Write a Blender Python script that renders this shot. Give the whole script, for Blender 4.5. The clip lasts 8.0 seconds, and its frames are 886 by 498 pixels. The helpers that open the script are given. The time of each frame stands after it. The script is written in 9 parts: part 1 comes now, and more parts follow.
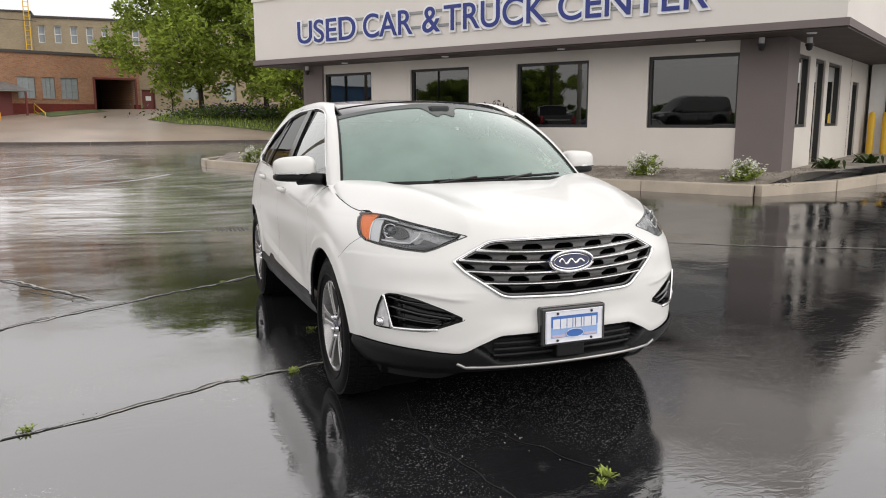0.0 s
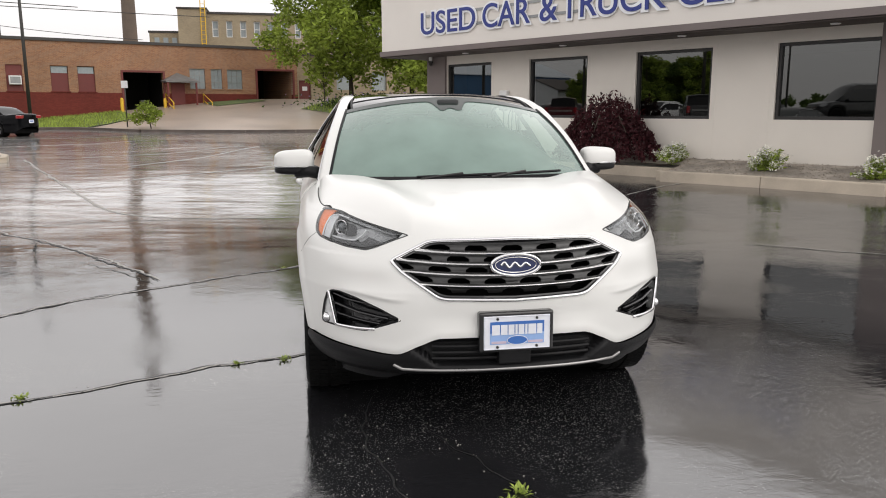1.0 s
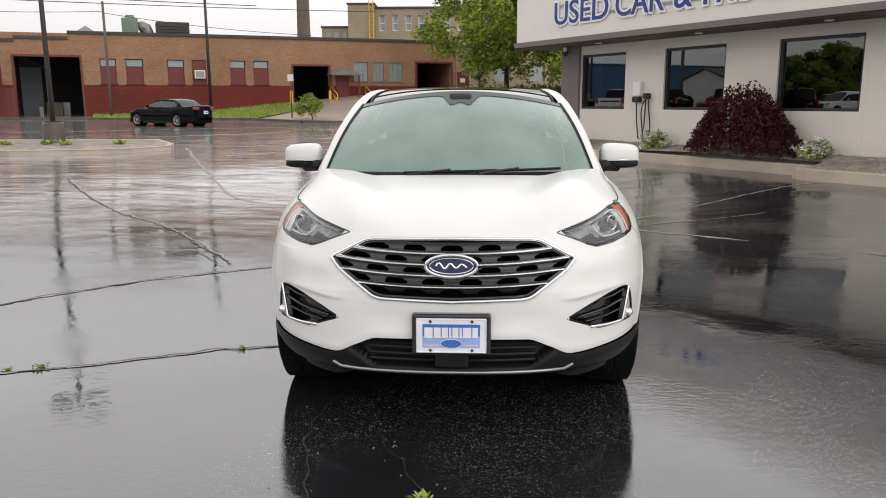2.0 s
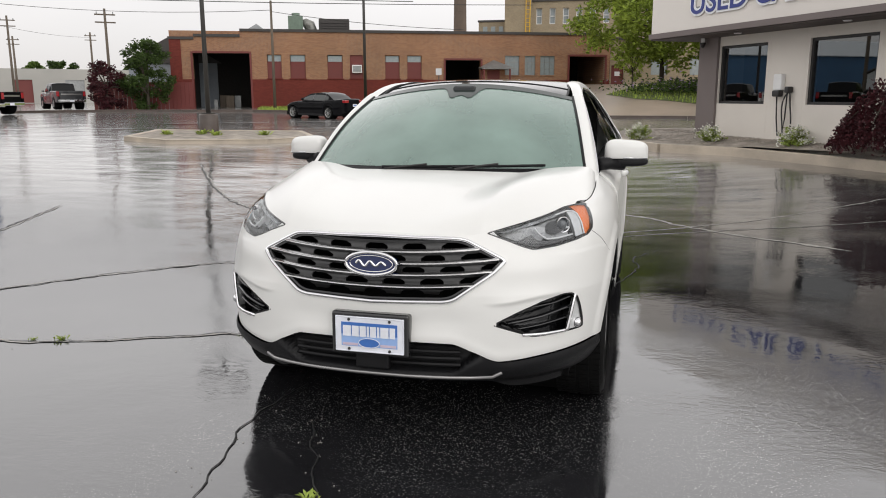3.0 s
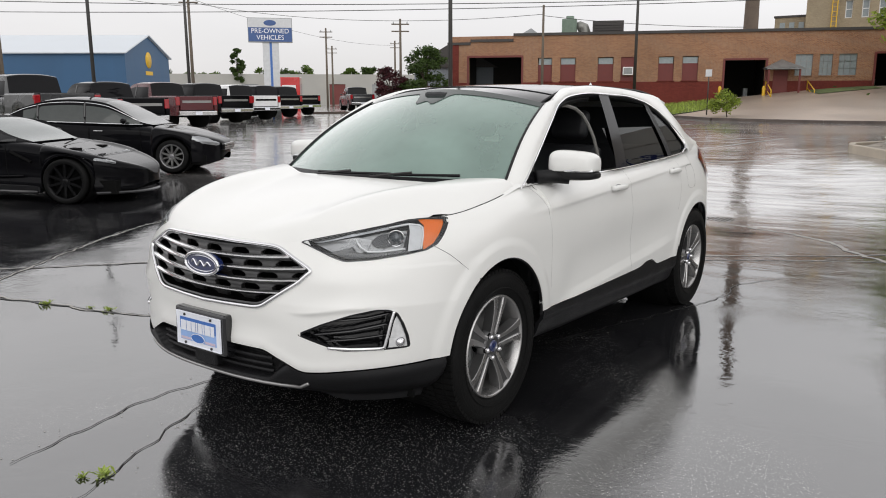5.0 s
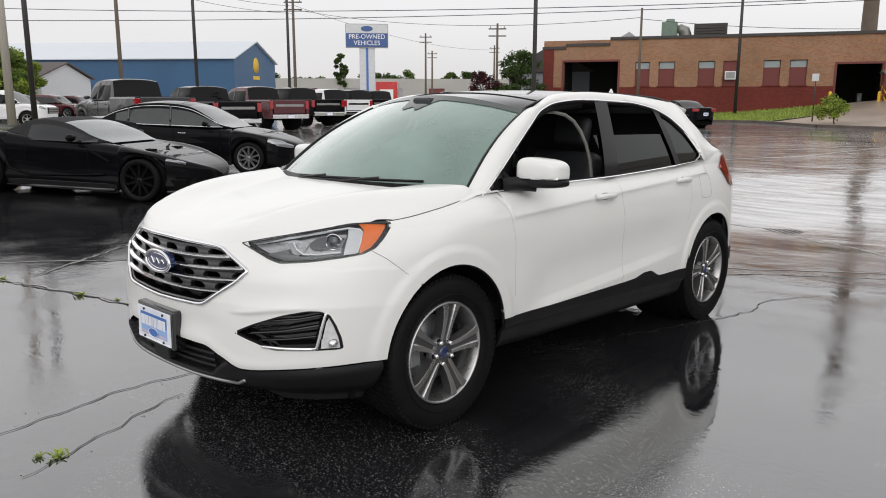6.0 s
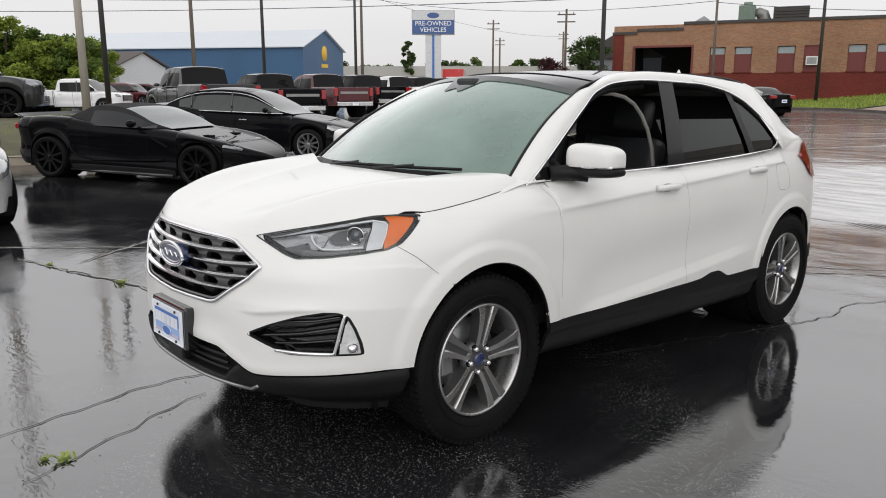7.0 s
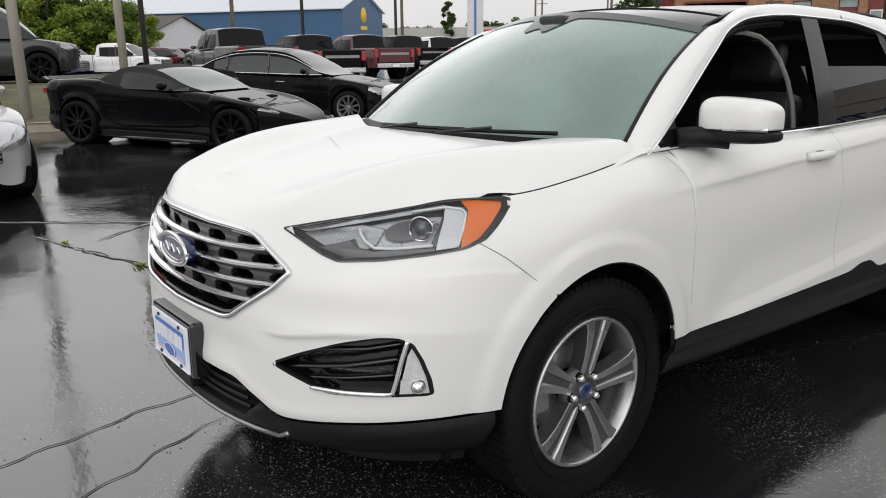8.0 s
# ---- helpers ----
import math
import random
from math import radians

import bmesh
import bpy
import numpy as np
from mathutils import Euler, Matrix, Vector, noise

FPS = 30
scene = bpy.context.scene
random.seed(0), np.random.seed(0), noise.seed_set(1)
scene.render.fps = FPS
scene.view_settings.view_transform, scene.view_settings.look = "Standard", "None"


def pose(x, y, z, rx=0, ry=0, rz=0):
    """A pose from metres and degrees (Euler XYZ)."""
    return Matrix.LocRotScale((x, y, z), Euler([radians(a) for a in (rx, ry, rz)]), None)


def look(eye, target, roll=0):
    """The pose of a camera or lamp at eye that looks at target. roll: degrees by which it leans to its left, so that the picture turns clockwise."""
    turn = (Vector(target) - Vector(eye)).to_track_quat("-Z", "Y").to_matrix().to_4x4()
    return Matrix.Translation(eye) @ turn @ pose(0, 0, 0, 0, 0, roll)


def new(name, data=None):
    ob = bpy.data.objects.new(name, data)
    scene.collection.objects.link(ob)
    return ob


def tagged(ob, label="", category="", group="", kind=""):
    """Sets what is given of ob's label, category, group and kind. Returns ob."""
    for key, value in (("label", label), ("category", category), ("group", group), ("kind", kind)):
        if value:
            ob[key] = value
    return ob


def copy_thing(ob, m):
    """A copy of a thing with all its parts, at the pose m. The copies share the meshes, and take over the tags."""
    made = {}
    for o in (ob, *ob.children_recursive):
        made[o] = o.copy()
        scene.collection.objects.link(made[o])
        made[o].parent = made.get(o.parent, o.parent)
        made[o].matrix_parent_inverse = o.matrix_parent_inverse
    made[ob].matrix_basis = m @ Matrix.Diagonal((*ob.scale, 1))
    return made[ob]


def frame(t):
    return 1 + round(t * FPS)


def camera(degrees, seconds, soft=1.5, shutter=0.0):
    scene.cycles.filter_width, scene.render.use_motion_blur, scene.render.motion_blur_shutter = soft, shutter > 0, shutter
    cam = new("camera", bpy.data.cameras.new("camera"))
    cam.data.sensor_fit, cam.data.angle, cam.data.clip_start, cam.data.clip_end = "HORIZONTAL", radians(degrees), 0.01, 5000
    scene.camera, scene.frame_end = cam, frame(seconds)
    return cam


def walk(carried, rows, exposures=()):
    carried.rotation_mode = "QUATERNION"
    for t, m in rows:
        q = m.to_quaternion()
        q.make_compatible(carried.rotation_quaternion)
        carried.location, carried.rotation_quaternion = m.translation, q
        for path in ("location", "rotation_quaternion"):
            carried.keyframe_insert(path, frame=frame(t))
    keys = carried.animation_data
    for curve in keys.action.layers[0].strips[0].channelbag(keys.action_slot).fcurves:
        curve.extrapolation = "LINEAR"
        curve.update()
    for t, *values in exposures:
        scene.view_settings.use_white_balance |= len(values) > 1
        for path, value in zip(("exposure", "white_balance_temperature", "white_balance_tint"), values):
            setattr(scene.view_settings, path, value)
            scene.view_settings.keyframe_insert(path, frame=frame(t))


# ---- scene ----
from mathutils.geometry import tessellate_polygon

cam = camera(60.2, 8.0, soft=1.0)
PATH = [
    (0, (-1.827, -3.996, 1.48), (-1.114, -2.157, 1.147), -0.2),
    (0.5, (-1.36, -4.053, 1.482), (-0.83, -2.156, 1.136), -0.1),
    (1, (-0.88, -4.167, 1.508), (-0.548, -2.228, 1.149), -0.1),
    (1.5, (-0.407, -4.157, 1.514), (-0.287, -2.196, 1.143), -0.2),
    (2, (0.111, -4.148, 1.525), (0.021, -2.186, 1.145), -0.2),
    (3.5, (1.513, -3.663, 1.513), (0.835, -1.824, 1.114), -0.1),
    (4, (1.949, -3.443, 1.526), (1.096, -1.679, 1.126), -0.2),
    (4.5, (2.376, -3.211, 1.529), (1.363, -1.532, 1.134), -0.2),
    (6, (3.306, -2.547, 1.543), (1.959, -1.116, 1.167), 0.1),
    (6.5, (3.397, -2.383, 1.537), (1.984, -1.02, 1.155), 0.1),
    (7, (3.143, -2.199, 1.506), (1.682, -0.895, 1.1), -0.0),
    (7.5, (2.794, -1.987, 1.464), (1.298, -0.736, 1.021), -0.4),
    (8, (2.387, -1.752, 1.423), (0.875, -0.541, 0.926), -0.7),
]
walk(cam, [(t, look(eye, target, roll)) for t, eye, target, roll in PATH],
     exposures=((0, 0.22, 6680, 11), (1, 0.22, 6680, 11), (2, 0.16, 6620, 11), (3.5, 0.08, 6600, 10), (4.5, 0.06, 6550, 10), (6, 0.02, 6500, 10), (8, 0.0, 6500, 10)))



# ---------------- light ----------------
world = bpy.data.worlds.new("overcast")
scene.world = world
world.use_nodes = True
wn, wl = world.node_tree.nodes, world.node_tree.links
wn.clear()
w_out = wn.new("ShaderNodeOutputWorld")
w_bg = wn.new("ShaderNodeBackground")
w_sky = wn.new("ShaderNodeTexSky")
w_sky.sky_type = "NISHITA"
w_sky.sun_disc = False
w_sky.sun_elevation, w_sky.sun_rotation = radians(35), radians(165)
w_tc = wn.new("ShaderNodeTexCoord")
w_sep = wn.new("ShaderNodeSeparateXYZ")
wl.new(w_tc.outputs["Generated"], w_sep.inputs[0])
w_ramp = wn.new("ShaderNodeValToRGB")
w_ramp.color_ramp.elements[0].position, w_ramp.color_ramp.elements[0].color = 0.0, (0.67, 0.655, 0.662, 1)
w_ramp.color_ramp.elements[1].position, w_ramp.color_ramp.elements[1].color = 0.9, (0.74, 0.735, 0.745, 1)
e = w_ramp.color_ramp.elements.new(0.16)
e.color = (0.86, 0.845, 0.85, 1)
e = w_ramp.color_ramp.elements.new(0.30)
e.color = (1.26, 1.245, 1.255, 1)
e = w_ramp.color_ramp.elements.new(0.50)
e.color = (1.14, 1.13, 1.14, 1)
wl.new(w_sep.outputs[2], w_ramp.inputs[0])
w_map = wn.new("ShaderNodeMapping")
w_map.inputs["Scale"].default_value = (1.2, 1.2, 4.0)
wl.new(w_tc.outputs["Generated"], w_map.inputs[0])
w_noise = wn.new("ShaderNodeTexNoise")
w_noise.inputs["Scale"].default_value, w_noise.inputs["Detail"].default_value = 1.6, 5
wl.new(w_map.outputs[0], w_noise.inputs["Vector"])
w_cl = wn.new("ShaderNodeMapRange")
w_cl.inputs["To Min"].default_value, w_cl.inputs["To Max"].default_value = 0.86, 1.14
wl.new(w_noise.outputs[0], w_cl.inputs[0])
w_mul = wn.new("ShaderNodeVectorMath")
w_mul.operation = "SCALE"
wl.new(w_ramp.outputs[0], w_mul.inputs[0])
wl.new(w_cl.outputs[0], w_mul.inputs["Scale"])
w_dim = wn.new("ShaderNodeVectorMath")
w_dim.operation = "SCALE"
w_dim.inputs["Scale"].default_value = 0.10
wl.new(w_sky.outputs[0], w_dim.inputs[0])
w_mix = wn.new("ShaderNodeMix")
w_mix.data_type = "RGBA"
w_mix.inputs["Factor"].default_value = 0.06
wl.new(w_mul.outputs[0], w_mix.inputs["A"])
wl.new(w_dim.outputs[0], w_mix.inputs["B"])
wl.new(w_mix.outputs["Result"], w_bg.inputs[0])
wl.new(w_bg.outputs[0], w_out.inputs[0])
SKY = 1.09
w_bg.inputs[1].default_value = SKY
sun = new("sun", bpy.data.lights.new("sun", "SUN"))
sun.data.energy, sun.data.angle, sun.data.color = 0.7, radians(60), (1.0, 0.98, 0.95)
sun.matrix_world = look((0, 0, 22), (-28, 24, 0))

# ---------------- materials ----------------
def mat(name, color, rough=0.5, metal=0.0, vary=0.12, scale=6.0, bump=0.0, bscale=60.0, coat=0.0, spec=0.5, rvary=0.1, space="Object", stretch=(1, 1, 1)):
    """A surface with two scales of colour and gloss variation and a fine relief."""
    m = bpy.data.materials.new(name)
    m.use_nodes = True
    n, l = m.node_tree.nodes, m.node_tree.links
    p = n["Principled BSDF"]
    p.inputs["Metallic"].default_value = metal
    p.inputs["Coat Weight"].default_value = coat
    p.inputs["Coat Roughness"].default_value = 0.04
    p.inputs["Specular IOR Level"].default_value = spec
    tc = n.new("ShaderNodeTexCoord")
    mp = n.new("ShaderNodeMapping")
    mp.inputs["Scale"].default_value = stretch
    l.new(tc.outputs[space], mp.inputs[0])
    big = n.new("ShaderNodeTexNoise")
    big.inputs["Scale"].default_value, big.inputs["Detail"].default_value = scale, 6
    l.new(mp.outputs[0], big.inputs["Vector"])
    fine = n.new("ShaderNodeTexNoise")
    fine.inputs["Scale"].default_value, fine.inputs["Detail"].default_value = bscale, 3
    l.new(mp.outputs[0], fine.inputs["Vector"])
    add = n.new("ShaderNodeMath")
    add.operation = "MULTIPLY_ADD"
    add.inputs[1].default_value = 0.4
    l.new(fine.outputs[0], add.inputs[0])
    l.new(big.outputs[0], add.inputs[2])
    rng = n.new("ShaderNodeMapRange")
    rng.inputs["From Min"].default_value, rng.inputs["From Max"].default_value = 0.4, 1.0
    rng.inputs["To Min"].default_value, rng.inputs["To Max"].default_value = 1 - vary, 1 + vary
    l.new(add.outputs[0], rng.inputs[0])
    col = n.new("ShaderNodeVectorMath")
    col.operation = "SCALE"
    col.inputs[0].default_value = color
    l.new(rng.outputs[0], col.inputs["Scale"])
    l.new(col.outputs[0], p.inputs["Base Color"])
    rr = n.new("ShaderNodeMapRange")
    rr.inputs["From Min"].default_value, rr.inputs["From Max"].default_value = 0.3, 0.7
    rr.inputs["To Min"].default_value, rr.inputs["To Max"].default_value = max(0.02, rough * (1 - rvary)), min(1, rough * (1 + rvary))
    l.new(big.outputs[0], rr.inputs[0])
    l.new(rr.outputs[0], p.inputs["Roughness"])
    if bump:
        b = n.new("ShaderNodeBump")
        b.inputs["Strength"].default_value, b.inputs["Distance"].default_value = bump, 0.01
        l.new(fine.outputs[0], b.inputs["Height"])
        l.new(b.outputs[0], p.inputs["Normal"])
    return m


def random_tint(m, amount):
    """Each object of the material a little lighter or darker."""
    n, l = m.node_tree.nodes, m.node_tree.links
    p = n["Principled BSDF"]
    src = p.inputs["Base Color"].links[0].from_socket
    oi = n.new("ShaderNodeObjectInfo")
    r = n.new("ShaderNodeMapRange")
    r.inputs["To Min"].default_value, r.inputs["To Max"].default_value = 1 - amount, 1 + amount
    l.new(oi.outputs["Random"], r.inputs[0])
    s = n.new("ShaderNodeVectorMath")
    s.operation = "SCALE"
    l.new(src, s.inputs[0])
    l.new(r.outputs[0], s.inputs["Scale"])
    l.new(s.outputs[0], p.inputs["Base Color"])
    return m


def glass(name, tint, rough=0.0, film=0.0, gain=1.7):
    """Thin automotive or window glass: a clear dielectric film that tints what is behind."""
    m = bpy.data.materials.new(name)
    m.use_nodes = True
    n, l = m.node_tree.nodes, m.node_tree.links
    n.clear()
    out = n.new("ShaderNodeOutputMaterial")
    t = n.new("ShaderNodeBsdfTransparent")
    t.inputs[0].default_value = (*tint, 1)
    g = n.new("ShaderNodeBsdfGlossy")
    g.inputs["Roughness"].default_value = rough
    g.inputs["Color"].default_value = (0.95, 0.97, 0.96, 1)
    f = n.new("ShaderNodeFresnel")
    f.inputs[0].default_value = 1.52
    k = n.new("ShaderNodeMath")
    k.operation = "MULTIPLY"
    k.use_clamp = True
    k.inputs[1].default_value = gain
    l.new(f.outputs[0], k.inputs[0])
    mx = n.new("ShaderNodeMixShader")
    l.new(k.outputs[0], mx.inputs[0])
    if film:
        # a pale green diffuse film, mottled by noise, over the glass
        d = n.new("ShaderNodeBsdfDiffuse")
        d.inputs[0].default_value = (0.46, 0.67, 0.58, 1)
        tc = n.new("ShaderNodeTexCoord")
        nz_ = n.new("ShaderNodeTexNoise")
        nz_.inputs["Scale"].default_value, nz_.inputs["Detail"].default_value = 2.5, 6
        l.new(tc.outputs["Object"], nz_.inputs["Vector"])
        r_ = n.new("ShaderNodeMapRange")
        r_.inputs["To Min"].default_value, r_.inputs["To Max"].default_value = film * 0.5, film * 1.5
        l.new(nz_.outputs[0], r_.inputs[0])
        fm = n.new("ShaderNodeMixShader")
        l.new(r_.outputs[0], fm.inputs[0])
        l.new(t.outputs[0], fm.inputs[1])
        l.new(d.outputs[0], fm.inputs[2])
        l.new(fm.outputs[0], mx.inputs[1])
    else:
        l.new(t.outputs[0], mx.inputs[1])
    l.new(g.outputs[0], mx.inputs[2])
    l.new(mx.outputs[0], out.inputs[0])
    return m


# ---------------- mesh tools ----------------
def thing(name, label, category, m=None, group="", kind=""):
    ob = new(name)
    ob.empty_display_size = 0.1
    if m is not None:
        ob.matrix_world = m
    return tagged(ob, label, category, group, kind)


def mesh(name, verts, faces, material, parent=None, label="", smooth=False):
    me = bpy.data.meshes.new(name)
    me.from_pydata([tuple(v) for v in verts], [], faces)
    me.validate()
    if smooth:
        me.polygons.foreach_set("use_smooth", [True] * len(me.polygons))
    me.materials.append(material)
    ob = new(name, me)
    if parent is not None:
        ob.parent = parent
    if label:
        ob["label"] = label
    return ob


def part(name, bm, material, parent=None, label="", smooth=False):
    me = bpy.data.meshes.new(name)
    bm.to_mesh(me)
    bm.free()
    if smooth:
        me.polygons.foreach_set("use_smooth", [True] * len(me.polygons))
    me.materials.append(material)
    ob = new(name, me)
    if parent is not None:
        ob.parent = parent
    if label:
        ob["label"] = label
    return ob


def add_box(bm, x0, x1, y0, y1, z0, z1, m=None, bevel=0.0):
    vs = [bm.verts.new((x, y, z)) for x in (x0, x1) for y in (y0, y1) for z in (z0, z1)]
    quads = [(0, 1, 3, 2), (4, 6, 7, 5), (0, 4, 5, 1), (2, 3, 7, 6), (0, 2, 6, 4), (1, 5, 7, 3)]
    fs = [bm.faces.new([vs[i] for i in q]) for q in quads]
    if bevel:
        r = bmesh.ops.bevel(bm, geom=list({e for f in fs for e in f.edges}), offset=bevel, segments=2, affect="EDGES", profile=0.5)
        vs = [v for v in set(vs) | set(r["verts"]) if v.is_valid]
    if m is not None:
        for v in set(vs):
            v.co = m @ v.co
    return vs


def box(name, x0, x1, y0, y1, z0, z1, material, parent=None, label="", bevel=0.0, m=None, smooth=False):
    bm = bmesh.new()
    add_box(bm, x0, x1, y0, y1, z0, z1, None, bevel)
    if m is not None:
        bm.transform(m)
    return part(name, bm, material, parent, label, smooth)


def prism(name, outline, z0, z1, material, parent=None, label="", m=None, bevel=0.0):
    """An upright slab over an outline of (x, y)."""
    bm = bmesh.new()
    lo = [bm.verts.new((x, y, z0)) for x, y in outline]
    hi = [bm.verts.new((x, y, z1)) for x, y in outline]
    n = len(outline)
    bm.faces.new(lo[::-1])
    top = bm.faces.new(hi)
    for i in range(n):
        bm.faces.new((lo[i], lo[(i + 1) % n], hi[(i + 1) % n], hi[i]))
    if bevel:
        bmesh.ops.bevel(bm, geom=list(top.edges), offset=bevel, segments=2, affect="EDGES", profile=0.5)
    bmesh.ops.recalc_face_normals(bm, faces=bm.faces[:])
    if m is not None:
        bm.transform(m)
    return part(name, bm, material, parent, label)


def grid(fn, nu, nv, flip=False):
    """Vertices and faces of fn(u, v) over the unit square."""
    vs = [fn(i / nu, j / nv) for i in range(nu + 1) for j in range(nv + 1)]
    fs = []
    for i in range(nu):
        for j in range(nv):
            a = i * (nv + 1) + j
            q = (a, a + nv + 1, a + nv + 2, a + 1)
            fs.append(q[::-1] if flip else q)
    return vs, fs


def lerp(a, b, t):
    return a + (b - a) * t


def table(x, pts):
    """Smooth interpolation through a few (x, value) pairs."""
    if x <= pts[0][0]:
        return pts[0][1]
    if x >= pts[-1][0]:
        return pts[-1][1]
    for i in range(len(pts) - 1):
        (x0, v0), (x1, v1) = pts[i], pts[i + 1]
        if x <= x1:
            def slope(k):
                if k <= 0 or k >= len(pts) - 1:
                    j = 0 if k <= 0 else len(pts) - 2
                    return (pts[j + 1][1] - pts[j][1]) / (pts[j + 1][0] - pts[j][0])
                a = (pts[k][1] - pts[k - 1][1]) / (pts[k][0] - pts[k - 1][0])
                b = (pts[k + 1][1] - pts[k][1]) / (pts[k + 1][0] - pts[k][0])
                return 0 if a * b <= 0 else 2 * a * b / (a + b)
            h = x1 - x0
            t = (x - x0) / h
            return ((1 + 2 * t) * (1 - t) ** 2 * v0 + t * (1 - t) ** 2 * h * slope(i) + t * t * (3 - 2 * t) * v1 + t * t * (t - 1) * h * slope(i + 1))


def tube(name, points, radius, material, parent=None, label="", sides=10, closed=False, flat=1.0, r_end=None):
    """A round bar along a line of points; flat squeezes it upright."""
    pts = [Vector(p) for p in points]
    n = len(pts)
    vs, fs = [], []
    for i, p in enumerate(pts):
        a = pts[(i - 1) % n] if closed or i else pts[0]
        b = pts[(i + 1) % n] if closed or i < n - 1 else pts[-1]
        d = (b - a).normalized()
        up = Vector((0, 0, 1)) if abs(d.z) < 0.95 else Vector((1, 0, 0))
        s = d.cross(up).normalized()
        u = s.cross(d)
        r = radius if r_end is None else lerp(radius, r_end, i / max(1, n - 1))
        for k in range(sides):
            t = 2 * math.pi * k / sides
            vs.append(p + s * (r * math.cos(t)) + u * (r * flat * math.sin(t)))
    for i in range(n if closed else n - 1):
        for k in range(sides):
            j = (i + 1) % n
            fs.append((i * sides + k, i * sides + (k + 1) % sides, j * sides + (k + 1) % sides, j * sides + k))
    if not closed:
        fs.append(tuple(range(sides))[::-1])
        fs.append(tuple((n - 1) * sides + k for k in range(sides)))
    return mesh(name, vs, fs, material, parent, label, smooth=sides > 6)


def lathe(name, profile, material, parent=None, label="", sides=48, m=None, smooth=True):
    """Turns a profile of (radius, x) about the x axis."""
    vs, fs = [], []
    n = len(profile)
    for k in range(sides):
        t = 2 * math.pi * k / sides
        for r, x in profile:
            v = Vector((x, r * math.cos(t), r * math.sin(t)))
            vs.append(m @ v if m is not None else v)
    for k in range(sides):
        for i in range(n - 1):
            a, b = k * n + i, ((k + 1) % sides) * n + i
            fs.append((a, a + 1, b + 1, b))
    return mesh(name, vs, fs, material, parent, label, smooth)


def lettering(name, text, size, material, m, parent=None, depth=0.02, label="", offset=0.0, align="LEFT"):
    cu = bpy.data.curves.new(name, "FONT")
    cu.body, cu.size, cu.extrude, cu.offset = text, size, depth, offset
    cu.align_x = align
    tmp = bpy.data.objects.new(name, cu)
    me = bpy.data.meshes.new_from_object(tmp)
    bpy.data.objects.remove(tmp)
    me.materials.clear()
    me.materials.append(material)
    ob = new(name, me)
    if parent is not None:
        ob.parent = parent
    ob.matrix_basis = m
    if label:
        ob["label"] = label
    return ob

# ---------------- the place's surfaces ----------------
DRAIN = (-0.6, 8.7)

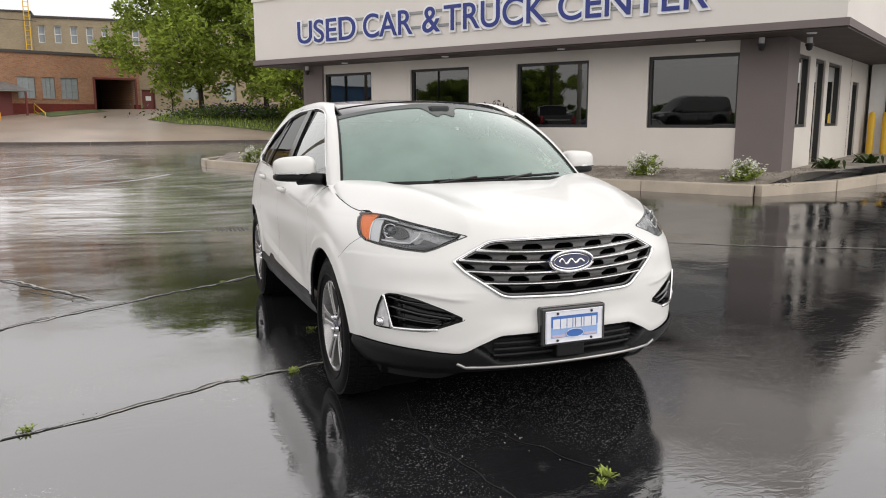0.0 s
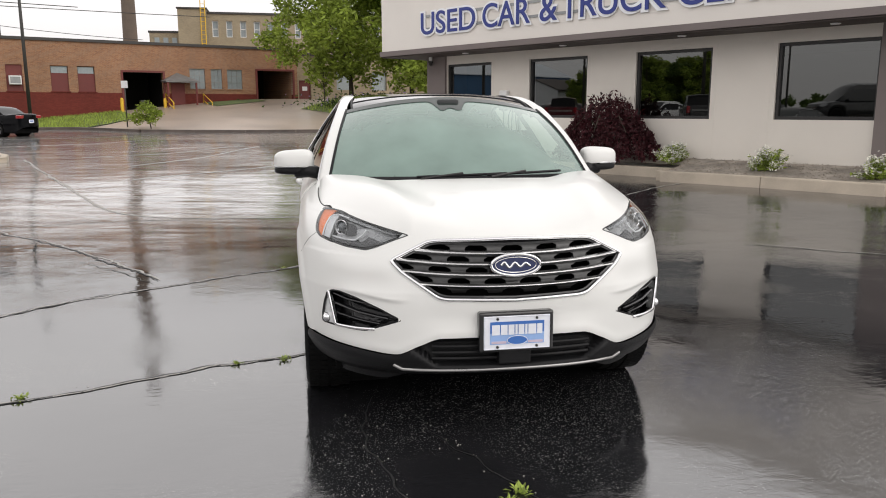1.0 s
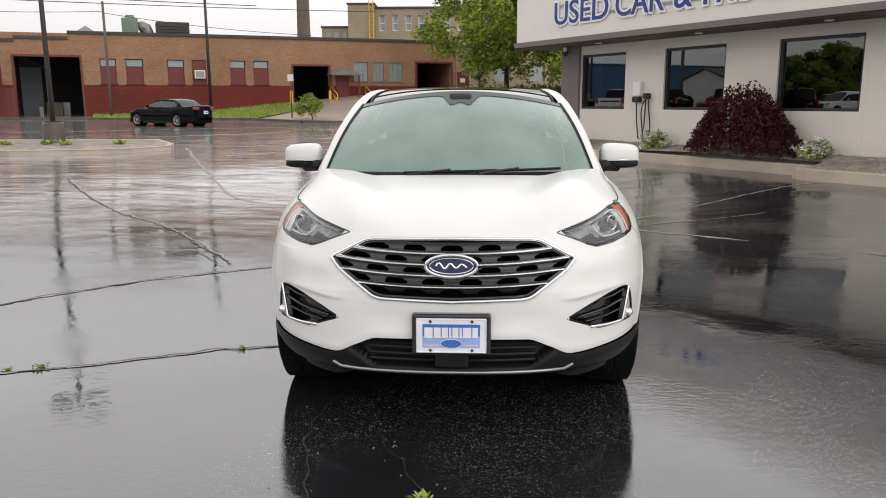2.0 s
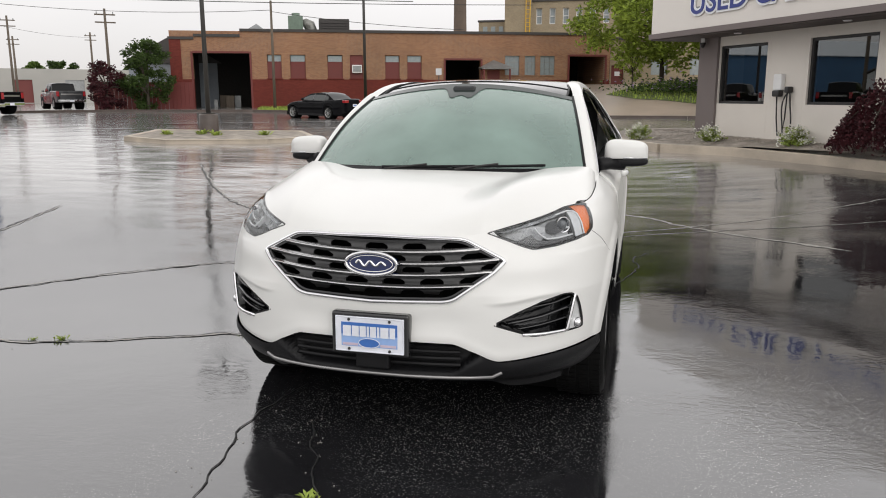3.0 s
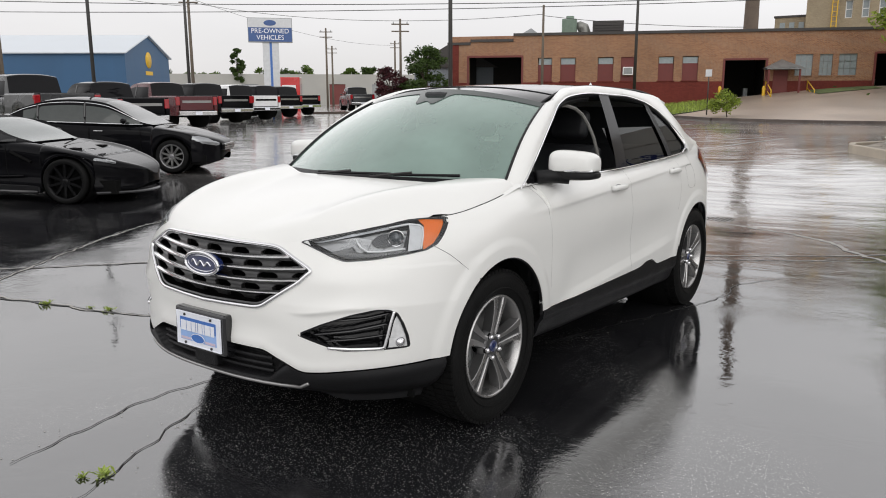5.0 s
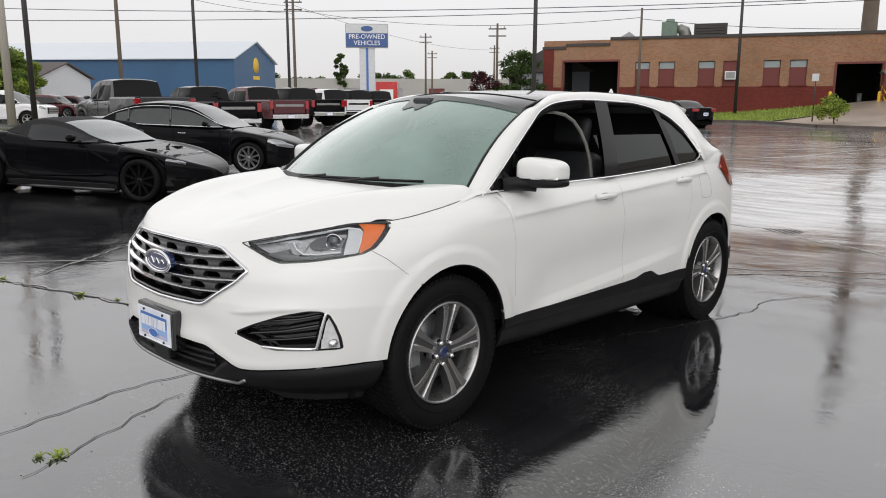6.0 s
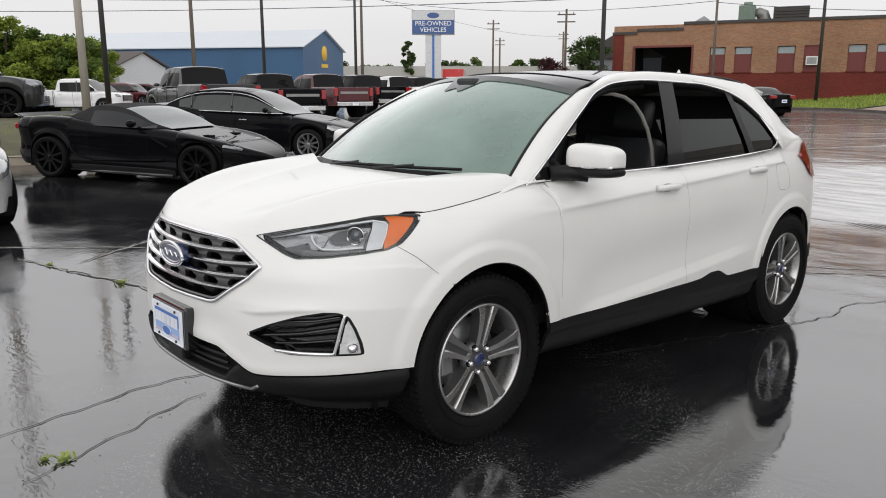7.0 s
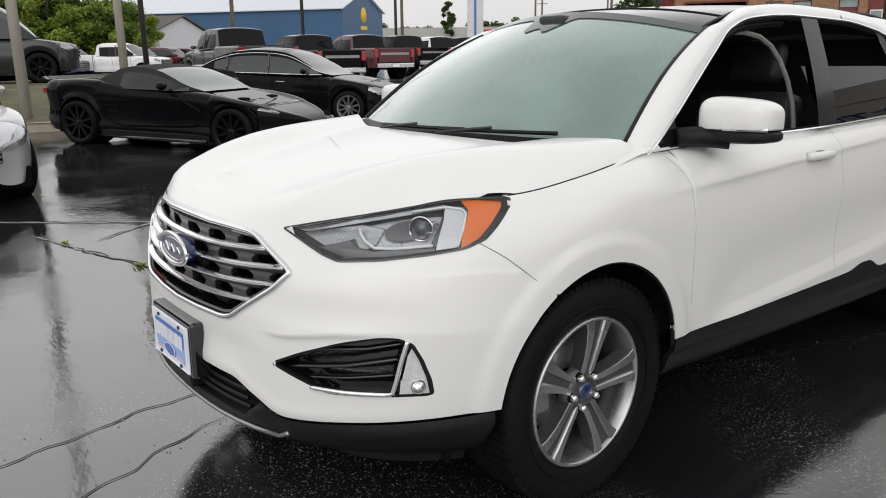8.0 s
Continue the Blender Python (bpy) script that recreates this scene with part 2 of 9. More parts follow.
def asphalt_material():
    """Wet sealed asphalt: a dark ground, aggregate, damp and flooded areas, ripples."""
    m = mat("wet_asphalt", (0.014, 0.014, 0.0155), 0.2, vary=0.5, scale=0.5, bscale=90)
    n, l = m.node_tree.nodes, m.node_tree.links
    p = n["Principled BSDF"]
    for k in list(p.inputs["Roughness"].links) + list(p.inputs["Normal"].links):
        l.remove(k)
    tc = n.new("ShaderNodeTexCoord")
    pool = n.new("ShaderNodeTexNoise")
    pool.inputs["Scale"].default_value, pool.inputs["Detail"].default_value, pool.inputs["Roughness"].default_value = 0.22, 6, 0.55
    l.new(tc.outputs["Object"], pool.inputs["Vector"])
    streak_map = n.new("ShaderNodeMapping")
    streak_map.inputs["Rotation"].default_value = (0, 0, radians(-25))
    streak_map.inputs["Scale"].default_value = (0.5, 3.0, 1)
    l.new(tc.outputs["Object"], streak_map.inputs[0])
    streak = n.new("ShaderNodeTexNoise")
    streak.inputs["Scale"].default_value, streak.inputs["Detail"].default_value = 1.3, 5
    l.new(streak_map.outputs[0], streak.inputs["Vector"])
    both = n.new("ShaderNodeMath")
    both.operation = "MULTIPLY_ADD"
    both.inputs[1].default_value = 0.45
    l.new(streak.outputs[0], both.inputs[0])
    l.new(pool.outputs[0], both.inputs[2])
    wet = n.new("ShaderNodeMapRange")
    wet.inputs["From Min"].default_value, wet.inputs["From Max"].default_value = 0.58, 0.85
    wet.inputs["To Min"].default_value, wet.inputs["To Max"].default_value = 0.006, 0.045
    l.new(both.outputs[0], wet.inputs[0])
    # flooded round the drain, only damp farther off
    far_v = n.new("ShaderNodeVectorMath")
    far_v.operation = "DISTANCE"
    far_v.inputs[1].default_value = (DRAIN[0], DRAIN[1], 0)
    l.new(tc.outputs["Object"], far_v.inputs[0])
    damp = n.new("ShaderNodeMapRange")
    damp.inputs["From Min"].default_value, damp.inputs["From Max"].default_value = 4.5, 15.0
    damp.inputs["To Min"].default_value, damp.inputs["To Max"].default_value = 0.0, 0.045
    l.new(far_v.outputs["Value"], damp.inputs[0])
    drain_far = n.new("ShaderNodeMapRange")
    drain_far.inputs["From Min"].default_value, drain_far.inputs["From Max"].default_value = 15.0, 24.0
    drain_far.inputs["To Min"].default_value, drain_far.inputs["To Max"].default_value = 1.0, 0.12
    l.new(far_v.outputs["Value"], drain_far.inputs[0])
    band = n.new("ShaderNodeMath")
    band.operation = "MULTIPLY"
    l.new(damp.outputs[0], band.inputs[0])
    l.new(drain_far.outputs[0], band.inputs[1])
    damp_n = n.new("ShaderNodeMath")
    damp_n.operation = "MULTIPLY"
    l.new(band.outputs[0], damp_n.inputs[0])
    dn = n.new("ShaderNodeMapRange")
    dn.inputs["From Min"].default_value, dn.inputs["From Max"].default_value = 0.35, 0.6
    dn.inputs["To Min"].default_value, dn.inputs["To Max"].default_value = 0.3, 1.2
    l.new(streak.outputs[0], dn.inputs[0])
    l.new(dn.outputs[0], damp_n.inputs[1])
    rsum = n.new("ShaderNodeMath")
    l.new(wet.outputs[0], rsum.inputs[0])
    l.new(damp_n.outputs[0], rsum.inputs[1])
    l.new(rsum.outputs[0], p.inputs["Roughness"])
    p.inputs["IOR"].default_value = 2.5
    # pale grit in the water film; the colour also paints its sky glints
    grit = n.new("ShaderNodeTexNoise")
    grit.inputs["Scale"].default_value, grit.inputs["Detail"].default_value = 140, 2
    l.new(tc.outputs["Object"], grit.inputs["Vector"])
    patch = n.new("ShaderNodeTexNoise")
    patch.inputs["Scale"].default_value, patch.inputs["Detail"].default_value = 0.8, 4
    l.new(tc.outputs["Object"], patch.inputs["Vector"])
    pr = n.new("ShaderNodeMapRange")
    pr.inputs["From Min"].default_value, pr.inputs["From Max"].default_value = 0.44, 0.62
    l.new(patch.outputs[0], pr.inputs[0])
    gr = n.new("ShaderNodeMapRange")
    gr.inputs["From Min"].default_value, gr.inputs["From Max"].default_value = 0.640, 0.685
    l.new(grit.outputs[0], gr.inputs[0])
    glint_m = n.new("ShaderNodeMath")
    glint_m.operation = "MULTIPLY"
    l.new(pr.outputs[0], glint_m.inputs[0])
    l.new(gr.outputs[0], glint_m.inputs[1])
    mix = n.new("ShaderNodeMix")
    mix.data_type = "RGBA"
    l.new(glint_m.outputs[0], mix.inputs["Factor"])
    l.new(p.inputs["Base Color"].links[0].from_socket, mix.inputs["A"])
    mix.inputs["B"].default_value = (0.50, 0.49, 0.47, 1)
    l.new(mix.outputs["Result"], p.inputs["Base Color"])
    # past the lot's sealed middle: older, paler asphalt, brightened to paint its sky reflection
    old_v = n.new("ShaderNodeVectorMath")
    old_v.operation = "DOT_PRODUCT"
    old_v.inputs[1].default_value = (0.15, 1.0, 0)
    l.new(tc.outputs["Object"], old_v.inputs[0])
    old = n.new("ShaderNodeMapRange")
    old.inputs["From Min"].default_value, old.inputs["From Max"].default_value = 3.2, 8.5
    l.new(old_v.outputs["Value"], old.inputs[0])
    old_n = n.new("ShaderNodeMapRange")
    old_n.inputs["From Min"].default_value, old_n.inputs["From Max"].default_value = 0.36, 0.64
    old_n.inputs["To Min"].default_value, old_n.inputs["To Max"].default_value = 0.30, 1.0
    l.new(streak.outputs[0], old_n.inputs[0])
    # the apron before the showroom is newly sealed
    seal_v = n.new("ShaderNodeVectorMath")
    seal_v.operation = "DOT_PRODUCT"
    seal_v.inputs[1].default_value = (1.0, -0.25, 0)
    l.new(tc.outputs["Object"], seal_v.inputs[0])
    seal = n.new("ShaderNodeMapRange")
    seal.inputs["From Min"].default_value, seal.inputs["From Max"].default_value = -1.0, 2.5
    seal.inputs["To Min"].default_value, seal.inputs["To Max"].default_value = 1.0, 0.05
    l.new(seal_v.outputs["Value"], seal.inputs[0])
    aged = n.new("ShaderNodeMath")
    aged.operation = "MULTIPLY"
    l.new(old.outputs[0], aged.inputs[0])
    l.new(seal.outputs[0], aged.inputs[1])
    old_sheen_f = n.new("ShaderNodeMath")
    old_sheen_f.operation = "MULTIPLY"
    l.new(aged.outputs[0], old_sheen_f.inputs[0])
    l.new(old_n.outputs[0], old_sheen_f.inputs[1])
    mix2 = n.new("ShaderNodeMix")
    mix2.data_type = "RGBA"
    l.new(old_sheen_f.outputs[0], mix2.inputs["Factor"])
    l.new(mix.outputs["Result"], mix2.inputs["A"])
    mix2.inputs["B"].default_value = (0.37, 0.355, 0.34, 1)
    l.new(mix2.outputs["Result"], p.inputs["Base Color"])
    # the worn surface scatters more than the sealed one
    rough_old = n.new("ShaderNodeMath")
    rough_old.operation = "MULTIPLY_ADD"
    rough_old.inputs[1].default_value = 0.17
    l.new(old_sheen_f.outputs[0], rough_old.inputs[0])
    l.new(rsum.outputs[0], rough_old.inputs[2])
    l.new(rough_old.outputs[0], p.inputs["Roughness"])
    # and carries a film of standing water
    l.new(old_sheen_f.outputs[0], p.inputs["Coat Weight"])
    p.inputs["Coat Roughness"].default_value, p.inputs["Coat IOR"].default_value = 0.12, 1.4
    # ripples and aggregate
    rip_map = n.new("ShaderNodeMapping")
    rip_map.inputs["Rotation"].default_value = (0, 0, radians(-20))
    rip_map.inputs["Scale"].default_value = (1.0, 1.9, 1)
    l.new(tc.outputs["Object"], rip_map.inputs[0])
    rip = n.new("ShaderNodeTexNoise")
    rip.inputs["Scale"].default_value, rip.inputs["Detail"].default_value, rip.inputs["Distortion"].default_value = 15.0, 3, 0.6
    l.new(rip_map.outputs[0], rip.inputs["Vector"])
    # calm sheets between stretches ruffled by the running water
    ruff = n.new("ShaderNodeTexNoise")
    ruff.inputs["Scale"].default_value, ruff.inputs["Detail"].default_value = 0.55, 4
    l.new(streak_map.outputs[0], ruff.inputs["Vector"])
    ruff_r = n.new("ShaderNodeMapRange")
    ruff_r.inputs["From Min"].default_value, ruff_r.inputs["From Max"].default_value = 0.40, 0.66
    ruff_r.inputs["To Min"].default_value, ruff_r.inputs["To Max"].default_value = 0.012, 0.11
    l.new(ruff.outputs[0], ruff_r.inputs[0])
    b1 = n.new("ShaderNodeBump")
    b1.inputs["Distance"].default_value = 0.013
    l.new(ruff_r.outputs[0], b1.inputs["Strength"])
    l.new(rip.outputs[0], b1.inputs["Height"])
    swell = n.new("ShaderNodeTexNoise")
    swell.inputs["Scale"].default_value, swell.inputs["Detail"].default_value = 0.55, 5
    l.new(tc.outputs["Object"], swell.inputs["Vector"])
    b0 = n.new("ShaderNodeBump")
    b0.inputs["Distance"].default_value = 0.035
    uneven = n.new("ShaderNodeMapRange")
    uneven.inputs["From Min"].default_value, uneven.inputs["From Max"].default_value = 3.0, 9.0
    uneven.inputs["To Min"].default_value, uneven.inputs["To Max"].default_value = 0.35, 1.0
    l.new(old_v.outputs["Value"], uneven.inputs[0])
    l.new(uneven.outputs[0], b0.inputs["Strength"])
    l.new(swell.outputs[0], b0.inputs["Height"])
    l.new(b0.outputs[0], b1.inputs["Normal"])
    l.new(b1.outputs[0], p.inputs["Coat Normal"])
    b2 = n.new("ShaderNodeBump")
    b2.inputs["Strength"].default_value, b2.inputs["Distance"].default_value = 0.35, 0.002
    bs = n.new("ShaderNodeMapRange")
    bs.inputs["To Min"].default_value, bs.inputs["To Max"].default_value = 0.02, 0.30
    l.new(pr.outputs[0], bs.inputs[0])
    l.new(bs.outputs[0], b2.inputs["Strength"])
    l.new(grit.outputs[0], b2.inputs["Height"])
    l.new(b1.outputs[0], b2.inputs["Normal"])
    l.new(b2.outputs[0], p.inputs["Normal"])
    return m


def brick_material(name, c1, c2, mortar):
    """Running-bond brickwork, too far off to show single bricks."""
    m = mat(name, (1, 1, 1), 0.85, vary=0.22, scale=0.35, bscale=9, spec=0.2)
    n, l = m.node_tree.nodes, m.node_tree.links
    p = n["Principled BSDF"]
    shade = p.inputs["Base Color"].links[0].from_socket
    tc = n.new("ShaderNodeTexCoord")
    mp = n.new("ShaderNodeMapping")
    mp.inputs["Rotation"].default_value = (radians(90), 0, 0)
    l.new(tc.outputs["Object"], mp.inputs[0])
    b = n.new("ShaderNodeTexBrick")
    b.inputs["Color1"].default_value, b.inputs["Color2"].default_value, b.inputs["Mortar"].default_value = (*c1, 1), (*c2, 1), (*mortar, 1)
    b.inputs["Scale"].default_value = 1.0
    b.inputs["Brick Width"].default_value, b.inputs["Row Height"].default_value, b.inputs["Mortar Size"].default_value = 0.21, 0.075, 0.008
    l.new(mp.outputs[0], b.inputs["Vector"])
    mul = n.new("ShaderNodeVectorMath")
    mul.operation = "MULTIPLY"
    l.new(b.outputs[0], mul.inputs[0])
    l.new(shade, mul.inputs[1])
    l.new(mul.outputs[0], p.inputs["Base Color"])
    return m


M_ASPHALT = asphalt_material()
M_CONCRETE = mat("concrete", (0.46, 0.395, 0.315), 0.6, vary=0.3, scale=1.5, bump=0.5, bscale=70)
M_DRIVE = mat("wet_concrete", (0.38, 0.305, 0.245), 0.35, vary=0.3, scale=0.3, bump=0.2, bscale=40)
M_GRAVEL = mat("gravel_bed", (0.30, 0.265, 0.225), 0.9, vary=0.6, scale=3, bump=1.0, bscale=55)
M_GRASS_SOIL = mat("lawn", (0.11, 0.14, 0.05), 0.9, vary=0.5, scale=1.2, bump=1.0, bscale=30)
M_STUCCO = mat("grey_stucco", (0.72, 0.675, 0.615), 0.85, vary=0.06, scale=0.8, bump=0.35, bscale=120, spec=0.25)
M_FASCIA = mat("fascia_stucco", (0.77, 0.73, 0.68), 0.85, vary=0.05, scale=0.6, bump=0.3, bscale=120, spec=0.25)
M_DARKSTUCCO = mat("dark_stucco", (0.19, 0.162, 0.155), 0.8, vary=0.1, scale=0.9, bump=0.35, bscale=120, spec=0.25)
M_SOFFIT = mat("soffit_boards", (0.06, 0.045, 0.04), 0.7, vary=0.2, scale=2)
M_BLACKFRAME = mat("black_anodised", (0.018, 0.017, 0.017), 0.4, vary=0.2, scale=5)
M_BUFFBRICK = brick_material("orange_brick", (0.37, 0.19, 0.10), (0.27, 0.125, 0.07), (0.32, 0.25, 0.19))
M_REDPAINT = brick_material("red_painted_brick", (0.185, 0.042, 0.03), (0.15, 0.032, 0.025), (0.12, 0.03, 0.025))
M_YELLOWBRICK = brick_material("buff_brick", (0.36, 0.29, 0.19), (0.30, 0.24, 0.16), (0.32, 0.28, 0.21))
M_COPING = mat("dark_coping", (0.05, 0.045, 0.042), 0.6)
M_DARK = mat("unlit_inside", (0.012, 0.012, 0.012), 0.9)
M_WHITE = mat("white_enamel", (0.78, 0.78, 0.77), 0.4, vary=0.04)
M_STEEL = mat("galvanised_steel", (0.30, 0.31, 0.31), 0.45, metal=0.7, vary=0.2, scale=3)
M_POLE = mat("dark_pole_paint", (0.035, 0.033, 0.03), 0.5)
M_TIMBER = mat("weathered_timber", (0.13, 0.105, 0.08), 0.85, vary=0.3, scale=2, bump=0.5, bscale=30, stretch=(6, 6, 0.5))
M_YELLOW = mat("yellow_paint", (0.75, 0.46, 0.03), 0.5, vary=0.1)

# ---------------- ground ----------------
A_WALL = radians(32)
WN = Vector((math.cos(A_WALL), math.sin(A_WALL), 0))      # through the showroom wall, away from the lot
WT = Vector((-math.sin(A_WALL), math.cos(A_WALL), 0))     # along the wall
A_BRICK = radians(24)
BE = Vector((math.cos(A_BRICK), math.sin(A_BRICK), 0))    # along the brick hall
BN = Vector((-math.sin(A_BRICK), math.cos(A_BRICK), 0))   # into the brick hall
B_OFF = 57.5
DRAIN = (-0.6, 8.7)


def smooth(a, b, x):
    t = min(1, max(0, (x - a) / (b - a)))
    return t * t * (3 - 2 * t)


def ground_z(x, y):
    """The lot falls to a drain behind the car; beyond the far kerb the land rises to the brick hall."""
    u = 1 - math.hypot(x - DRAIN[0], y - DRAIN[1]) / 7
    z = -0.28 * 0.5 * (u + math.sqrt(u * u + 0.012))
    z += 0.16 * smooth(6.5, 10, x * WN.x + y * WN.y) * (1 - smooth(24, 34, y))
    far = x * BN.x + y * BN.y
    along = x * BE.x + y * BE.y
    z += 0.30 * smooth(11, 35, far)
    k = min(1, max(0, (far - 38) / (B_OFF - 38))) * smooth(-30, -12, along)
    z += k * (0.3 + 1.75 * smooth(-2, 22, along))
    z += 1.1 * math.exp(-((x - 5) ** 2 + (y - 53) ** 2) / 40)
    # the lot's back edge lies a little higher, and a verge rises behind its kerb
    back = -(0.84 * x + 0.543 * y)
    low = (1 - smooth(6, 12, y)) * (1 - smooth(18, 24, back))
    z += low * (0.12 * smooth(4.6, 9.0, back) + 0.50 * smooth(10.2, 12.6, back))
    return z


def lot_coords(lo, hi, step, far):
    out = [lo + step * i for i in range(int(round((hi - lo) / step)) + 1)]
    s, a, b = step, lo, hi
    while b < far:
        s *= 1.22
        a, b = a - s, b + s
        out = [a] + out + [b]
    return out


xs, ys = lot_coords(-16, 14, 0.6, 2600), lot_coords(-8, 66, 0.6, 2600)
gv = [(x, y, ground_z(x, y)) for x in xs for y in ys]
gf = [(i * len(ys) + j, (i + 1) * len(ys) + j, (i + 1) * len(ys) + j + 1, i * len(ys) + j + 1) for i in range(len(xs) - 1) for j in range(len(ys) - 1)]
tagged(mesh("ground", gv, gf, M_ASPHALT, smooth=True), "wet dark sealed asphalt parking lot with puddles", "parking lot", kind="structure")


def drape(name, outline, lift, material, label, category, step=0.8, kind="structure", edge=0.0):
    """A sheet over an outline of (x, y), following the ground lift metres above it."""
    bm = bmesh.new()
    vs = [bm.verts.new((x, y, 0)) for x, y in outline]
    bm.faces.new(vs)
    x0, x1 = min(p[0] for p in outline), max(p[0] for p in outline)
    y0, y1 = min(p[1] for p in outline), max(p[1] for p in outline)
    for k in range(1, int((x1 - x0) / step)):
        bmesh.ops.bisect_plane(bm, geom=bm.verts[:] + bm.edges[:] + bm.faces[:], plane_co=(x0 + k * step, 0, 0), plane_no=(1, 0, 0))
    for k in range(1, int((y1 - y0) / step)):
        bmesh.ops.bisect_plane(bm, geom=bm.verts[:] + bm.edges[:] + bm.faces[:], plane_co=(0, y0 + k * step, 0), plane_no=(0, 1, 0))
    for v in bm.verts:
        v.co.z = ground_z(v.co.x, v.co.y) + lift
    if edge:
        rim = [e for e in bm.edges if e.is_boundary]
        r = bmesh.ops.extrude_edge_only(bm, edges=rim)
        for v in r["geom"]:
            if isinstance(v, bmesh.types.BMVert):
                v.co.z -= edge
    bmesh.ops.recalc_face_normals(bm, faces=bm.faces[:])
    ob = part(name, bm, material, smooth=False)
    return tagged(ob, label, category, kind=kind)


def wall_xy(n, s):
    p = WN * n + WT * s
    return (p.x, p.y)


def kerb(name, line, width, height, label, base=None, closed=False, sink=0.1, group="", material=None):
    """Separate kerb stones along a line of (x, y); each a bevelled block following the ground."""
    owner = thing(name, label, "kerb", kind="structure")
    pts = [Vector((x, y, 0)) for x, y in line]
    if closed:
        pts.append(pts[0])
    for a, b in zip(pts, pts[1:]):
        n = max(1, round((b - a).length / 2.4))
        for i in range(n):
            p, q = a.lerp(b, i / n), a.lerp(b, (i + 1) / n)
            d = (q - p).normalized()
            s = Vector((-d.y, d.x, 0)) * width
            q = q - d * 0.012
            bm = bmesh.new()
            zs = [(ground_z(c.x, c.y) if base is None else base(c.x, c.y)) for c in (p, q)]
            lo = [bm.verts.new((c.x, c.y, z - sink)) for c, z in ((p, zs[0]), (q, zs[1]), (q + s, zs[1]), (p + s, zs[0]))]
            t = s * 0.12
            hi = [bm.verts.new((c.x, c.y, z + height)) for c, z in ((p + t, zs[0]), (q + t, zs[1]), (q + s, zs[1]), (p + s, zs[0]))]
            for k in range(4):
                bm.faces.new((lo[k], lo[(k + 1) % 4], hi[(k + 1) % 4], hi[k]))
            top = bm.faces.new(hi)
            bmesh.ops.recalc_face_normals(bm, faces=bm.faces[:])
            bmesh.ops.bevel(bm, geom=list(top.edges), offset=0.018, segments=2, affect="EDGES", profile=0.5)
            part("kerb_stone", bm, material or M_CONCRETE, owner)
    return owner


# planting bed along the showroom
BED = [(10.2, 5.2), (10.2, 1.2), (12.0, 0.35), (16.0, -0.4), (16.0, 16.5), (11.2, 16.9), (10.0, 16.3), (9.7, 15.7), (9.65, 12.5), (10.55, 10.9), (10.8, 8.6), (10.8, 5.2)]


def bed_z(x, y):
    n = x * WN.x + y * WN.y
    return 0.33 + 0.19 * smooth(10.2, 11.5, n)


bm = bmesh.new()
bv = [bm.verts.new((*wall_xy(n, s), 0)) for n, s in [BED[0], BED[1], (16.0, 1.2)] + BED[4:]]
bm.faces.new(bv)
bm.faces.new([bm.verts.new((*wall_xy(n, s), 0)) for n, s in ((10.2, 1.2), (12.0, 0.35), (16.0, -0.4), (22.0, -0.5), (22.0, 1.2))])
for k in range(24):
    for co, no in ((WN * (9.6 + k * 0.25), WN), (WT * (-0.4 + k * 0.75), WT)):
        bmesh.ops.bisect_plane(bm, geom=bm.verts[:] + bm.edges[:] + bm.faces[:], plane_co=co, plane_no=no)
for v in bm.verts:
    v.co.z = bed_z(v.co.x, v.co.y) + 0.02 * noise.noise(v.co * 1.7)
for f in bm.faces:
    f.normal_update()
    if f.normal.z < 0:
        f.normal_flip()
tagged(part("planting_bed", bm, M_GRAVEL), "raised bed of brown gravel and bark along the showroom", "planting bed", kind="structure")
kerb("kerb_east", [wall_xy(n, s) for n, s in BED[3::-1]], 0.16, 0.2, "worn tan concrete kerb round the planting bed")
kerb("kerb_side", [wall_xy(22.0, -0.5), wall_xy(16.0, -0.4)], 0.16, 0.2, "worn tan concrete kerb beside the showroom")
kerb("kerb_middle", [wall_xy(n, s) for n, s in ((10.2, 5.2), (10.8, 5.35), (10.8, 8.6), (10.55, 10.9), (9.65, 12.5), (9.7, 15.7), (10.0, 16.3), (11.2, 16.9), (15, 16.9))], 0.16, 0.2, "worn tan concrete kerb round the planting bed")

# island with the lamp
ISLAND = [(-14.9, 17.3), (-12.7, 16.3), (-9.9, 17.4), (-9.1, 18.6), (-9.4, 19.6), (-10.6, 21.4), (-16.0, 20.6)]
drape("island_bed", ISLAND, 0.12, M_GRAVEL, "low gravel island in the lot with small plants", "island")
kerb("island_kerb", ISLAND, 0.18, 0.14, "worn concrete kerb round the lot island", closed=True)

# far kerb, lawn and drive
FAR_KERB = [(26, 36.5), (8, 38.8), (1, 39.2), (-9.7, 38.9), (-13.5, 41.2), (-24, 43.0), (-40, 38.5)]
M_WETKERB = mat("wet_dark_kerb", (0.085, 0.065, 0.055), 0.4, vary=0.4, scale=2, bump=0.4, bscale=60)
kerb("far_kerb", FAR_KERB, 0.2, 0.14, "long dark wet kerb at the edge of the lot", material=M_WETKERB)


def bxy(s, f):
    """A point s along the brick hall and f in front of it."""
    p = BE * s - BN * f + BN * B_OFF
    return (p.x, p.y)


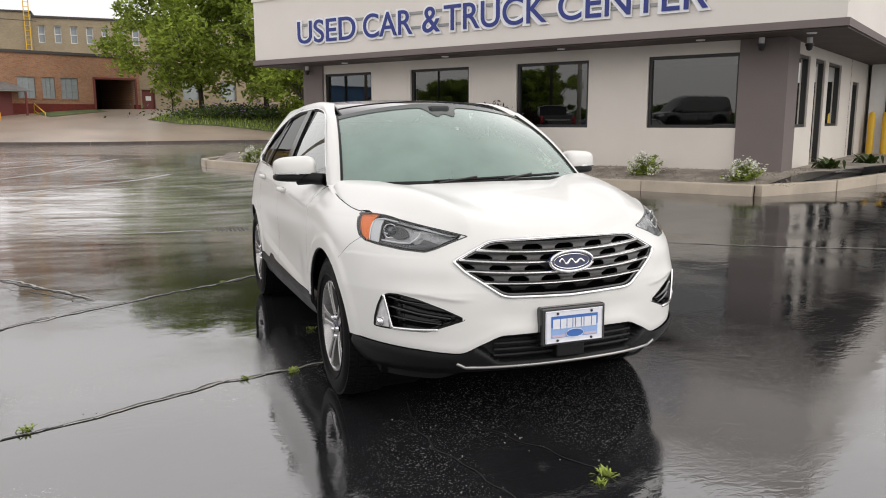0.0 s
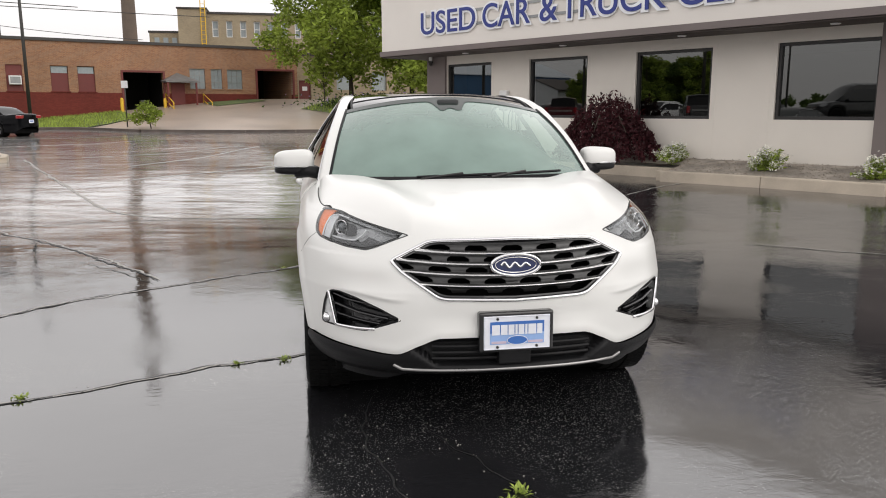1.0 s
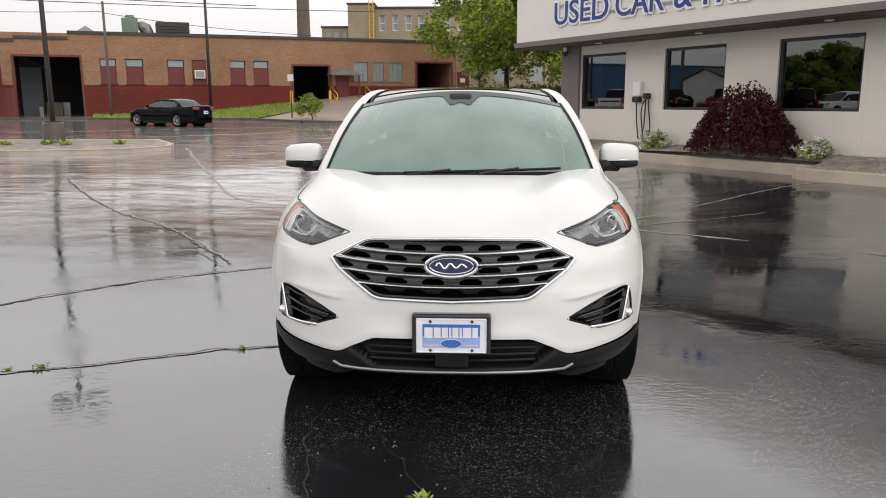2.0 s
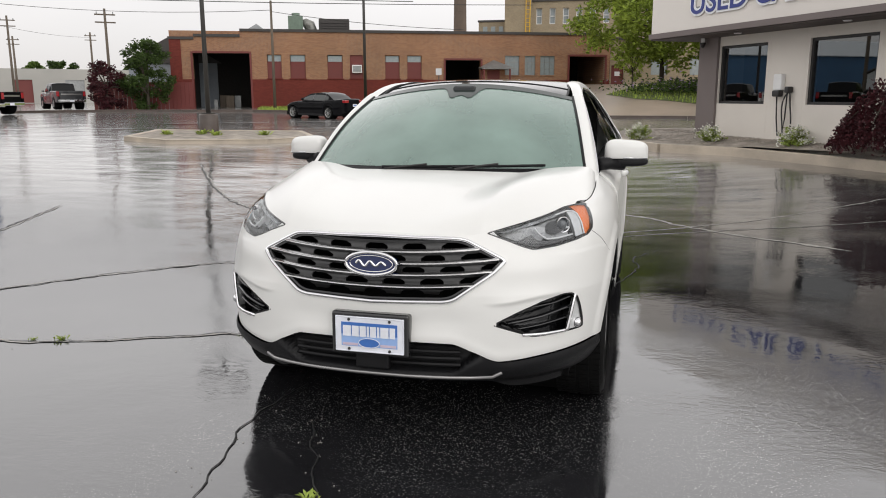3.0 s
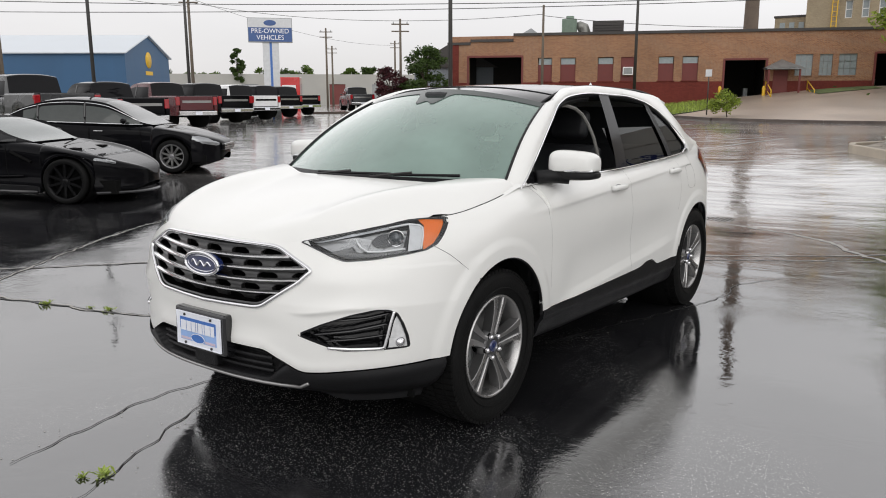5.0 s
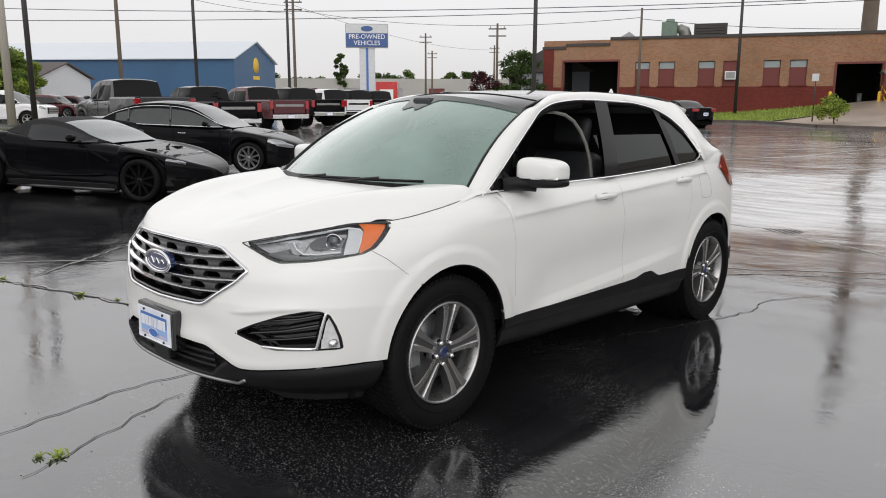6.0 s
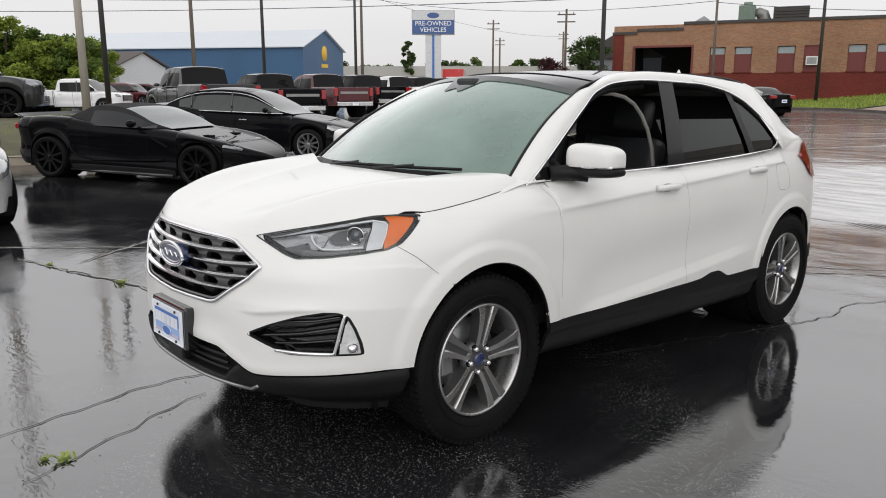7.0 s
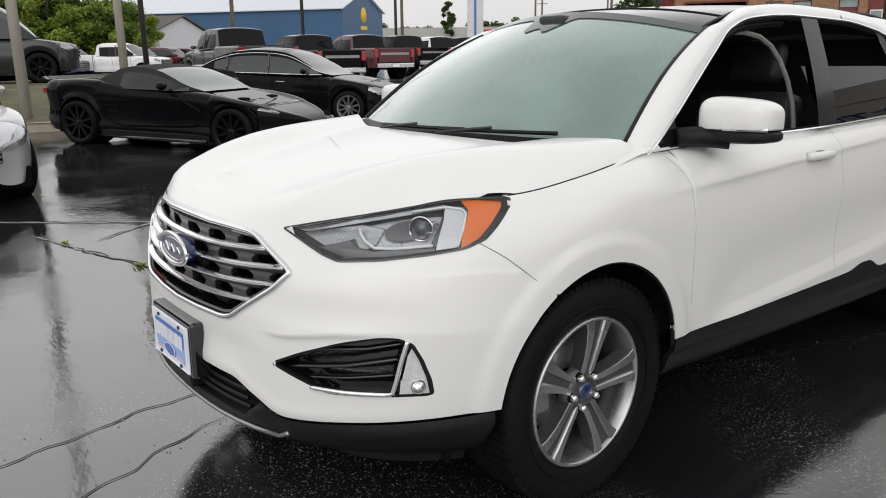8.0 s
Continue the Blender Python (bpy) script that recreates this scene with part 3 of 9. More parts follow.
drape("lawn", [(-13.6, 41.5), (-24, 43.3), bxy(-4.5, 3.5), bxy(-4.5, 0.1), bxy(9.4, 0.1), bxy(9.4, 6.5)], 0.03, M_GRASS_SOIL, "strip of wet green lawn before the brick hall", "lawn")
drape("drive", [(26, 36.8), (8, 39.1), (1, 39.5), (-9.5, 39.2), (-13.2, 41.4), bxy(9.5, 6.5), bxy(9.5, 0.1), bxy(40, 0.1), (44, 60)], 0.02, M_DRIVE, "wet brown concrete drive rising to the hall", "driveway")
drape("lawn_by_steps", [bxy(15.6, 0.3), bxy(20.0, 0.3), bxy(20.1, 2.2), bxy(15.6, 3.6)], 0.06, M_GRASS_SOIL, "small patch of green lawn at the loading steps", "lawn")
drape("lawn_under_tree", [(0.5, 48), (-1.5, 50.5), (1.5, 55), (16, 57), (26, 47), (10, 44)], 0.05, M_GRASS_SOIL, "grass bank under the tree", "lawn")
BACK = [(-14.6, -2.2), (-13.0, 1.0), (-12.9, 3.2), (-19, 13), (-30, 13), (-40, -10), (-17, -12)]
M_VERGE = mat("gravelly_verge", (0.10, 0.095, 0.05), 0.9, vary=0.6, scale=1.5, bump=1.0, bscale=40)
drape("verge", BACK, 0.16, M_VERGE, "rough grass and gravel verge behind the parked cars", "verge", 1.5)
kerb("verge_kerb", [(-17, -12), (-14.6, -2.2), (-13.0, 1.0), (-12.9, 3.2), (-19, 13)], 0.2, 0.17, "worn concrete kerb behind the parked cars")


# ---------------- vehicle surfaces ----------------
def paint(name, color, rough=0.25, coat=1.0, flake=0.0):
    m = mat(name, color, rough, metal=flake, vary=0.03, scale=1.5, bscale=400, coat=coat, rvary=0.2)
    return m


M_PEARL = paint("white_pearl_paint", (0.77, 0.77, 0.745), 0.35, 0.4)
M_BLACKPAINT = mat("black_paint", (0.005, 0.005, 0.006), 0.03, vary=0.1, spec=0.09)
M_CLAD = mat("black_textured_plastic", (0.009, 0.009, 0.010), 0.42, spec=0.22, vary=0.25, scale=4, bump=0.2, bscale=250)
M_GLOSSBLACK = mat("piano_black", (0.008, 0.008, 0.009), 0.08, coat=0.5)
M_CHROME = mat("chrome", (0.78, 0.78, 0.79), 0.08, metal=1.0, vary=0.05)
M_SATIN = mat("satin_nickel", (0.36, 0.355, 0.35), 0.3, metal=0.9, vary=0.1)
M_ALLOY = mat("machined_alloy", (0.42, 0.415, 0.41), 0.28, metal=0.9, vary=0.15, scale=8, bscale=200)
M_SPOKE = mat("grey_wheel_paint", (0.11, 0.11, 0.11), 0.32, metal=0.6, vary=0.12, scale=8)
M_DARKALLOY = mat("black_alloy", (0.006, 0.006, 0.0065), 0.25, spec=0.14)
M_RUBBER = mat("tyre_rubber", (0.006, 0.006, 0.006), 0.6, spec=0.12, vary=0.4, scale=8, bump=0.3, bscale=120)
M_GAP = mat("panel_gap", (0.16, 0.16, 0.16), 0.9, spec=0.1)
M_WELL = mat("wheel_well_liner", (0.005, 0.005, 0.005), 0.9, spec=0.1)
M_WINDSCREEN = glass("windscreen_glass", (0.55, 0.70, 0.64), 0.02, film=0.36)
M_SIDEGLASS = glass("front_side_glass", (0.60, 0.72, 0.67), 0.0, film=0.06)
M_SHADEBAND = mat("screen_shade_band", (0.035, 0.046, 0.042), 0.08)
M_PRIVACY = glass("privacy_glass", (0.05, 0.05, 0.053), 0.0, gain=0.55)
M_POSTBLACK = mat("post_black", (0.006, 0.006, 0.007), 0.12, spec=0.14)
M_CLEARLENS = glass("clear_lens", (0.93, 0.94, 0.95), 0.01, gain=0.8)
M_AMBER = mat("amber_lens", (0.85, 0.20, 0.02), 0.15, coat=1.0)
M_REDLENS = mat("red_lens", (0.32, 0.006, 0.012), 0.12, coat=1.0)
M_LAMPCHROME = mat("lamp_reflector", (0.62, 0.63, 0.64), 0.18, metal=0.9, vary=0.15, scale=20)
M_GRILLE = mat("grille_satin", (0.10, 0.10, 0.10), 0.34, metal=0.8)
M_LAMPGREY = mat("lamp_bezel", (0.20, 0.20, 0.205), 0.3, metal=0.4)
M_SEAT = mat("dark_leather", (0.02, 0.021, 0.024), 0.5, bump=0.2, bscale=150)
M_DASH = mat("dash_vinyl", (0.03, 0.032, 0.034), 0.6, bump=0.2, bscale=200)
M_LINER = mat("headliner", (0.20, 0.195, 0.18), 0.9)
M_BADGEBLUE = mat("badge_blue", (0.012, 0.022, 0.09), 0.12, coat=1.0)
M_PLATEWHITE = mat("plate_white", (0.80, 0.82, 0.88), 0.3)
M_PLATEBLUE = mat("plate_blue", (0.05, 0.16, 0.48), 0.3)
M_PLATELIGHT = mat("plate_pale_blue", (0.30, 0.46, 0.78), 0.3)
M_LAMPSILVER = mat("lamp_silver", (0.42, 0.425, 0.43), 0.28, metal=0.35, vary=0.12, scale=30)
M_LAMPDARK = mat("lamp_dark_bezel", (0.10, 0.101, 0.104), 0.25, metal=0.3)
M_DRL = mat("running_light", (0.86, 0.87, 0.88), 0.25, vary=0.03)
M_PROJECTOR = mat("projector_glass", (0.10, 0.11, 0.12), 0.03, metal=0.2, coat=1.0)
M_FOGLENS = mat("fog_lens", (0.70, 0.71, 0.71), 0.12, metal=0.25, vary=0.25, scale=25, coat=1.0)
M_BAR = mat("bright_bar", (0.80, 0.80, 0.80), 0.12, metal=1.0, vary=0.1)
M_PLATEPINK = mat("plate_pale_pink", (0.62, 0.52, 0.62), 0.35)
M_WHITELENS = mat("white_light_guide", (0.68, 0.69, 0.70), 0.2, coat=1.0)

# ---------------- the white crossover ----------------
# local: x to its left side, y backwards from the front axle, z up from the tyres' foot
AX_R = 2.849
TYRE = 0.372


def e_width(z):
    return table(z, [(0.18, 0.87), (0.30, 0.932), (0.45, 0.953), (0.62, 0.961), (0.80, 0.963), (0.93, 0.955), (1.02, 0.94), (1.15, 0.90)])


def e_nose(z):
    return table(z, [(0.18, -0.80), (0.24, -0.925), (0.34, -0.955), (0.50, -0.955), (0.62, -0.945), (0.75, -0.925), (0.86, -0.885), (0.95, -0.80)])


E_N, E_M = 2.6, 2.4


def e_round(z):
    return table(z, [(0.60, 2.6), (0.80, 2.25), (0.92, 2.0)])


def e_start(z):
    """Where the nose begins to curve in."""
    return table(z, [(0.60, -0.08), (0.80, 0.03), (0.92, 0.14)])



def e_side(y, z):
    """Half-width of the body at y, z below the belt."""
    w = e_width(z)
    yf = e_start(z)
    if y < yf:
        f = min(0.9999, (yf - y) / (yf - e_nose(z)))
        return w * (1 - f ** E_M) ** (1 / e_round(z)) + e_flare(y, z)
    w *= 1 - 0.010 * max(0, (y - 1.4) / 1.4) ** 2
    yr = 2.75
    if y > yr:
        f = min(0.9999, (y - yr) / (table(z, [(0.2, 3.70), (0.5, 3.83), (0.8, 3.84), (1.1, 3.76), (1.3, 3.62)]) - yr))
        return w * (1 - f ** 2.6) ** (1 / 2.8) + e_flare(y, z)
    # scalloped lower door with a rising crease
    k = smooth(0.55, 0.8, y) * (1 - smooth(2.0, 2.5, y))
    crease = 0.397 + 0.095 * y
    d = z - crease
    w -= k * (0.014 * math.exp(-((d - 0.10) / 0.13) ** 2) if d > 0 else 0.014 * math.exp(-(0.10 / 0.13) ** 2) - min(0.016, -0.30 * d))
    # shoulder line
    zs = 0.894 + 0.072 * y
    k2 = smooth(0.15, 0.7, y) * (1 - smooth(2.9, 3.3, y))
    dz = z - zs
    w += k2 * 0.012 * (math.exp(dz / 0.013) if dz < 0 else math.exp(-dz / 0.075))
    # swollen arches
    return w + e_flare(y, z)


ARCH_F, ARCH_R = (0.015, 0.345, 0.392), (AX_R, 0.385, 0.412)    # centre y, z and radius of the wheel openings


def e_flare(y, z):
    """The raised band round the wheel openings."""
    out = 0.0
    for cy, cz, r in (ARCH_F, ARCH_R):
        d = math.hypot(y - cy, z - cz) - r
        out += 0.010 * (1 - smooth(0.050, 0.100, d))
    return out


def trim_hole(points, quads, outline, open_end=0):
    """Cuts an outline out of a net of (u, v) points; the cut edge lies on the outline."""
    segs = list(zip(outline, outline[1:] + outline[:1]))
    if open_end:
        segs = segs[:open_end - 1]
    def within(u, v):
        c = False
        for i in range(len(outline)):
            (u0, v0), (u1, v1) = outline[i], outline[i - 1]
            if (v0 > v) != (v1 > v) and u < (u1 - u0) * (v - v0) / (v1 - v0) + u0:
                c = not c
        return c
    def nearest(u, v):
        best = None
        for (u0, v0), (u1, v1) in segs:
            du, dv = u1 - u0, v1 - v0
            t = min(1, max(0, ((u - u0) * du + (v - v0) * dv) / (du * du + dv * dv + 1e-12)))
            p = (u0 + t * du, v0 + t * dv)
            d = (p[0] - u) ** 2 + (p[1] - v) ** 2
            if best is None or d < best[0]:
                best = (d, p)
        return best[1]
    inner = [within(u, v) for u, v in points]
    keep, moved = [], {}
    for q in quads:
        n = sum(inner[k] for k in q)
        if n == len(q):
            continue
        if n:
            for k in q:
                if inner[k]:
                    moved[k] = True
        keep.append(q)
    return [nearest(*p) if k in moved else p for k, p in enumerate(points)], keep


def e_low(x):
    """Lower edge of the white bumper skin."""
    return table(abs(x), [(0.0, 0.402), (0.33, 0.398), (0.43, 0.362), (0.54, 0.318), (0.70, 0.332), (0.90, 0.352)])


def e_high(x):
    """Upper edge of the nose, along the bonnet and the lamps."""
    return table(abs(x), [(0.0, 0.855), (0.38, 0.847), (0.456, 0.857), (0.60, 0.893), (0.72, 0.927), (0.80, 0.948), (0.95, 0.956)])


def e_sculpt(x, z):
    """Ridge beside the grille, overhang above the fog lamps, tuck under the grille and lower lip."""
    x = abs(x)
    out = 0.013 * math.exp(-((z - 0.715) / 0.06) ** 2) * smooth(0.46, 0.58, x) * (1 - smooth(0.72, 0.90, x))
    d = z - (0.566 + 0.030 * smooth(0.50, 0.76, x))
    out += 0.012 * (math.exp(-d / 0.05) if d > 0 else math.exp(d / 0.006)) * smooth(0.45, 0.58, x) * (1 - smooth(0.70, 0.84, x))
    out -= 0.007 * math.exp(-((z - 0.495) / 0.05) ** 2) * (1 - smooth(0.30, 0.52, x))
    out += 0.003 * math.exp(-((z - e_low(x) - 0.02) / 0.022) ** 2) * (1 - smooth(0.78, 0.90, x))
    return out


def e_front(x, z):
    """How far forward the body reaches at x, z."""
    w = e_width(z)
    s = min(0.9995, abs(x) / w)
    yf = e_start(z)
    return yf - (yf - e_nose(z)) * (1 - s ** e_round(z)) ** (1 / E_M) - e_sculpt(x, z)


def e_roll(y):
    """How far the wing rolls in at its upper edge."""
    return table(y, [(-0.45, 0.055), (-0.26, 0.068), (0.0, 0.092), (0.30, 0.095), (0.47, 0.102)])


def e_tuck(x, z):
    """How far the skin leans in below the bonnet's edge at the outer corner."""
    y = e_front(x, z)
    return e_roll(y) * math.exp(-max(0, e_seam(y) - z) / 0.055) * smooth(0.6, 0.85, abs(x)) if z > 0.76 else 0.0


def e_skin(x, z, off=0.0):
    """A point of the nose, off metres proud of the paint."""
    k = 0.6 * smooth(0.4, 0.9, abs(x)) * (1 if x > 0 else -1)
    return (x - math.copysign(e_tuck(x, z), x) + off * k, e_front(x, z) - off, z)


def e_belt(y):
    return table(y, [(0.2, 1.035), (0.6, 1.06), (1.6, 1.105), (2.6, 1.175), (3.1, 1.24), (3.6, 1.26)])


def e_roofedge(y):
    return table(y, [(0.2, 1.06), (0.6, 1.30), (0.93, 1.478), (1.25, 1.555), (1.7, 1.592), (2.4, 1.596), (2.75, 1.570), (2.92, 1.52), (3.1, 1.44), (3.4, 1.33)])


def e_seam(y):
    """Height of the joint between bonnet and wing."""
    return table(y, [(-0.82, 0.857), (-0.67, 0.893), (-0.53, 0.926), (-0.43, 0.938), (-0.33, 0.943), (-0.26, 0.948), (0.0, 0.985), (0.28, 1.035)])


def e_upper(y, z):
    """Half-width of the glasshouse."""
    zb, zr = e_belt(y), 1.62
    t = max(0, (z - zb) / (zr - zb))
    x = lerp(0.905 - 0.065 * (1 - smooth(0.3, 1.6, y)) - 0.05 * smooth(2.7, 3.1, y), 0.615, t ** 1.12)
    if y > 2.6:
        x *= 1 - 0.45 * ((y - 2.6) / 0.7) ** 1.8 * min(1, t) ** 0.7
    if y > 2.75:
        x *= (e_side(y, 1.1) / e_side(2.75, 1.1)) ** (1 - 0.5 * min(1, t))
    return x


def e_arch(y, arch, more=0.0):
    d, r = abs(y - arch[0]), arch[2] + more
    return arch[1] + math.sqrt(r * r - d * d) if d < r else -1


def build_crossover():
    car = thing("crossover_suv", "white pearl crossover with black cladding and the driver's window lowered", "car")
    flip = Matrix.Diagonal((-1, 1, 1, 1))

    def both(name, vs, fs, material, label="", smooth_=True, parent=None, thick=0.0):
        obs = []
        for sgn in (1, -1):
            v2 = [(sgn * v[0], v[1], v[2]) for v in vs]
            f2 = [tuple(f) if sgn > 0 else tuple(reversed(f)) for f in fs]
            obs.append(mesh(name, v2, f2, material, parent or car, label, smooth_))
        return obs

    def panel(name, ys_, lo, hi, material, fx=e_side, nz=16, off=0.0, label="", lip=0.02, hole=None):
        """A skin between two lines over the columns ys_, its edges turned inwards."""
        vs, fs = [], []
        n = nz + 1
        for y in ys_:
            a, b = lo(y), hi(y)
            for j in range(n):
                z = lerp(a, b, j / nz)
                vs.append((fx(y, z) + off, y, z))
        for i in range(len(ys_) - 1):
            for j in range(nz):
                a = i * n + j
                fs.append((a, a + n, a + n + 1, a + 1))
        if hole:
            flat_, fs = trim_hole([(v[1], v[2]) for v in vs], fs, hole)
            vs = [(fx(y, z) + off, y, z) for y, z in flat_]
        used = {k for f in fs for k in f}
        # returns along the four edges, with vertices of their own so that they shade crisply
        last = (len(ys_) - 1) * n
        rims = [[i * n for i in range(len(ys_))], [i * n + nz for i in range(len(ys_))][::-1], [j for j in range(n)][::-1], [last + j for j in range(n)]]
        for rim in rims:
            base = len(vs)
            for k in rim:
                x, y, z = vs[k]
                vs += [(x, y, z), (x - lip, y, z)]
            for k in range(len(rim) - 1):
                if hole and not (rim[k] in used and rim[k + 1] in used):
                    continue
                fs.append((base + 2 * k, base + 2 * k + 1, base + 2 * k + 3, base + 2 * k + 2))
        return both(name, vs, [f[::-1] for f in fs], material, label)

    def cols(a, b, n, dense=()):
        out = {a, b, *[lerp(a, b, i / n) for i in range(n + 1)]}
        for d in dense:
            for k in (0.001, 0.004, 0.01, 0.02, 0.035, 0.05):
                for y in (d - k, d + k):
                    if a < y < b:
                        out.add(y)
        return sorted({round(y, 5) for y in out})

    def sill(y):
        return table(y, [(0.3, 0.405), (1.445, 0.442), (1.70, 0.452), (1.84, 0.478), (1.90, 0.478), (2.05, 0.432), (2.45, 0.436)])

    # --- painted panels
    def wing_hi(y):
        return e_seam(y)

    def wing_x(y, z):
        d = max(0, e_seam(y) - z)
        return e_side(y, z) - e_roll(y) * math.exp(-d / 0.055)

    def lamp_hole():
        line_ = [(0.835, 0.975), (0.889, 0.975), (0.886, 0.914), (0.885, 0.877), (0.880, 0.842), (0.862, 0.820), (0.820, 0.806)]
        return [(e_front(x, min(z, e_high(x))), z) for x, z in line_] + [(-0.75, 0.80), (-0.75, 0.975)]

    wing_lo = lambda y: max(sill(y) if y > 0 else 0.722 - (y + 0.272) / 1.31, e_arch(y, ARCH_F))
    panel("front_wing", cols(-0.46, 0.4685, 60, (-0.377, 0.407)), wing_lo, lambda y: wing_hi(min(y, 0.28)) + (max(0, y - 0.28)) * 0.05, M_PEARL, wing_x, 70, hole=lamp_hole())

    def door_x(y, z):
        d = max(0, e_belt(y) - z)
        return e_side(y, z) - (0.050 + 0.055 * (1 - smooth(0.3, 1.6, y))) * math.exp(-d / 0.055)

    panel("front_door", cols(0.4685, 1.5475, 30), sill, lambda y: e_belt(y) - 0.008, M_PEARL, door_x, 90)
    panel("rear_door", cols(1.5475, 2.4525, 40, (AX_R - 0.425,)), lambda y: max(sill(y), e_arch(y, ARCH_R, 0.02)), lambda y: e_belt(y) - 0.008, M_PEARL, door_x, 90)
    panel("rear_quarter", cols(2.4525, 3.42, 44, (AX_R + 0.412,)), lambda y: max(0.40 if y > AX_R else 0.5, e_arch(y, ARCH_R)), lambda y: e_belt(y) - 0.008, M_PEARL, door_x, 80)

    # --- nose
    def rounded(poly, k=0.22, n=5):
        """Rounds the inner corners of an open outline."""
        out = [poly[0]]
        for a, b, c in zip(poly, poly[1:], poly[2:]):
            p0 = (lerp(b[0], a[0], k), lerp(b[1], a[1], k))
            p1 = (lerp(b[0], c[0], k), lerp(b[1], c[1], k))
            for i in range(n + 1):
                t = i / n
                out.append(tuple((1 - t) ** 2 * p0[d] + 2 * t * (1 - t) * b[d] + t * t * p1[d] for d in (0, 1)))
        return out + [poly[-1]]

    def loop_round(poly, k=0.2, n=4):
        return rounded(poly + [poly[0], poly[1]], k, n)[1:-1]

    GR = rounded([(0.0, 0.839), (0.372, 0.833), (0.545, 0.745), (0.50, 0.695), (0.335, 0.577), (0.0, 0.566)], 0.14)
    HL = loop_round([(0.453, 0.854), (0.538, 0.877), (0.621, 0.899), (0.708, 0.919), (0.784, 0.937), (0.835, 0.945), (0.889, 0.946), (0.886, 0.914), (0.885, 0.877), (0.880, 0.842), (0.862, 0.820), (0.820, 0.806), (0.739, 0.789), (0.650, 0.781), (0.605, 0.795), (0.528, 0.827)])
    FOG = loop_round([(0.497, 0.478), (0.599, 0.530), (0.699, 0.572), (0.772, 0.592), (0.805, 0.591), (0.829, 0.575), (0.843, 0.528), (0.852, 0.472), (0.854, 0.420), (0.789, 0.417), (0.660, 0.415), (0.610, 0.436), (0.560, 0.455)])
    HL_CUT = [(x, z + 0.03 * smooth(0.0, 0.006, z - table(x, [(0.45, 0.842), (0.60, 0.86), (0.80, 0.915), (0.90, 0.930)]))) for x, z in HL]

    holes = [(GR + [(-0.1, 0.566), (-0.1, 0.839)], len(GR)), (FOG, 0), (HL_CUT, 0)]
    nt, nz = 110, 84
    grid_p, grid_v, past = [], [], []
    for i in range(nt + 1):
        s = math.sin((i / nt) * radians(87.5)) ** (2 / E_N)
        a, b = e_low(0.945 * s), e_high(0.945 * s)
        for j in range(nz + 1):
            z = lerp(a, b, j / nz)
            grid_p.append((e_width(z) * s, z))
    quads = [(i * (nz + 1) + j, i * (nz + 1) + j + 1, (i + 1) * (nz + 1) + j + 1, (i + 1) * (nz + 1) + j) for i in range(nt) for j in range(nz)]
    for poly, stop_ in holes:
        grid_p, quads = trim_hole(grid_p, quads, poly, stop_)
    for x, z in grid_p:
        stop = ARCH_F[0] - math.sqrt(max(0, ARCH_F[2] ** 2 - (z - ARCH_F[1]) ** 2)) - 0.002
        stop = min(stop, -0.272 - 1.31 * (min(z, 0.838) - 0.722))
        tx, y, _ = e_skin(x, z)
        past.append(y > stop)
        y = min(y, stop)
        if y > -0.60:
            tx = lerp(tx, e_side(y, z) - e_tuck(x, z), smooth(-0.60, -0.50, y))
        grid_v.append((tx, y, z))
    quads = [q for q in quads if not all(past[k] for k in q)]
    both("front_bumper", grid_v, quads, M_PEARL, "white painted bumper skin")

    # black lower valance
    vs, fs = [], []
    for i in range(61):
        th = (i / 60) * radians(76)
        s = math.sin(th) ** (2 / E_N)
        xn = 0.945 * s
        top = e_low(xn) - 0.003
        for j in range(19):
            z = lerp(0.185 - 0.038 * smooth(0.48, 0.66, xn), top, j / 18)
            k = table(z, [(0.147, -0.035), (0.185, -0.02), (0.22, 0.006), (0.26, 0.014), (0.40, 0.0)])
            x, y = e_width(z) * s, e_front(e_width(z) * s, z)
            # intake between two facets that rise to the corners
            side_ = 0.36 + 0.10 * smooth(0.26, 0.38, z)
            c = 1 - smooth(side_ - 0.015, side_ + 0.015, xn)
            dip = 0.075 * c * smooth(0.262, 0.275, z) * (1 - smooth(0.375, 0.39, z))
            k += 0.014 * smooth(0.50, 0.56, xn) * math.exp(-((z - 0.285 - 0.10 * (xn - 0.55)) / 0.03) ** 2)
            if y > -0.40:
                y, x = -0.40, e_side(-0.40, z) - 0.014
            vs.append((x + k * s, y - k * (1 - s) + dip, z))
    for i in range(60):
        for j in range(18):
            a = i * 19 + j
            fs.append((a, a + 1, a + 20, a + 19))
    both("front_valance", vs, fs, M_CLAD, "black plastic lower bumper")

    def front_line(pts, off, n=12):
        out = []
        for (x0, z0), (x1, z1) in zip(pts, pts[1:]):
            for i in range(n):
                out.append(e_skin(lerp(x0, x1, i / n), lerp(z0, z1, i / n), off))
        out.append(e_skin(*pts[-1], off))
        return out

    # skid strip and lower intake
    strip = front_line([(-0.54, 0.268), (-0.50, 0.246), (0.50, 0.246), (0.54, 0.268)], 0.016)
    tube("skid_strip", strip, 0.008, M_SATIN, car, "bright strip along the chin", 8)
    for z in (0.296, 0.325, 0.354):
        tube("intake_slat", front_line([(-0.37, z), (0.37, z)], -0.026, 16), 0.008, M_CLAD, car, sides=6)
    box("tow_cover", -0.075, 0.075, -0.962, -0.90, 0.272, 0.335, M_CLAD, car, "black tow eye cover", 0.008)

    # grille
    full = [(x, z) for x, z in GR] + [(-x, z) for x, z in GR[::-1][1:-1]]

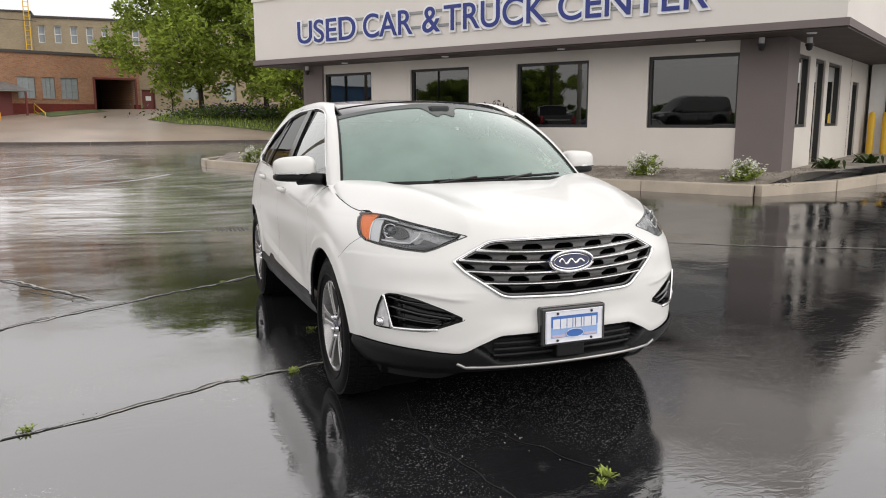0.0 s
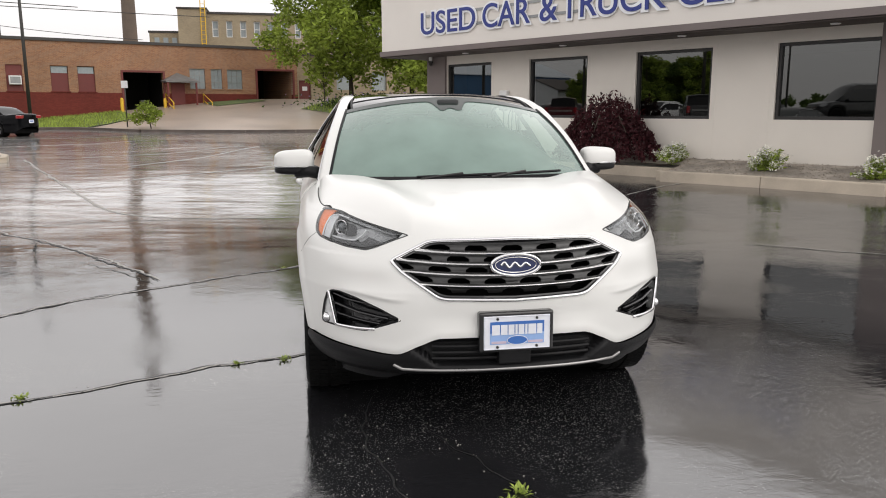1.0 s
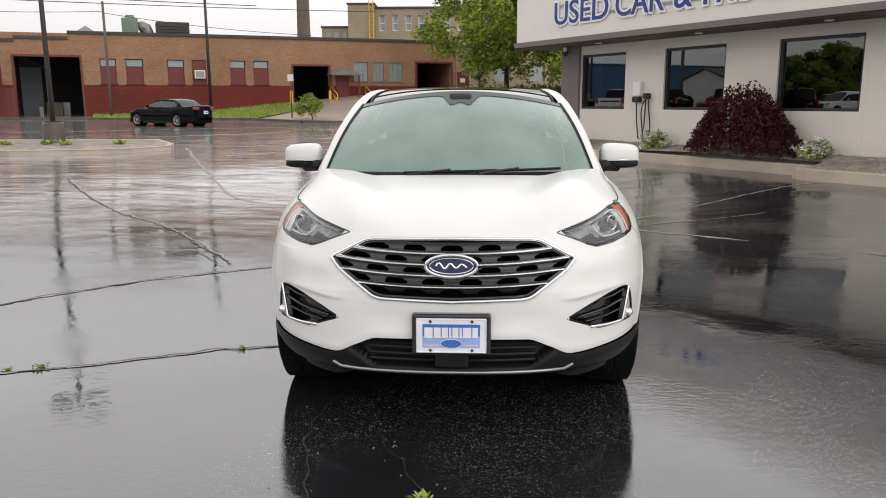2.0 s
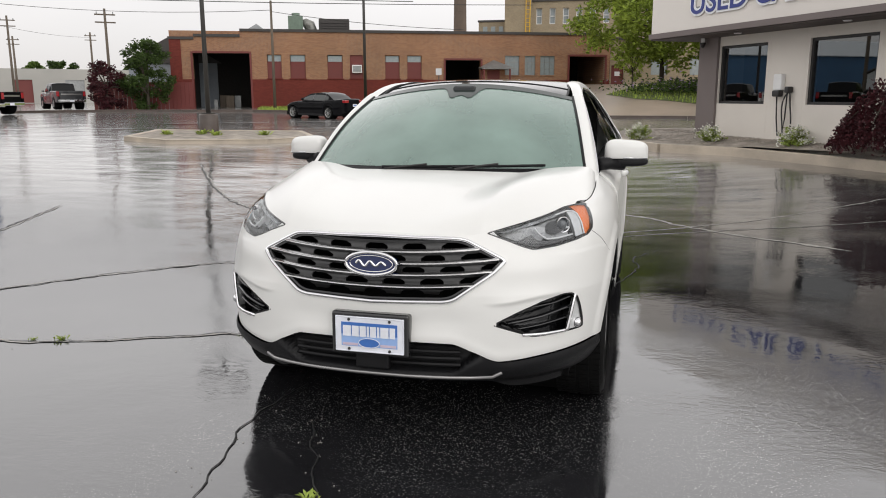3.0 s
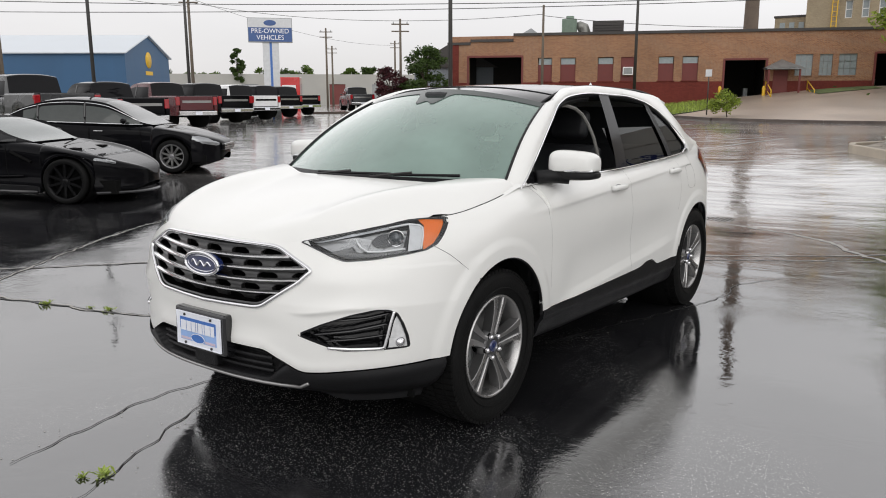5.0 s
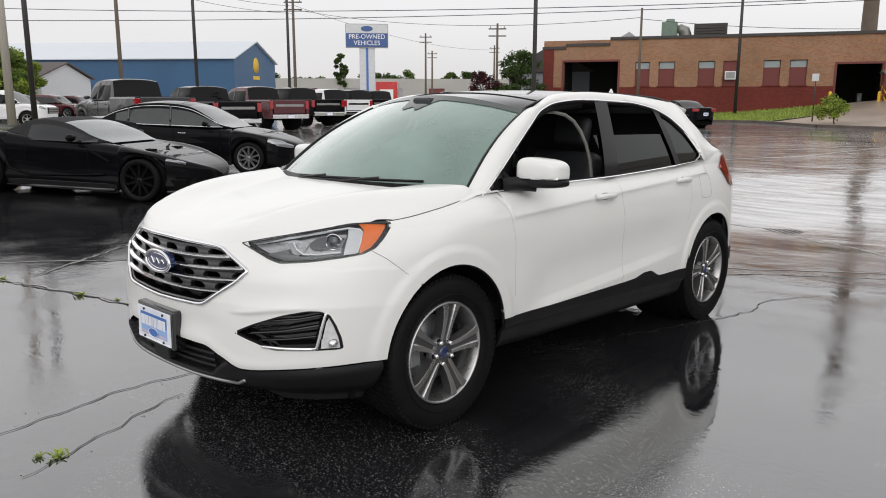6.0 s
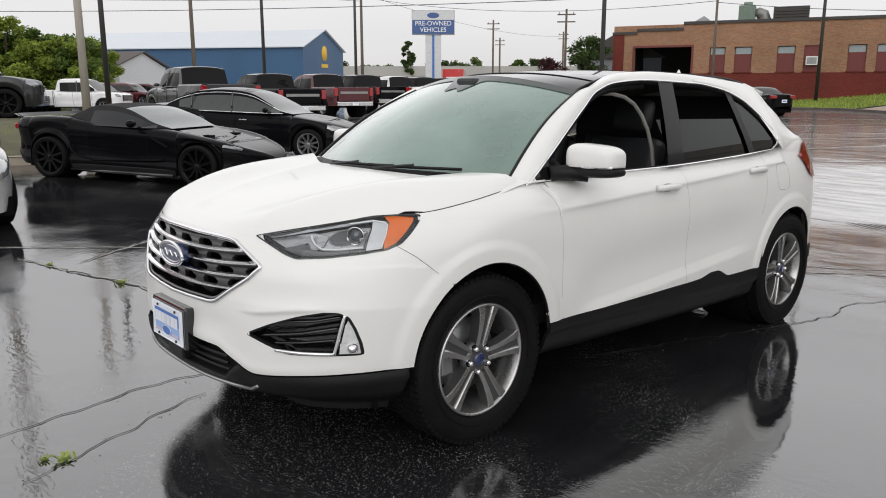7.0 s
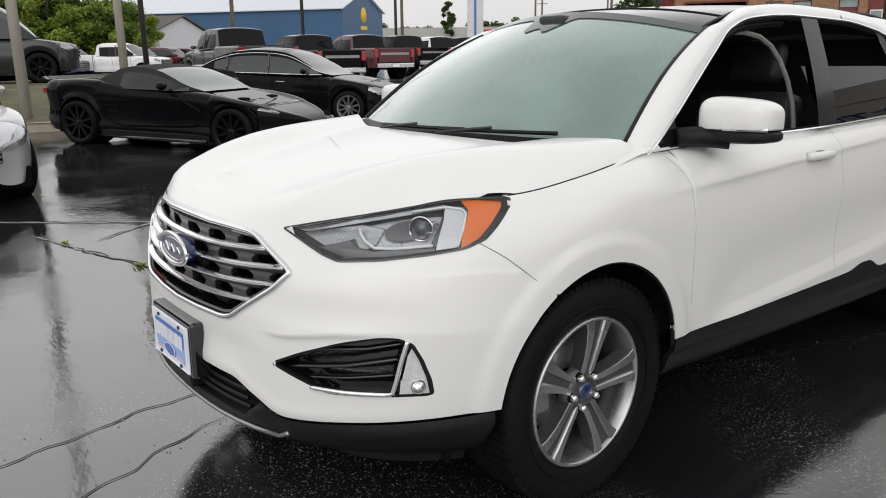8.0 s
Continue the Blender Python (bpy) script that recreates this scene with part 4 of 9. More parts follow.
    def gx(z):
        """Half-width of the grille's opening at height z."""
        for (x0, z0), (x1, z1) in zip(GR, GR[1:]):
            if z1 <= z <= z0 and z0 > z1:
                return lerp(x0, x1, (z0 - z) / (z0 - z1))
        return 0.36 if z > 0.7 else 0.33

    gv_ = [e_skin(x, z, -0.001) for x, z in full] + [e_skin(x * 0.97, z, -0.085) for x, z in full]
    n_ = len(full)
    grille = mesh("grille", gv_, [tuple(range(n_, 2 * n_))] + [(i, n_ + i, n_ + (i + 1) % n_, (i + 1) % n_) for i in range(n_)], M_WELL, car, "black mesh grille with four chrome bars")
    tube("grille_surround", front_line(full + [full[0]], 0.003, 2)[:-1], 0.0085, M_CHROME, grille, "chrome hexagonal surround", 8, closed=True)
    ring_in = [(x * 0.972, 0.7035 + (z - 0.7035) * 0.925) for x, z in full]
    tube("grille_shadow_gap", front_line(ring_in + [ring_in[0]], -0.010, 2)[:-1], 0.008, M_GLOSSBLACK, grille, "black inner rim", 6, closed=True)
    bars = [0.632, 0.682, 0.729, 0.777]
    rise = lambda x: 0.085 * x * x

    def bar_reach(z):
        w = gx(z)
        for _ in range(6):
            w = gx(min(0.83, z + rise(w)))
        return w - 0.010

    def sweep(name, reach, zc, section, material, label=""):
        """A bar across the grille with the given section of (depth, height)."""
        bm = bmesh.new()
        ring0 = None
        n = len(section)
        for i in range(41):
            x = lerp(-reach, reach, i / 40)
            z = zc + rise(x)
            y = e_front(x, z)
            ring = [bm.verts.new((x, y + dy, z + dz)) for dy, dz in section]
            if ring0:
                for k in range(n):
                    bm.faces.new((ring0[k], ring0[(k + 1) % n], ring[(k + 1) % n], ring[k]))
            ring0 = ring
        bmesh.ops.recalc_face_normals(bm, faces=bm.faces[:])
        return part(name, bm, material, grille, label)

    for z in bars:
        sweep("grille_bar", bar_reach(z), z, ((0.002, -0.008), (-0.006, -0.006), (-0.009, -0.003), (-0.003, -0.001), (-0.007, 0.002), (0.006, 0.008), (0.04, 0.010), (0.04, -0.010)), M_BAR, "chrome double-edged bar")
    rows = [0.590] + bars
    tops = bars + [0.826]
    for r, (lo_, hi_) in enumerate(zip(rows, tops)):
        hgt = hi_ - lo_ - 0.012
        mid_z = lo_ + 0.006 + 0.5 * hgt
        w = (bar_reach(mid_z) if r else gx(0.600) - 0.02)
        if r == 4:
            w = 0.36
        sweep("grille_rib", w - 0.01, lo_ + 0.006 + 0.62 * hgt, ((0.008, 0.38 * hgt), (0.020, 0.0), (0.045, 0.0), (0.045, 0.38 * hgt)), M_GRILLE, "grey web between the bars")
        n = int(w / 0.082)
        for i in range(-n, n + 1):
            if (i + r) % 2 == 0:
                continue
            x = i * 0.082
            z0, z1 = lo_ + 0.004 + rise(x), lo_ + 0.008 + 0.62 * hgt + rise(x)
            bm = bmesh.new()
            rim = ((-0.030, 0.034, z0), (0.030, 0.034, z0), (0.034, 0.026, lerp(z0, z1, 0.5)), (0.056, 0.019, z1), (-0.056, 0.019, z1), (-0.034, 0.026, lerp(z0, z1, 0.5)))
            vs_ = [bm.verts.new((x + dx, e_front(x + dx, z) + dy + d, z)) for d in (0, 0.02) for dx, dy, z in rim]
            for q in ((0, 1, 2, 5), (5, 2, 3, 4)):
                bm.faces.new([vs_[k] for k in q])
            for k in range(6):
                bm.faces.new((vs_[k], vs_[k + 6], vs_[(k + 1) % 6 + 6], vs_[(k + 1) % 6]))
            bmesh.ops.recalc_face_normals(bm, faces=bm.faces[:])
            part("grille_web", bm, M_GRILLE, grille)

    # badge: a plain blue oval in a bright rim
    def oval(rx, rz, y, n=40):
        return [(rx * math.cos(2 * math.pi * k / n), y, 0.727 + rz * math.sin(2 * math.pi * k / n)) for k in range(n)]

    ob_ = oval(0.110, 0.046, -0.955)
    badge = mesh("badge", ob_ + oval(0.110, 0.046, -0.925), [tuple(range(40))[::-1]] + [(k, (k + 1) % 40, 40 + (k + 1) % 40, 40 + k)[::-1] for k in range(40)], M_BADGEBLUE, car, "plain dark blue oval badge")
    tube("badge_rim", oval(0.112, 0.048, -0.957), 0.0075, M_CHROME, badge, sides=8, closed=True)
    tube("badge_line", oval(0.094, 0.034, -0.956), 0.0018, M_CHROME, badge, sides=6, closed=True)
    wave = [(lerp(-0.066, 0.066, k / 40), -0.957, 0.727 + 0.013 * math.sin(k * 0.42) * (1 - 0.5 * k / 40)) for k in range(41)]
    tube("badge_mark", wave, 0.0050, M_CHROME, badge, "bright flourish", 6)

    # plate on its black holder
    holder = box("plate_holder", -0.172, 0.172, -0.985, -0.92, 0.336, 0.520, M_GLOSSBLACK, car, "black plate holder", 0.010)
    plate = box("plate", -0.152, 0.152, -0.992, -0.986, 0.350, 0.503, M_PLATEWHITE, holder, "white dealer plate with blue bars", 0.002)
    tube("plate_rim", [(sx * 0.149, -0.992, sz) for sx, sz in ((-1, 0.353), (1, 0.353), (1, 0.500), (-1, 0.500))], 0.0035, M_PLATEWHITE, plate, sides=6, closed=True)
    box("plate_field", -0.124, 0.124, -0.9935, -0.9925, 0.374, 0.476, M_PLATELIGHT, plate, "pale blue field")
    box("plate_field", -0.124, 0.124, -0.9945, -0.9940, 0.426, 0.478, M_PLATEBLUE, plate, "mid blue field")
    x_ = -0.116
    for w_ in (0.036, 0.030, 0.027, 0.010, 0.026, 0.010, 0.036, 0.024):
        box("plate_bar", x_, x_ + w_, -0.9965, -0.9950, 0.418, 0.464, M_PLATEWHITE, plate)
        x_ += w_ + 0.0046
    for x0, x1 in ((-0.118, -0.050), (0.050, 0.118)):
        box("plate_bar", x0, x1, -0.9955, -0.9945, 0.378, 0.389, M_PLATEPINK, plate)
    ov = [(0.046 * math.cos(2 * math.pi * k / 24), -0.9965, 0.392 + 0.020 * math.sin(2 * math.pi * k / 24)) for k in range(24)]
    mesh("plate_oval", ov, [tuple(range(24))[::-1]], M_PLATEBLUE, plate)
    tube("plate_oval_rim", ov, 0.0015, M_PLATEWHITE, plate, sides=5, closed=True)
    for x in (-0.09, 0.09):
        for z in (0.362, 0.490):
            lathe("plate_screw", [(0.0, -0.004), (0.006, -0.003), (0.006, 0.002)], M_BLACKFRAME, plate, m=Matrix.Translation((x, -0.994, z)) @ Matrix.Rotation(radians(90), 4, "Z"), sides=10)

    # lamps set into the nose
    def patch(outline, off, n=8, edge=0.03):
        """Fills an outline of (x, z) with a skin off metres proud of the nose, its edge turned in."""
        cx, cz = sum(p[0] for p in outline) / len(outline), sum(p[1] for p in outline) / len(outline)
        ring = []
        for (x0, z0), (x1, z1) in zip(outline, outline[1:] + outline[:1]):
            m_ = max(1, int(math.hypot(x1 - x0, z1 - z0) / 0.02))
            ring += [(lerp(x0, x1, i / m_), lerp(z0, z1, i / m_)) for i in range(m_)]
        m_ = len(ring)
        vs_ = [e_skin(cx, cz, off)] + [e_skin(lerp(cx, x, k / n), lerp(cz, z, k / n), off) for k in range(1, n + 1) for x, z in ring]
        fs_ = [(0, 1 + (i + 1) % m_, 1 + i) for i in range(m_)]
        for k in range(n - 1):
            for i in range(m_):
                a, b = 1 + k * m_ + i, 1 + k * m_ + (i + 1) % m_
                fs_.append((a, b, b + m_, a + m_))
        if edge:
            base = len(vs_)
            vs_ += [e_skin(x, z, off) for x, z in ring] + [e_skin(x, z, off - edge) for x, z in ring]
            for i in range(m_):
                j = (i + 1) % m_
                fs_.append((base + i, base + j, base + m_ + j, base + m_ + i))
        return vs_, [f[::-1] for f in fs_]

    def flat_fill(outline, off, edge=0.008):
        """The same for outlines that bend round a corner."""
        tris = tessellate_polygon([[Vector((x, z, 0)) for x, z in outline]])
        m_ = len(outline)
        vs_ = [e_skin(x, z, off) for x, z in outline] * 2 + [e_skin(x, z, off - edge) for x, z in outline]
        fs_ = []
        for t in tris:
            a, b, c = (outline[k] for k in t)
            turn_ = (b[0] - a[0]) * (c[1] - a[1]) - (b[1] - a[1]) * (c[0] - a[0])
            fs_.append(tuple(t) if turn_ > 0 else tuple(t)[::-1])
        fs_ += [(m_ + i, m_ + (i + 1) % m_, 2 * m_ + (i + 1) % m_, 2 * m_ + i) for i in range(m_)]
        return vs_, fs_

    def socket(outline, depth):
        """A pocket behind an outline: walls and a floor."""
        vs_, fs_ = patch(outline, -depth, 8, 0)
        base = len(vs_)
        m_ = len(outline)
        vs_ += [e_skin(x, z, -0.001) for x, z in outline] + [e_skin(x, z, -depth) for x, z in outline]
        fs_ += [(base + i, base + m_ + i, base + m_ + (i + 1) % m_, base + (i + 1) % m_) for i in range(m_)]
        return vs_, fs_

    def ring_patch(outer, width, off):
        """A flat border inside an outline; width(x, z) metres wide."""
        m_ = len(outer)
        inner = []
        area = sum(a[0] * b[1] - b[0] * a[1] for a, b in zip(outer, outer[1:] + outer[:1]))
        for i, (x, z) in enumerate(outer):
            (xa, za), (xb, zb) = outer[i - 1], outer[(i + 1) % m_]
            d = math.hypot(xb - xa, zb - za)
            nx_, nz_ = -(zb - za) / d, (xb - xa) / d
            if area < 0:
                nx_, nz_ = -nx_, -nz_
            inner.append((x + nx_ * width(x, z), z + nz_ * width(x, z)))
        vs_ = [e_skin(x, z, off) for x, z in outer] + [e_skin(x, z, off) for x, z in inner] + [e_skin(x, z, off - 0.012) for x, z in inner]
        fs_ = [(i, (i + 1) % m_, m_ + (i + 1) % m_, m_ + i) for i in range(m_)]
        fs_ += [(m_ + i, m_ + (i + 1) % m_, 2 * m_ + (i + 1) % m_, 2 * m_ + i) for i in range(m_)]
        return vs_, fs_ if area > 0 else [f[::-1] for f in fs_]

    def aim_at(x, z, off, sgn, turn_):
        px, py, pz = e_skin(x, z, off)
        return Matrix.Translation((sgn * px, py, pz)) @ Matrix.Rotation(radians(-90 + sgn * turn_), 4, "Z")

    lamps = both("headlight", *socket(HL, 0.050), M_LAMPDARK, "clear headlight with amber corner", False)
    for lamp, sgn in zip(lamps, (1, -1)):
        def one(name, vf, material, label="", sm=True):
            vs_, fs_ = vf
            return mesh(name, [(sgn * v[0], v[1], v[2]) for v in vs_], fs_ if sgn > 0 else [f[::-1] for f in fs_], material, lamp, label, sm)

        def line(name, pts, off, r, material, label="", flat=1.0):
            tube(name, [(sgn * x, y, z) for x, y, z in front_line(pts, off, 6)], r, material, lamp, label, 8, flat=flat)
        one("lamp_border", ring_patch(HL, lambda x, z: 0.0045 + 0.006 * smooth(0.84, 0.88, x), 0.0005), M_GLOSSBLACK, "black outer border", False)
        one("reflector", flat_fill([(0.505, 0.842), (0.640, 0.872), (0.700, 0.862), (0.700, 0.825), (0.668, 0.798), (0.600, 0.806)], -0.030), M_LAMPSILVER, "grey inner reflector")
        one("reflector", flat_fill([(0.672, 0.838), (0.706, 0.812), (0.800, 0.822), (0.792, 0.893), (0.716, 0.885), (0.655, 0.868)], -0.040), M_LAMPSILVER, "grey main reflector")
        one("lamp_shelf", flat_fill([(0.490, 0.855), (0.620, 0.890), (0.715, 0.911), (0.790, 0.928), (0.800, 0.918), (0.716, 0.897), (0.627, 0.876), (0.527, 0.849)], -0.010, 0.02), M_LAMPCHROME, "bright upper shelf")
        one("lamp_chin", flat_fill([(0.575, 0.812), (0.612, 0.801), (0.655, 0.790), (0.735, 0.797), (0.815, 0.813), (0.813, 0.820), (0.705, 0.808), (0.665, 0.815), (0.640, 0.835)], -0.020, 0.02), M_LAMPDARK, "dark lower bezel")
        one("amber_marker", flat_fill([(0.818, 0.938), (0.884, 0.936), (0.879, 0.891), (0.874, 0.842), (0.853, 0.822), (0.846, 0.850), (0.841, 0.880), (0.833, 0.914)], -0.006, 0.03), M_AMBER, "orange corner marker")
        one("light_guide", flat_fill([(0.792, 0.922), (0.821, 0.917), (0.831, 0.908), (0.839, 0.873), (0.846, 0.824), (0.818, 0.817), (0.811, 0.855), (0.803, 0.892)], -0.010, 0.025), M_WHITELENS, "frosted white light guide")
        line("light_bar", [(0.738, 0.910), (0.796, 0.922), (0.822, 0.917), (0.832, 0.907), (0.841, 0.873), (0.848, 0.826)], -0.005, 0.0035, M_DRL, "white light bar")
        line("light_bar", [(0.648, 0.865), (0.660, 0.850), (0.678, 0.834), (0.705, 0.818), (0.748, 0.818), (0.808, 0.827)], -0.018, 0.0045, M_DRL, "white running-light bar")
        one("projector_bowl", flat_fill([(0.742 + 0.040 * math.cos(k * 0.349), 0.858 + 0.026 * math.sin(k * 0.349)) for k in range(18)], -0.034, 0.01), M_LAMPDARK, "dark bowl beside the projector")
        lathe("projector", [(0.030, -0.015), (0.036, 0.012), (0.034, 0.014), (0.029, 0.004), (0.027, -0.01)], M_CHROME, lamp, "chrome projector ring", 28, aim_at(0.772, 0.868, -0.026, sgn, 38))
        lathe("projector_lens", [(0.0, 0.020), (0.012, 0.017), (0.021, 0.009), (0.028, -0.004)], M_PROJECTOR, lamp, "clear projector lens", 28, aim_at(0.772, 0.868, -0.026, sgn, 38))
        for zz in (0.856, 0.880):
            px, py, pz = e_skin(0.790, zz, -0.020)
            box("bulb_clip", sgn * px - 0.008, sgn * px + 0.008, py - 0.01, py + 0.01, pz - 0.006, pz + 0.006, M_CHROME, lamp, "small bright clip", 0.002)
        cover = one("lamp_lens", (lambda v_, f_: (v_, [f[::-1] for f in f_]))(*patch(HL, 0.0025, 8, 0.0)), M_CLEARLENS, "clear outer lens")
        cover.visible_shadow = False

    fogs = both("fog_light", *socket(FOG, 0.065), M_GLOSSBLACK, "black bumper pocket with fog lamp and chrome trim", False)
    for fog, sgn in zip(fogs, (1, -1)):
        def one(name, vf, material, label="", sm=True):
            vs_, fs_ = vf
            return mesh(name, [(sgn * v[0], v[1], v[2]) for v in vs_], fs_ if sgn > 0 else [f[::-1] for f in fs_], material, fog, label, sm)

        def line(name, pts, off, r, material, label="", flat=1.0):
            tube(name, [(sgn * x, y, z) for x, y, z in front_line(pts, off, 6)], r, material, fog, label, 8, flat=flat)
        one("pocket_rim", ring_patch(FOG, lambda x, z: 0.007, -0.001), M_CLAD, "black pocket rim", False)
        one("fog_lens", flat_fill([(0.828, 0.572), (0.842, 0.528), (0.850, 0.472), (0.852, 0.423), (0.800, 0.424), (0.808, 0.474), (0.818, 0.537)], -0.006, 0.03), M_FOGLENS, "clear fog lamp housing")
        one("fog_lens", flat_fill([(0.806, 0.468), (0.850, 0.466), (0.851, 0.425), (0.802, 0.426)], -0.002, 0.01), M_FOGLENS, "clear fog lamp lens")
        lathe("fog_bulb", [(0.0, 0.014), (0.010, 0.012), (0.019, 0.003), (0.022, -0.006)], M_CHROME, fog, "round fog bulb", 20, aim_at(0.832, 0.448, 0.004, sgn, 48))
        line("fog_trim", [(0.820, 0.582), (0.812, 0.537), (0.801, 0.474), (0.791, 0.424)], 0.001, 0.0075, M_CHROME, "chrome upright trim")
        line("fog_trim", [(0.620, 0.430), (0.700, 0.426), (0.790, 0.426)], 0.0, 0.010, M_CHROME, "chrome lower trim", 0.8)
        line("fog_slat", [(0.640, 0.542), (0.742, 0.553), (0.808, 0.572)], -0.022, 0.014, M_GLOSSBLACK, "black blade", 0.45)
        line("fog_slat", [(0.560, 0.480), (0.696, 0.500), (0.804, 0.528)], -0.022, 0.016, M_GLOSSBLACK, "black blade", 0.45)
        line("fog_slat", [(0.600, 0.452), (0.696, 0.462), (0.796, 0.478)], -0.026, 0.012, M_GLOSSBLACK, "black blade", 0.45)

    # --- bonnet
    def hood(u, v):
        s = abs(u * 2 - 1)
        sg = 1 if u >= 0.5 else -1
        q = s / 0.62
        if q <= 1:
            xf = 0.456 * q
            yf, zf = e_front(xf, 0.846) + 0.004, e_high(xf) + 0.003
        else:
            k = (q - 1) / (1 / 0.62 - 1)
            xf = lerp(0.456, 0.845, k)
            zf = e_high(xf) + 0.002
            yf = e_front(xf, zf) + 0.002
            xf -= e_tuck(xf, zf)
        xr = 0.80 * s
        yr, zr = 0.02 + 0.25 * s ** 2.2, 1.062 - 0.022 * s * s
        t = v
        x = lerp(xf, xr, t ** 0.8)
        y = lerp(yf, yr, t)
        z = lerp(zf, zr, t ** 0.70) + 0.012 * math.sin(math.pi * min(1, t * 1.0)) * (1 - 0.5 * s)
        z += 0.010 * math.exp(-((s - 0.66) / 0.10) ** 2) * smooth(0.05, 0.4, t) * (1 - smooth(0.4, 0.85, t))
        z -= 0.008 * (1 - t) ** 12
        k = smooth(0.72, 1.0, s) * smooth(0.0, 0.12, t)
        ye = lerp(-0.30, 0.28, t)
        x = lerp(x, wing_x(ye, e_seam(ye)) - 0.004, k)
        y = lerp(y, ye, k)
        z = lerp(z, e_seam(ye) + 0.001, k)
        z += 0.054 * smooth(0, lerp(0.36, 0.12, t), 1 - s) * smooth(lerp(0.15, 0.55, t), lerp(0.65, 0.88, t), s) * (1 - math.exp(-t / lerp(0.035, 0.22, smooth(0.58, 0.85, s)))) * (1 - 0.15 * smooth(0.5, 1.0, t))
        return (sg * x, y, z)
    hv, hf = grid(hood, 72, 30)
    bonnet = mesh("bonnet", hv, hf, M_PEARL, car, "white bonnet beaded with rain", True)

    for sgn in (1, -1):
        tube("panel_gap", [(sgn * (wing_x(y, e_seam(y)) - 0.002), y, e_seam(y) + 0.0005) for y in [lerp(-0.27, 0.29, k / 24) for k in range(25)]], 0.0025, M_WELL, car, "dark gap beside the bonnet", 6)
    # --- windscreen, pillars, roof
    def screen(u, v, off=0.0):
        s = u * 2 - 1
        b = Vector((0.778 * s, 0.045 + 0.235 * abs(s) ** 2.0, 1.052))
        t = Vector((0.640 * s, 0.845 + 0.085 * s * s, 1.552 - 0.080 * s * s))
        p = b.lerp(t, v)
        p.z += 0.035 * math.sin(math.pi * v) + off
        p.y -= 0.02 * math.sin(math.pi * v) + off
        return p
    sv, sf = grid(screen, 32, 16)
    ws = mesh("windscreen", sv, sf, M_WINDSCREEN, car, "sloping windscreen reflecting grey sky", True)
    ws.visible_shadow = False
    border = [screen(u, 0.02, 0.002) for u in [k / 30 for k in range(31)]]
    mesh("screen_shade_band", *grid(lambda u, v: screen(u, lerp(0.925 - 0.15 * math.exp(-((u - 0.5) / 0.075) ** 4) * (1 - 0.22 * math.cos(62 * (u - 0.5))), 0.995, v), 0.003), 60, 4), M_SHADEBAND, ws, "dark sun band")
    mesh("cowl", *grid(lambda u, v: screen(u, lerp(-0.045, 0.03, v), 0.003), 30, 3), M_CLAD, car, "black plastic cowl")
    # sensor and mirror behind the screen
    box("rear_view_mirror", -0.12, 0.12, 0.80, 0.83, 1.40, 1.47, M_DASH, car, bevel=0.012)
    box("sensor_pod", -0.07, 0.07, 0.74, 0.92, 1.475, 1.535, M_DASH, car, bevel=0.015)
    for sgn in (1, -1):
        edge = [screen(0.5 + 0.5 * sgn, v) for v in [k / 20 for k in range(-1, 21)]]
        tube("screen_seal", [p + Vector((sgn * 0.004, 0, 0.002)) for p in edge], 0.008, M_CLAD, ws, sides=6)
    # wipers
    for x0, x1, y0 in ((-0.30, 0.22, 0.010), (0.10, 0.58, 0.022)):
        pts_ = []
        for k in range(13):
            t = k / 12
            x = lerp(x0, x1, t)
            p = screen(0.5 + 0.5 * x / 0.778, y0 + 0.022 * t, 0.014)
            pts_.append(p)
        w = tube("wiper", pts_, 0.008, M_CLAD, car, "black wiper blade", 6)
        tube("wiper_arm", [pts_[0] + Vector((0.02, -0.03, -0.01)), pts_[6] + Vector((0, 0, 0.012))], 0.007, M_BLACKFRAME, w, sides=6)

    def pillar(u, v):
        """Front pillar and cant rail: u along, v from the screen over to the door."""
        y_all = lerp(0.04, 2.98, u)
        y = max(0.22, y_all)
        foot = y - y_all
        zt = e_roofedge(y)
        if y < 0.93:
            k = (y - 0.28) / 0.65
            a = screen(1.0, max(-0.02, k)) + Vector((0.004, 0, 0.004))
        else:
            a = Vector((lerp(0.642, 0.565, smooth(0.93, 1.4, y)), y, zt + 0.030 * smooth(0.93, 1.3, y) - 0.015))
            if y > 2.8:
                a.x -= 0.06 * ((y - 2.8) / 0.34) ** 2
        # lower edge on the door opening
        yb = y + 0.06 * (1 - smooth(0.9, 1.6, y)) + 0.04
        zb = e_dlo_top(yb)
        b = Vector((e_upper(yb, zb) + 0.004, yb, zb))
        p = a.lerp(b, v)
        p += Vector((0.020, 0, 0.020)) * math.sin(math.pi * v) * lerp(0.5, 1.0, smooth(0.22, 0.6, y))
        return p + Vector((-0.55 * foot * v, -foot, -0.40 * foot))

    def e_dlo_top(y):
        return table(y, [(0.22, 0.99), (0.26, 1.00), (0.345, 1.04), (0.45, 1.110), (0.55, 1.180), (0.70, 1.284), (0.865, 1.391), (1.0, 1.470), (1.19, 1.522), (1.55, 1.552), (2.0, 1.555), (2.3, 1.528), (2.48, 1.472), (2.59, 1.39), (2.67, 1.29)])

    # C/D pillar: everything behind and above the window line
    pv, pf = grid(pillar, 60, 8)
    both("roof_rail", pv, [f[::-1] for f in pf], M_PEARL, "white front pillar and roof rail")

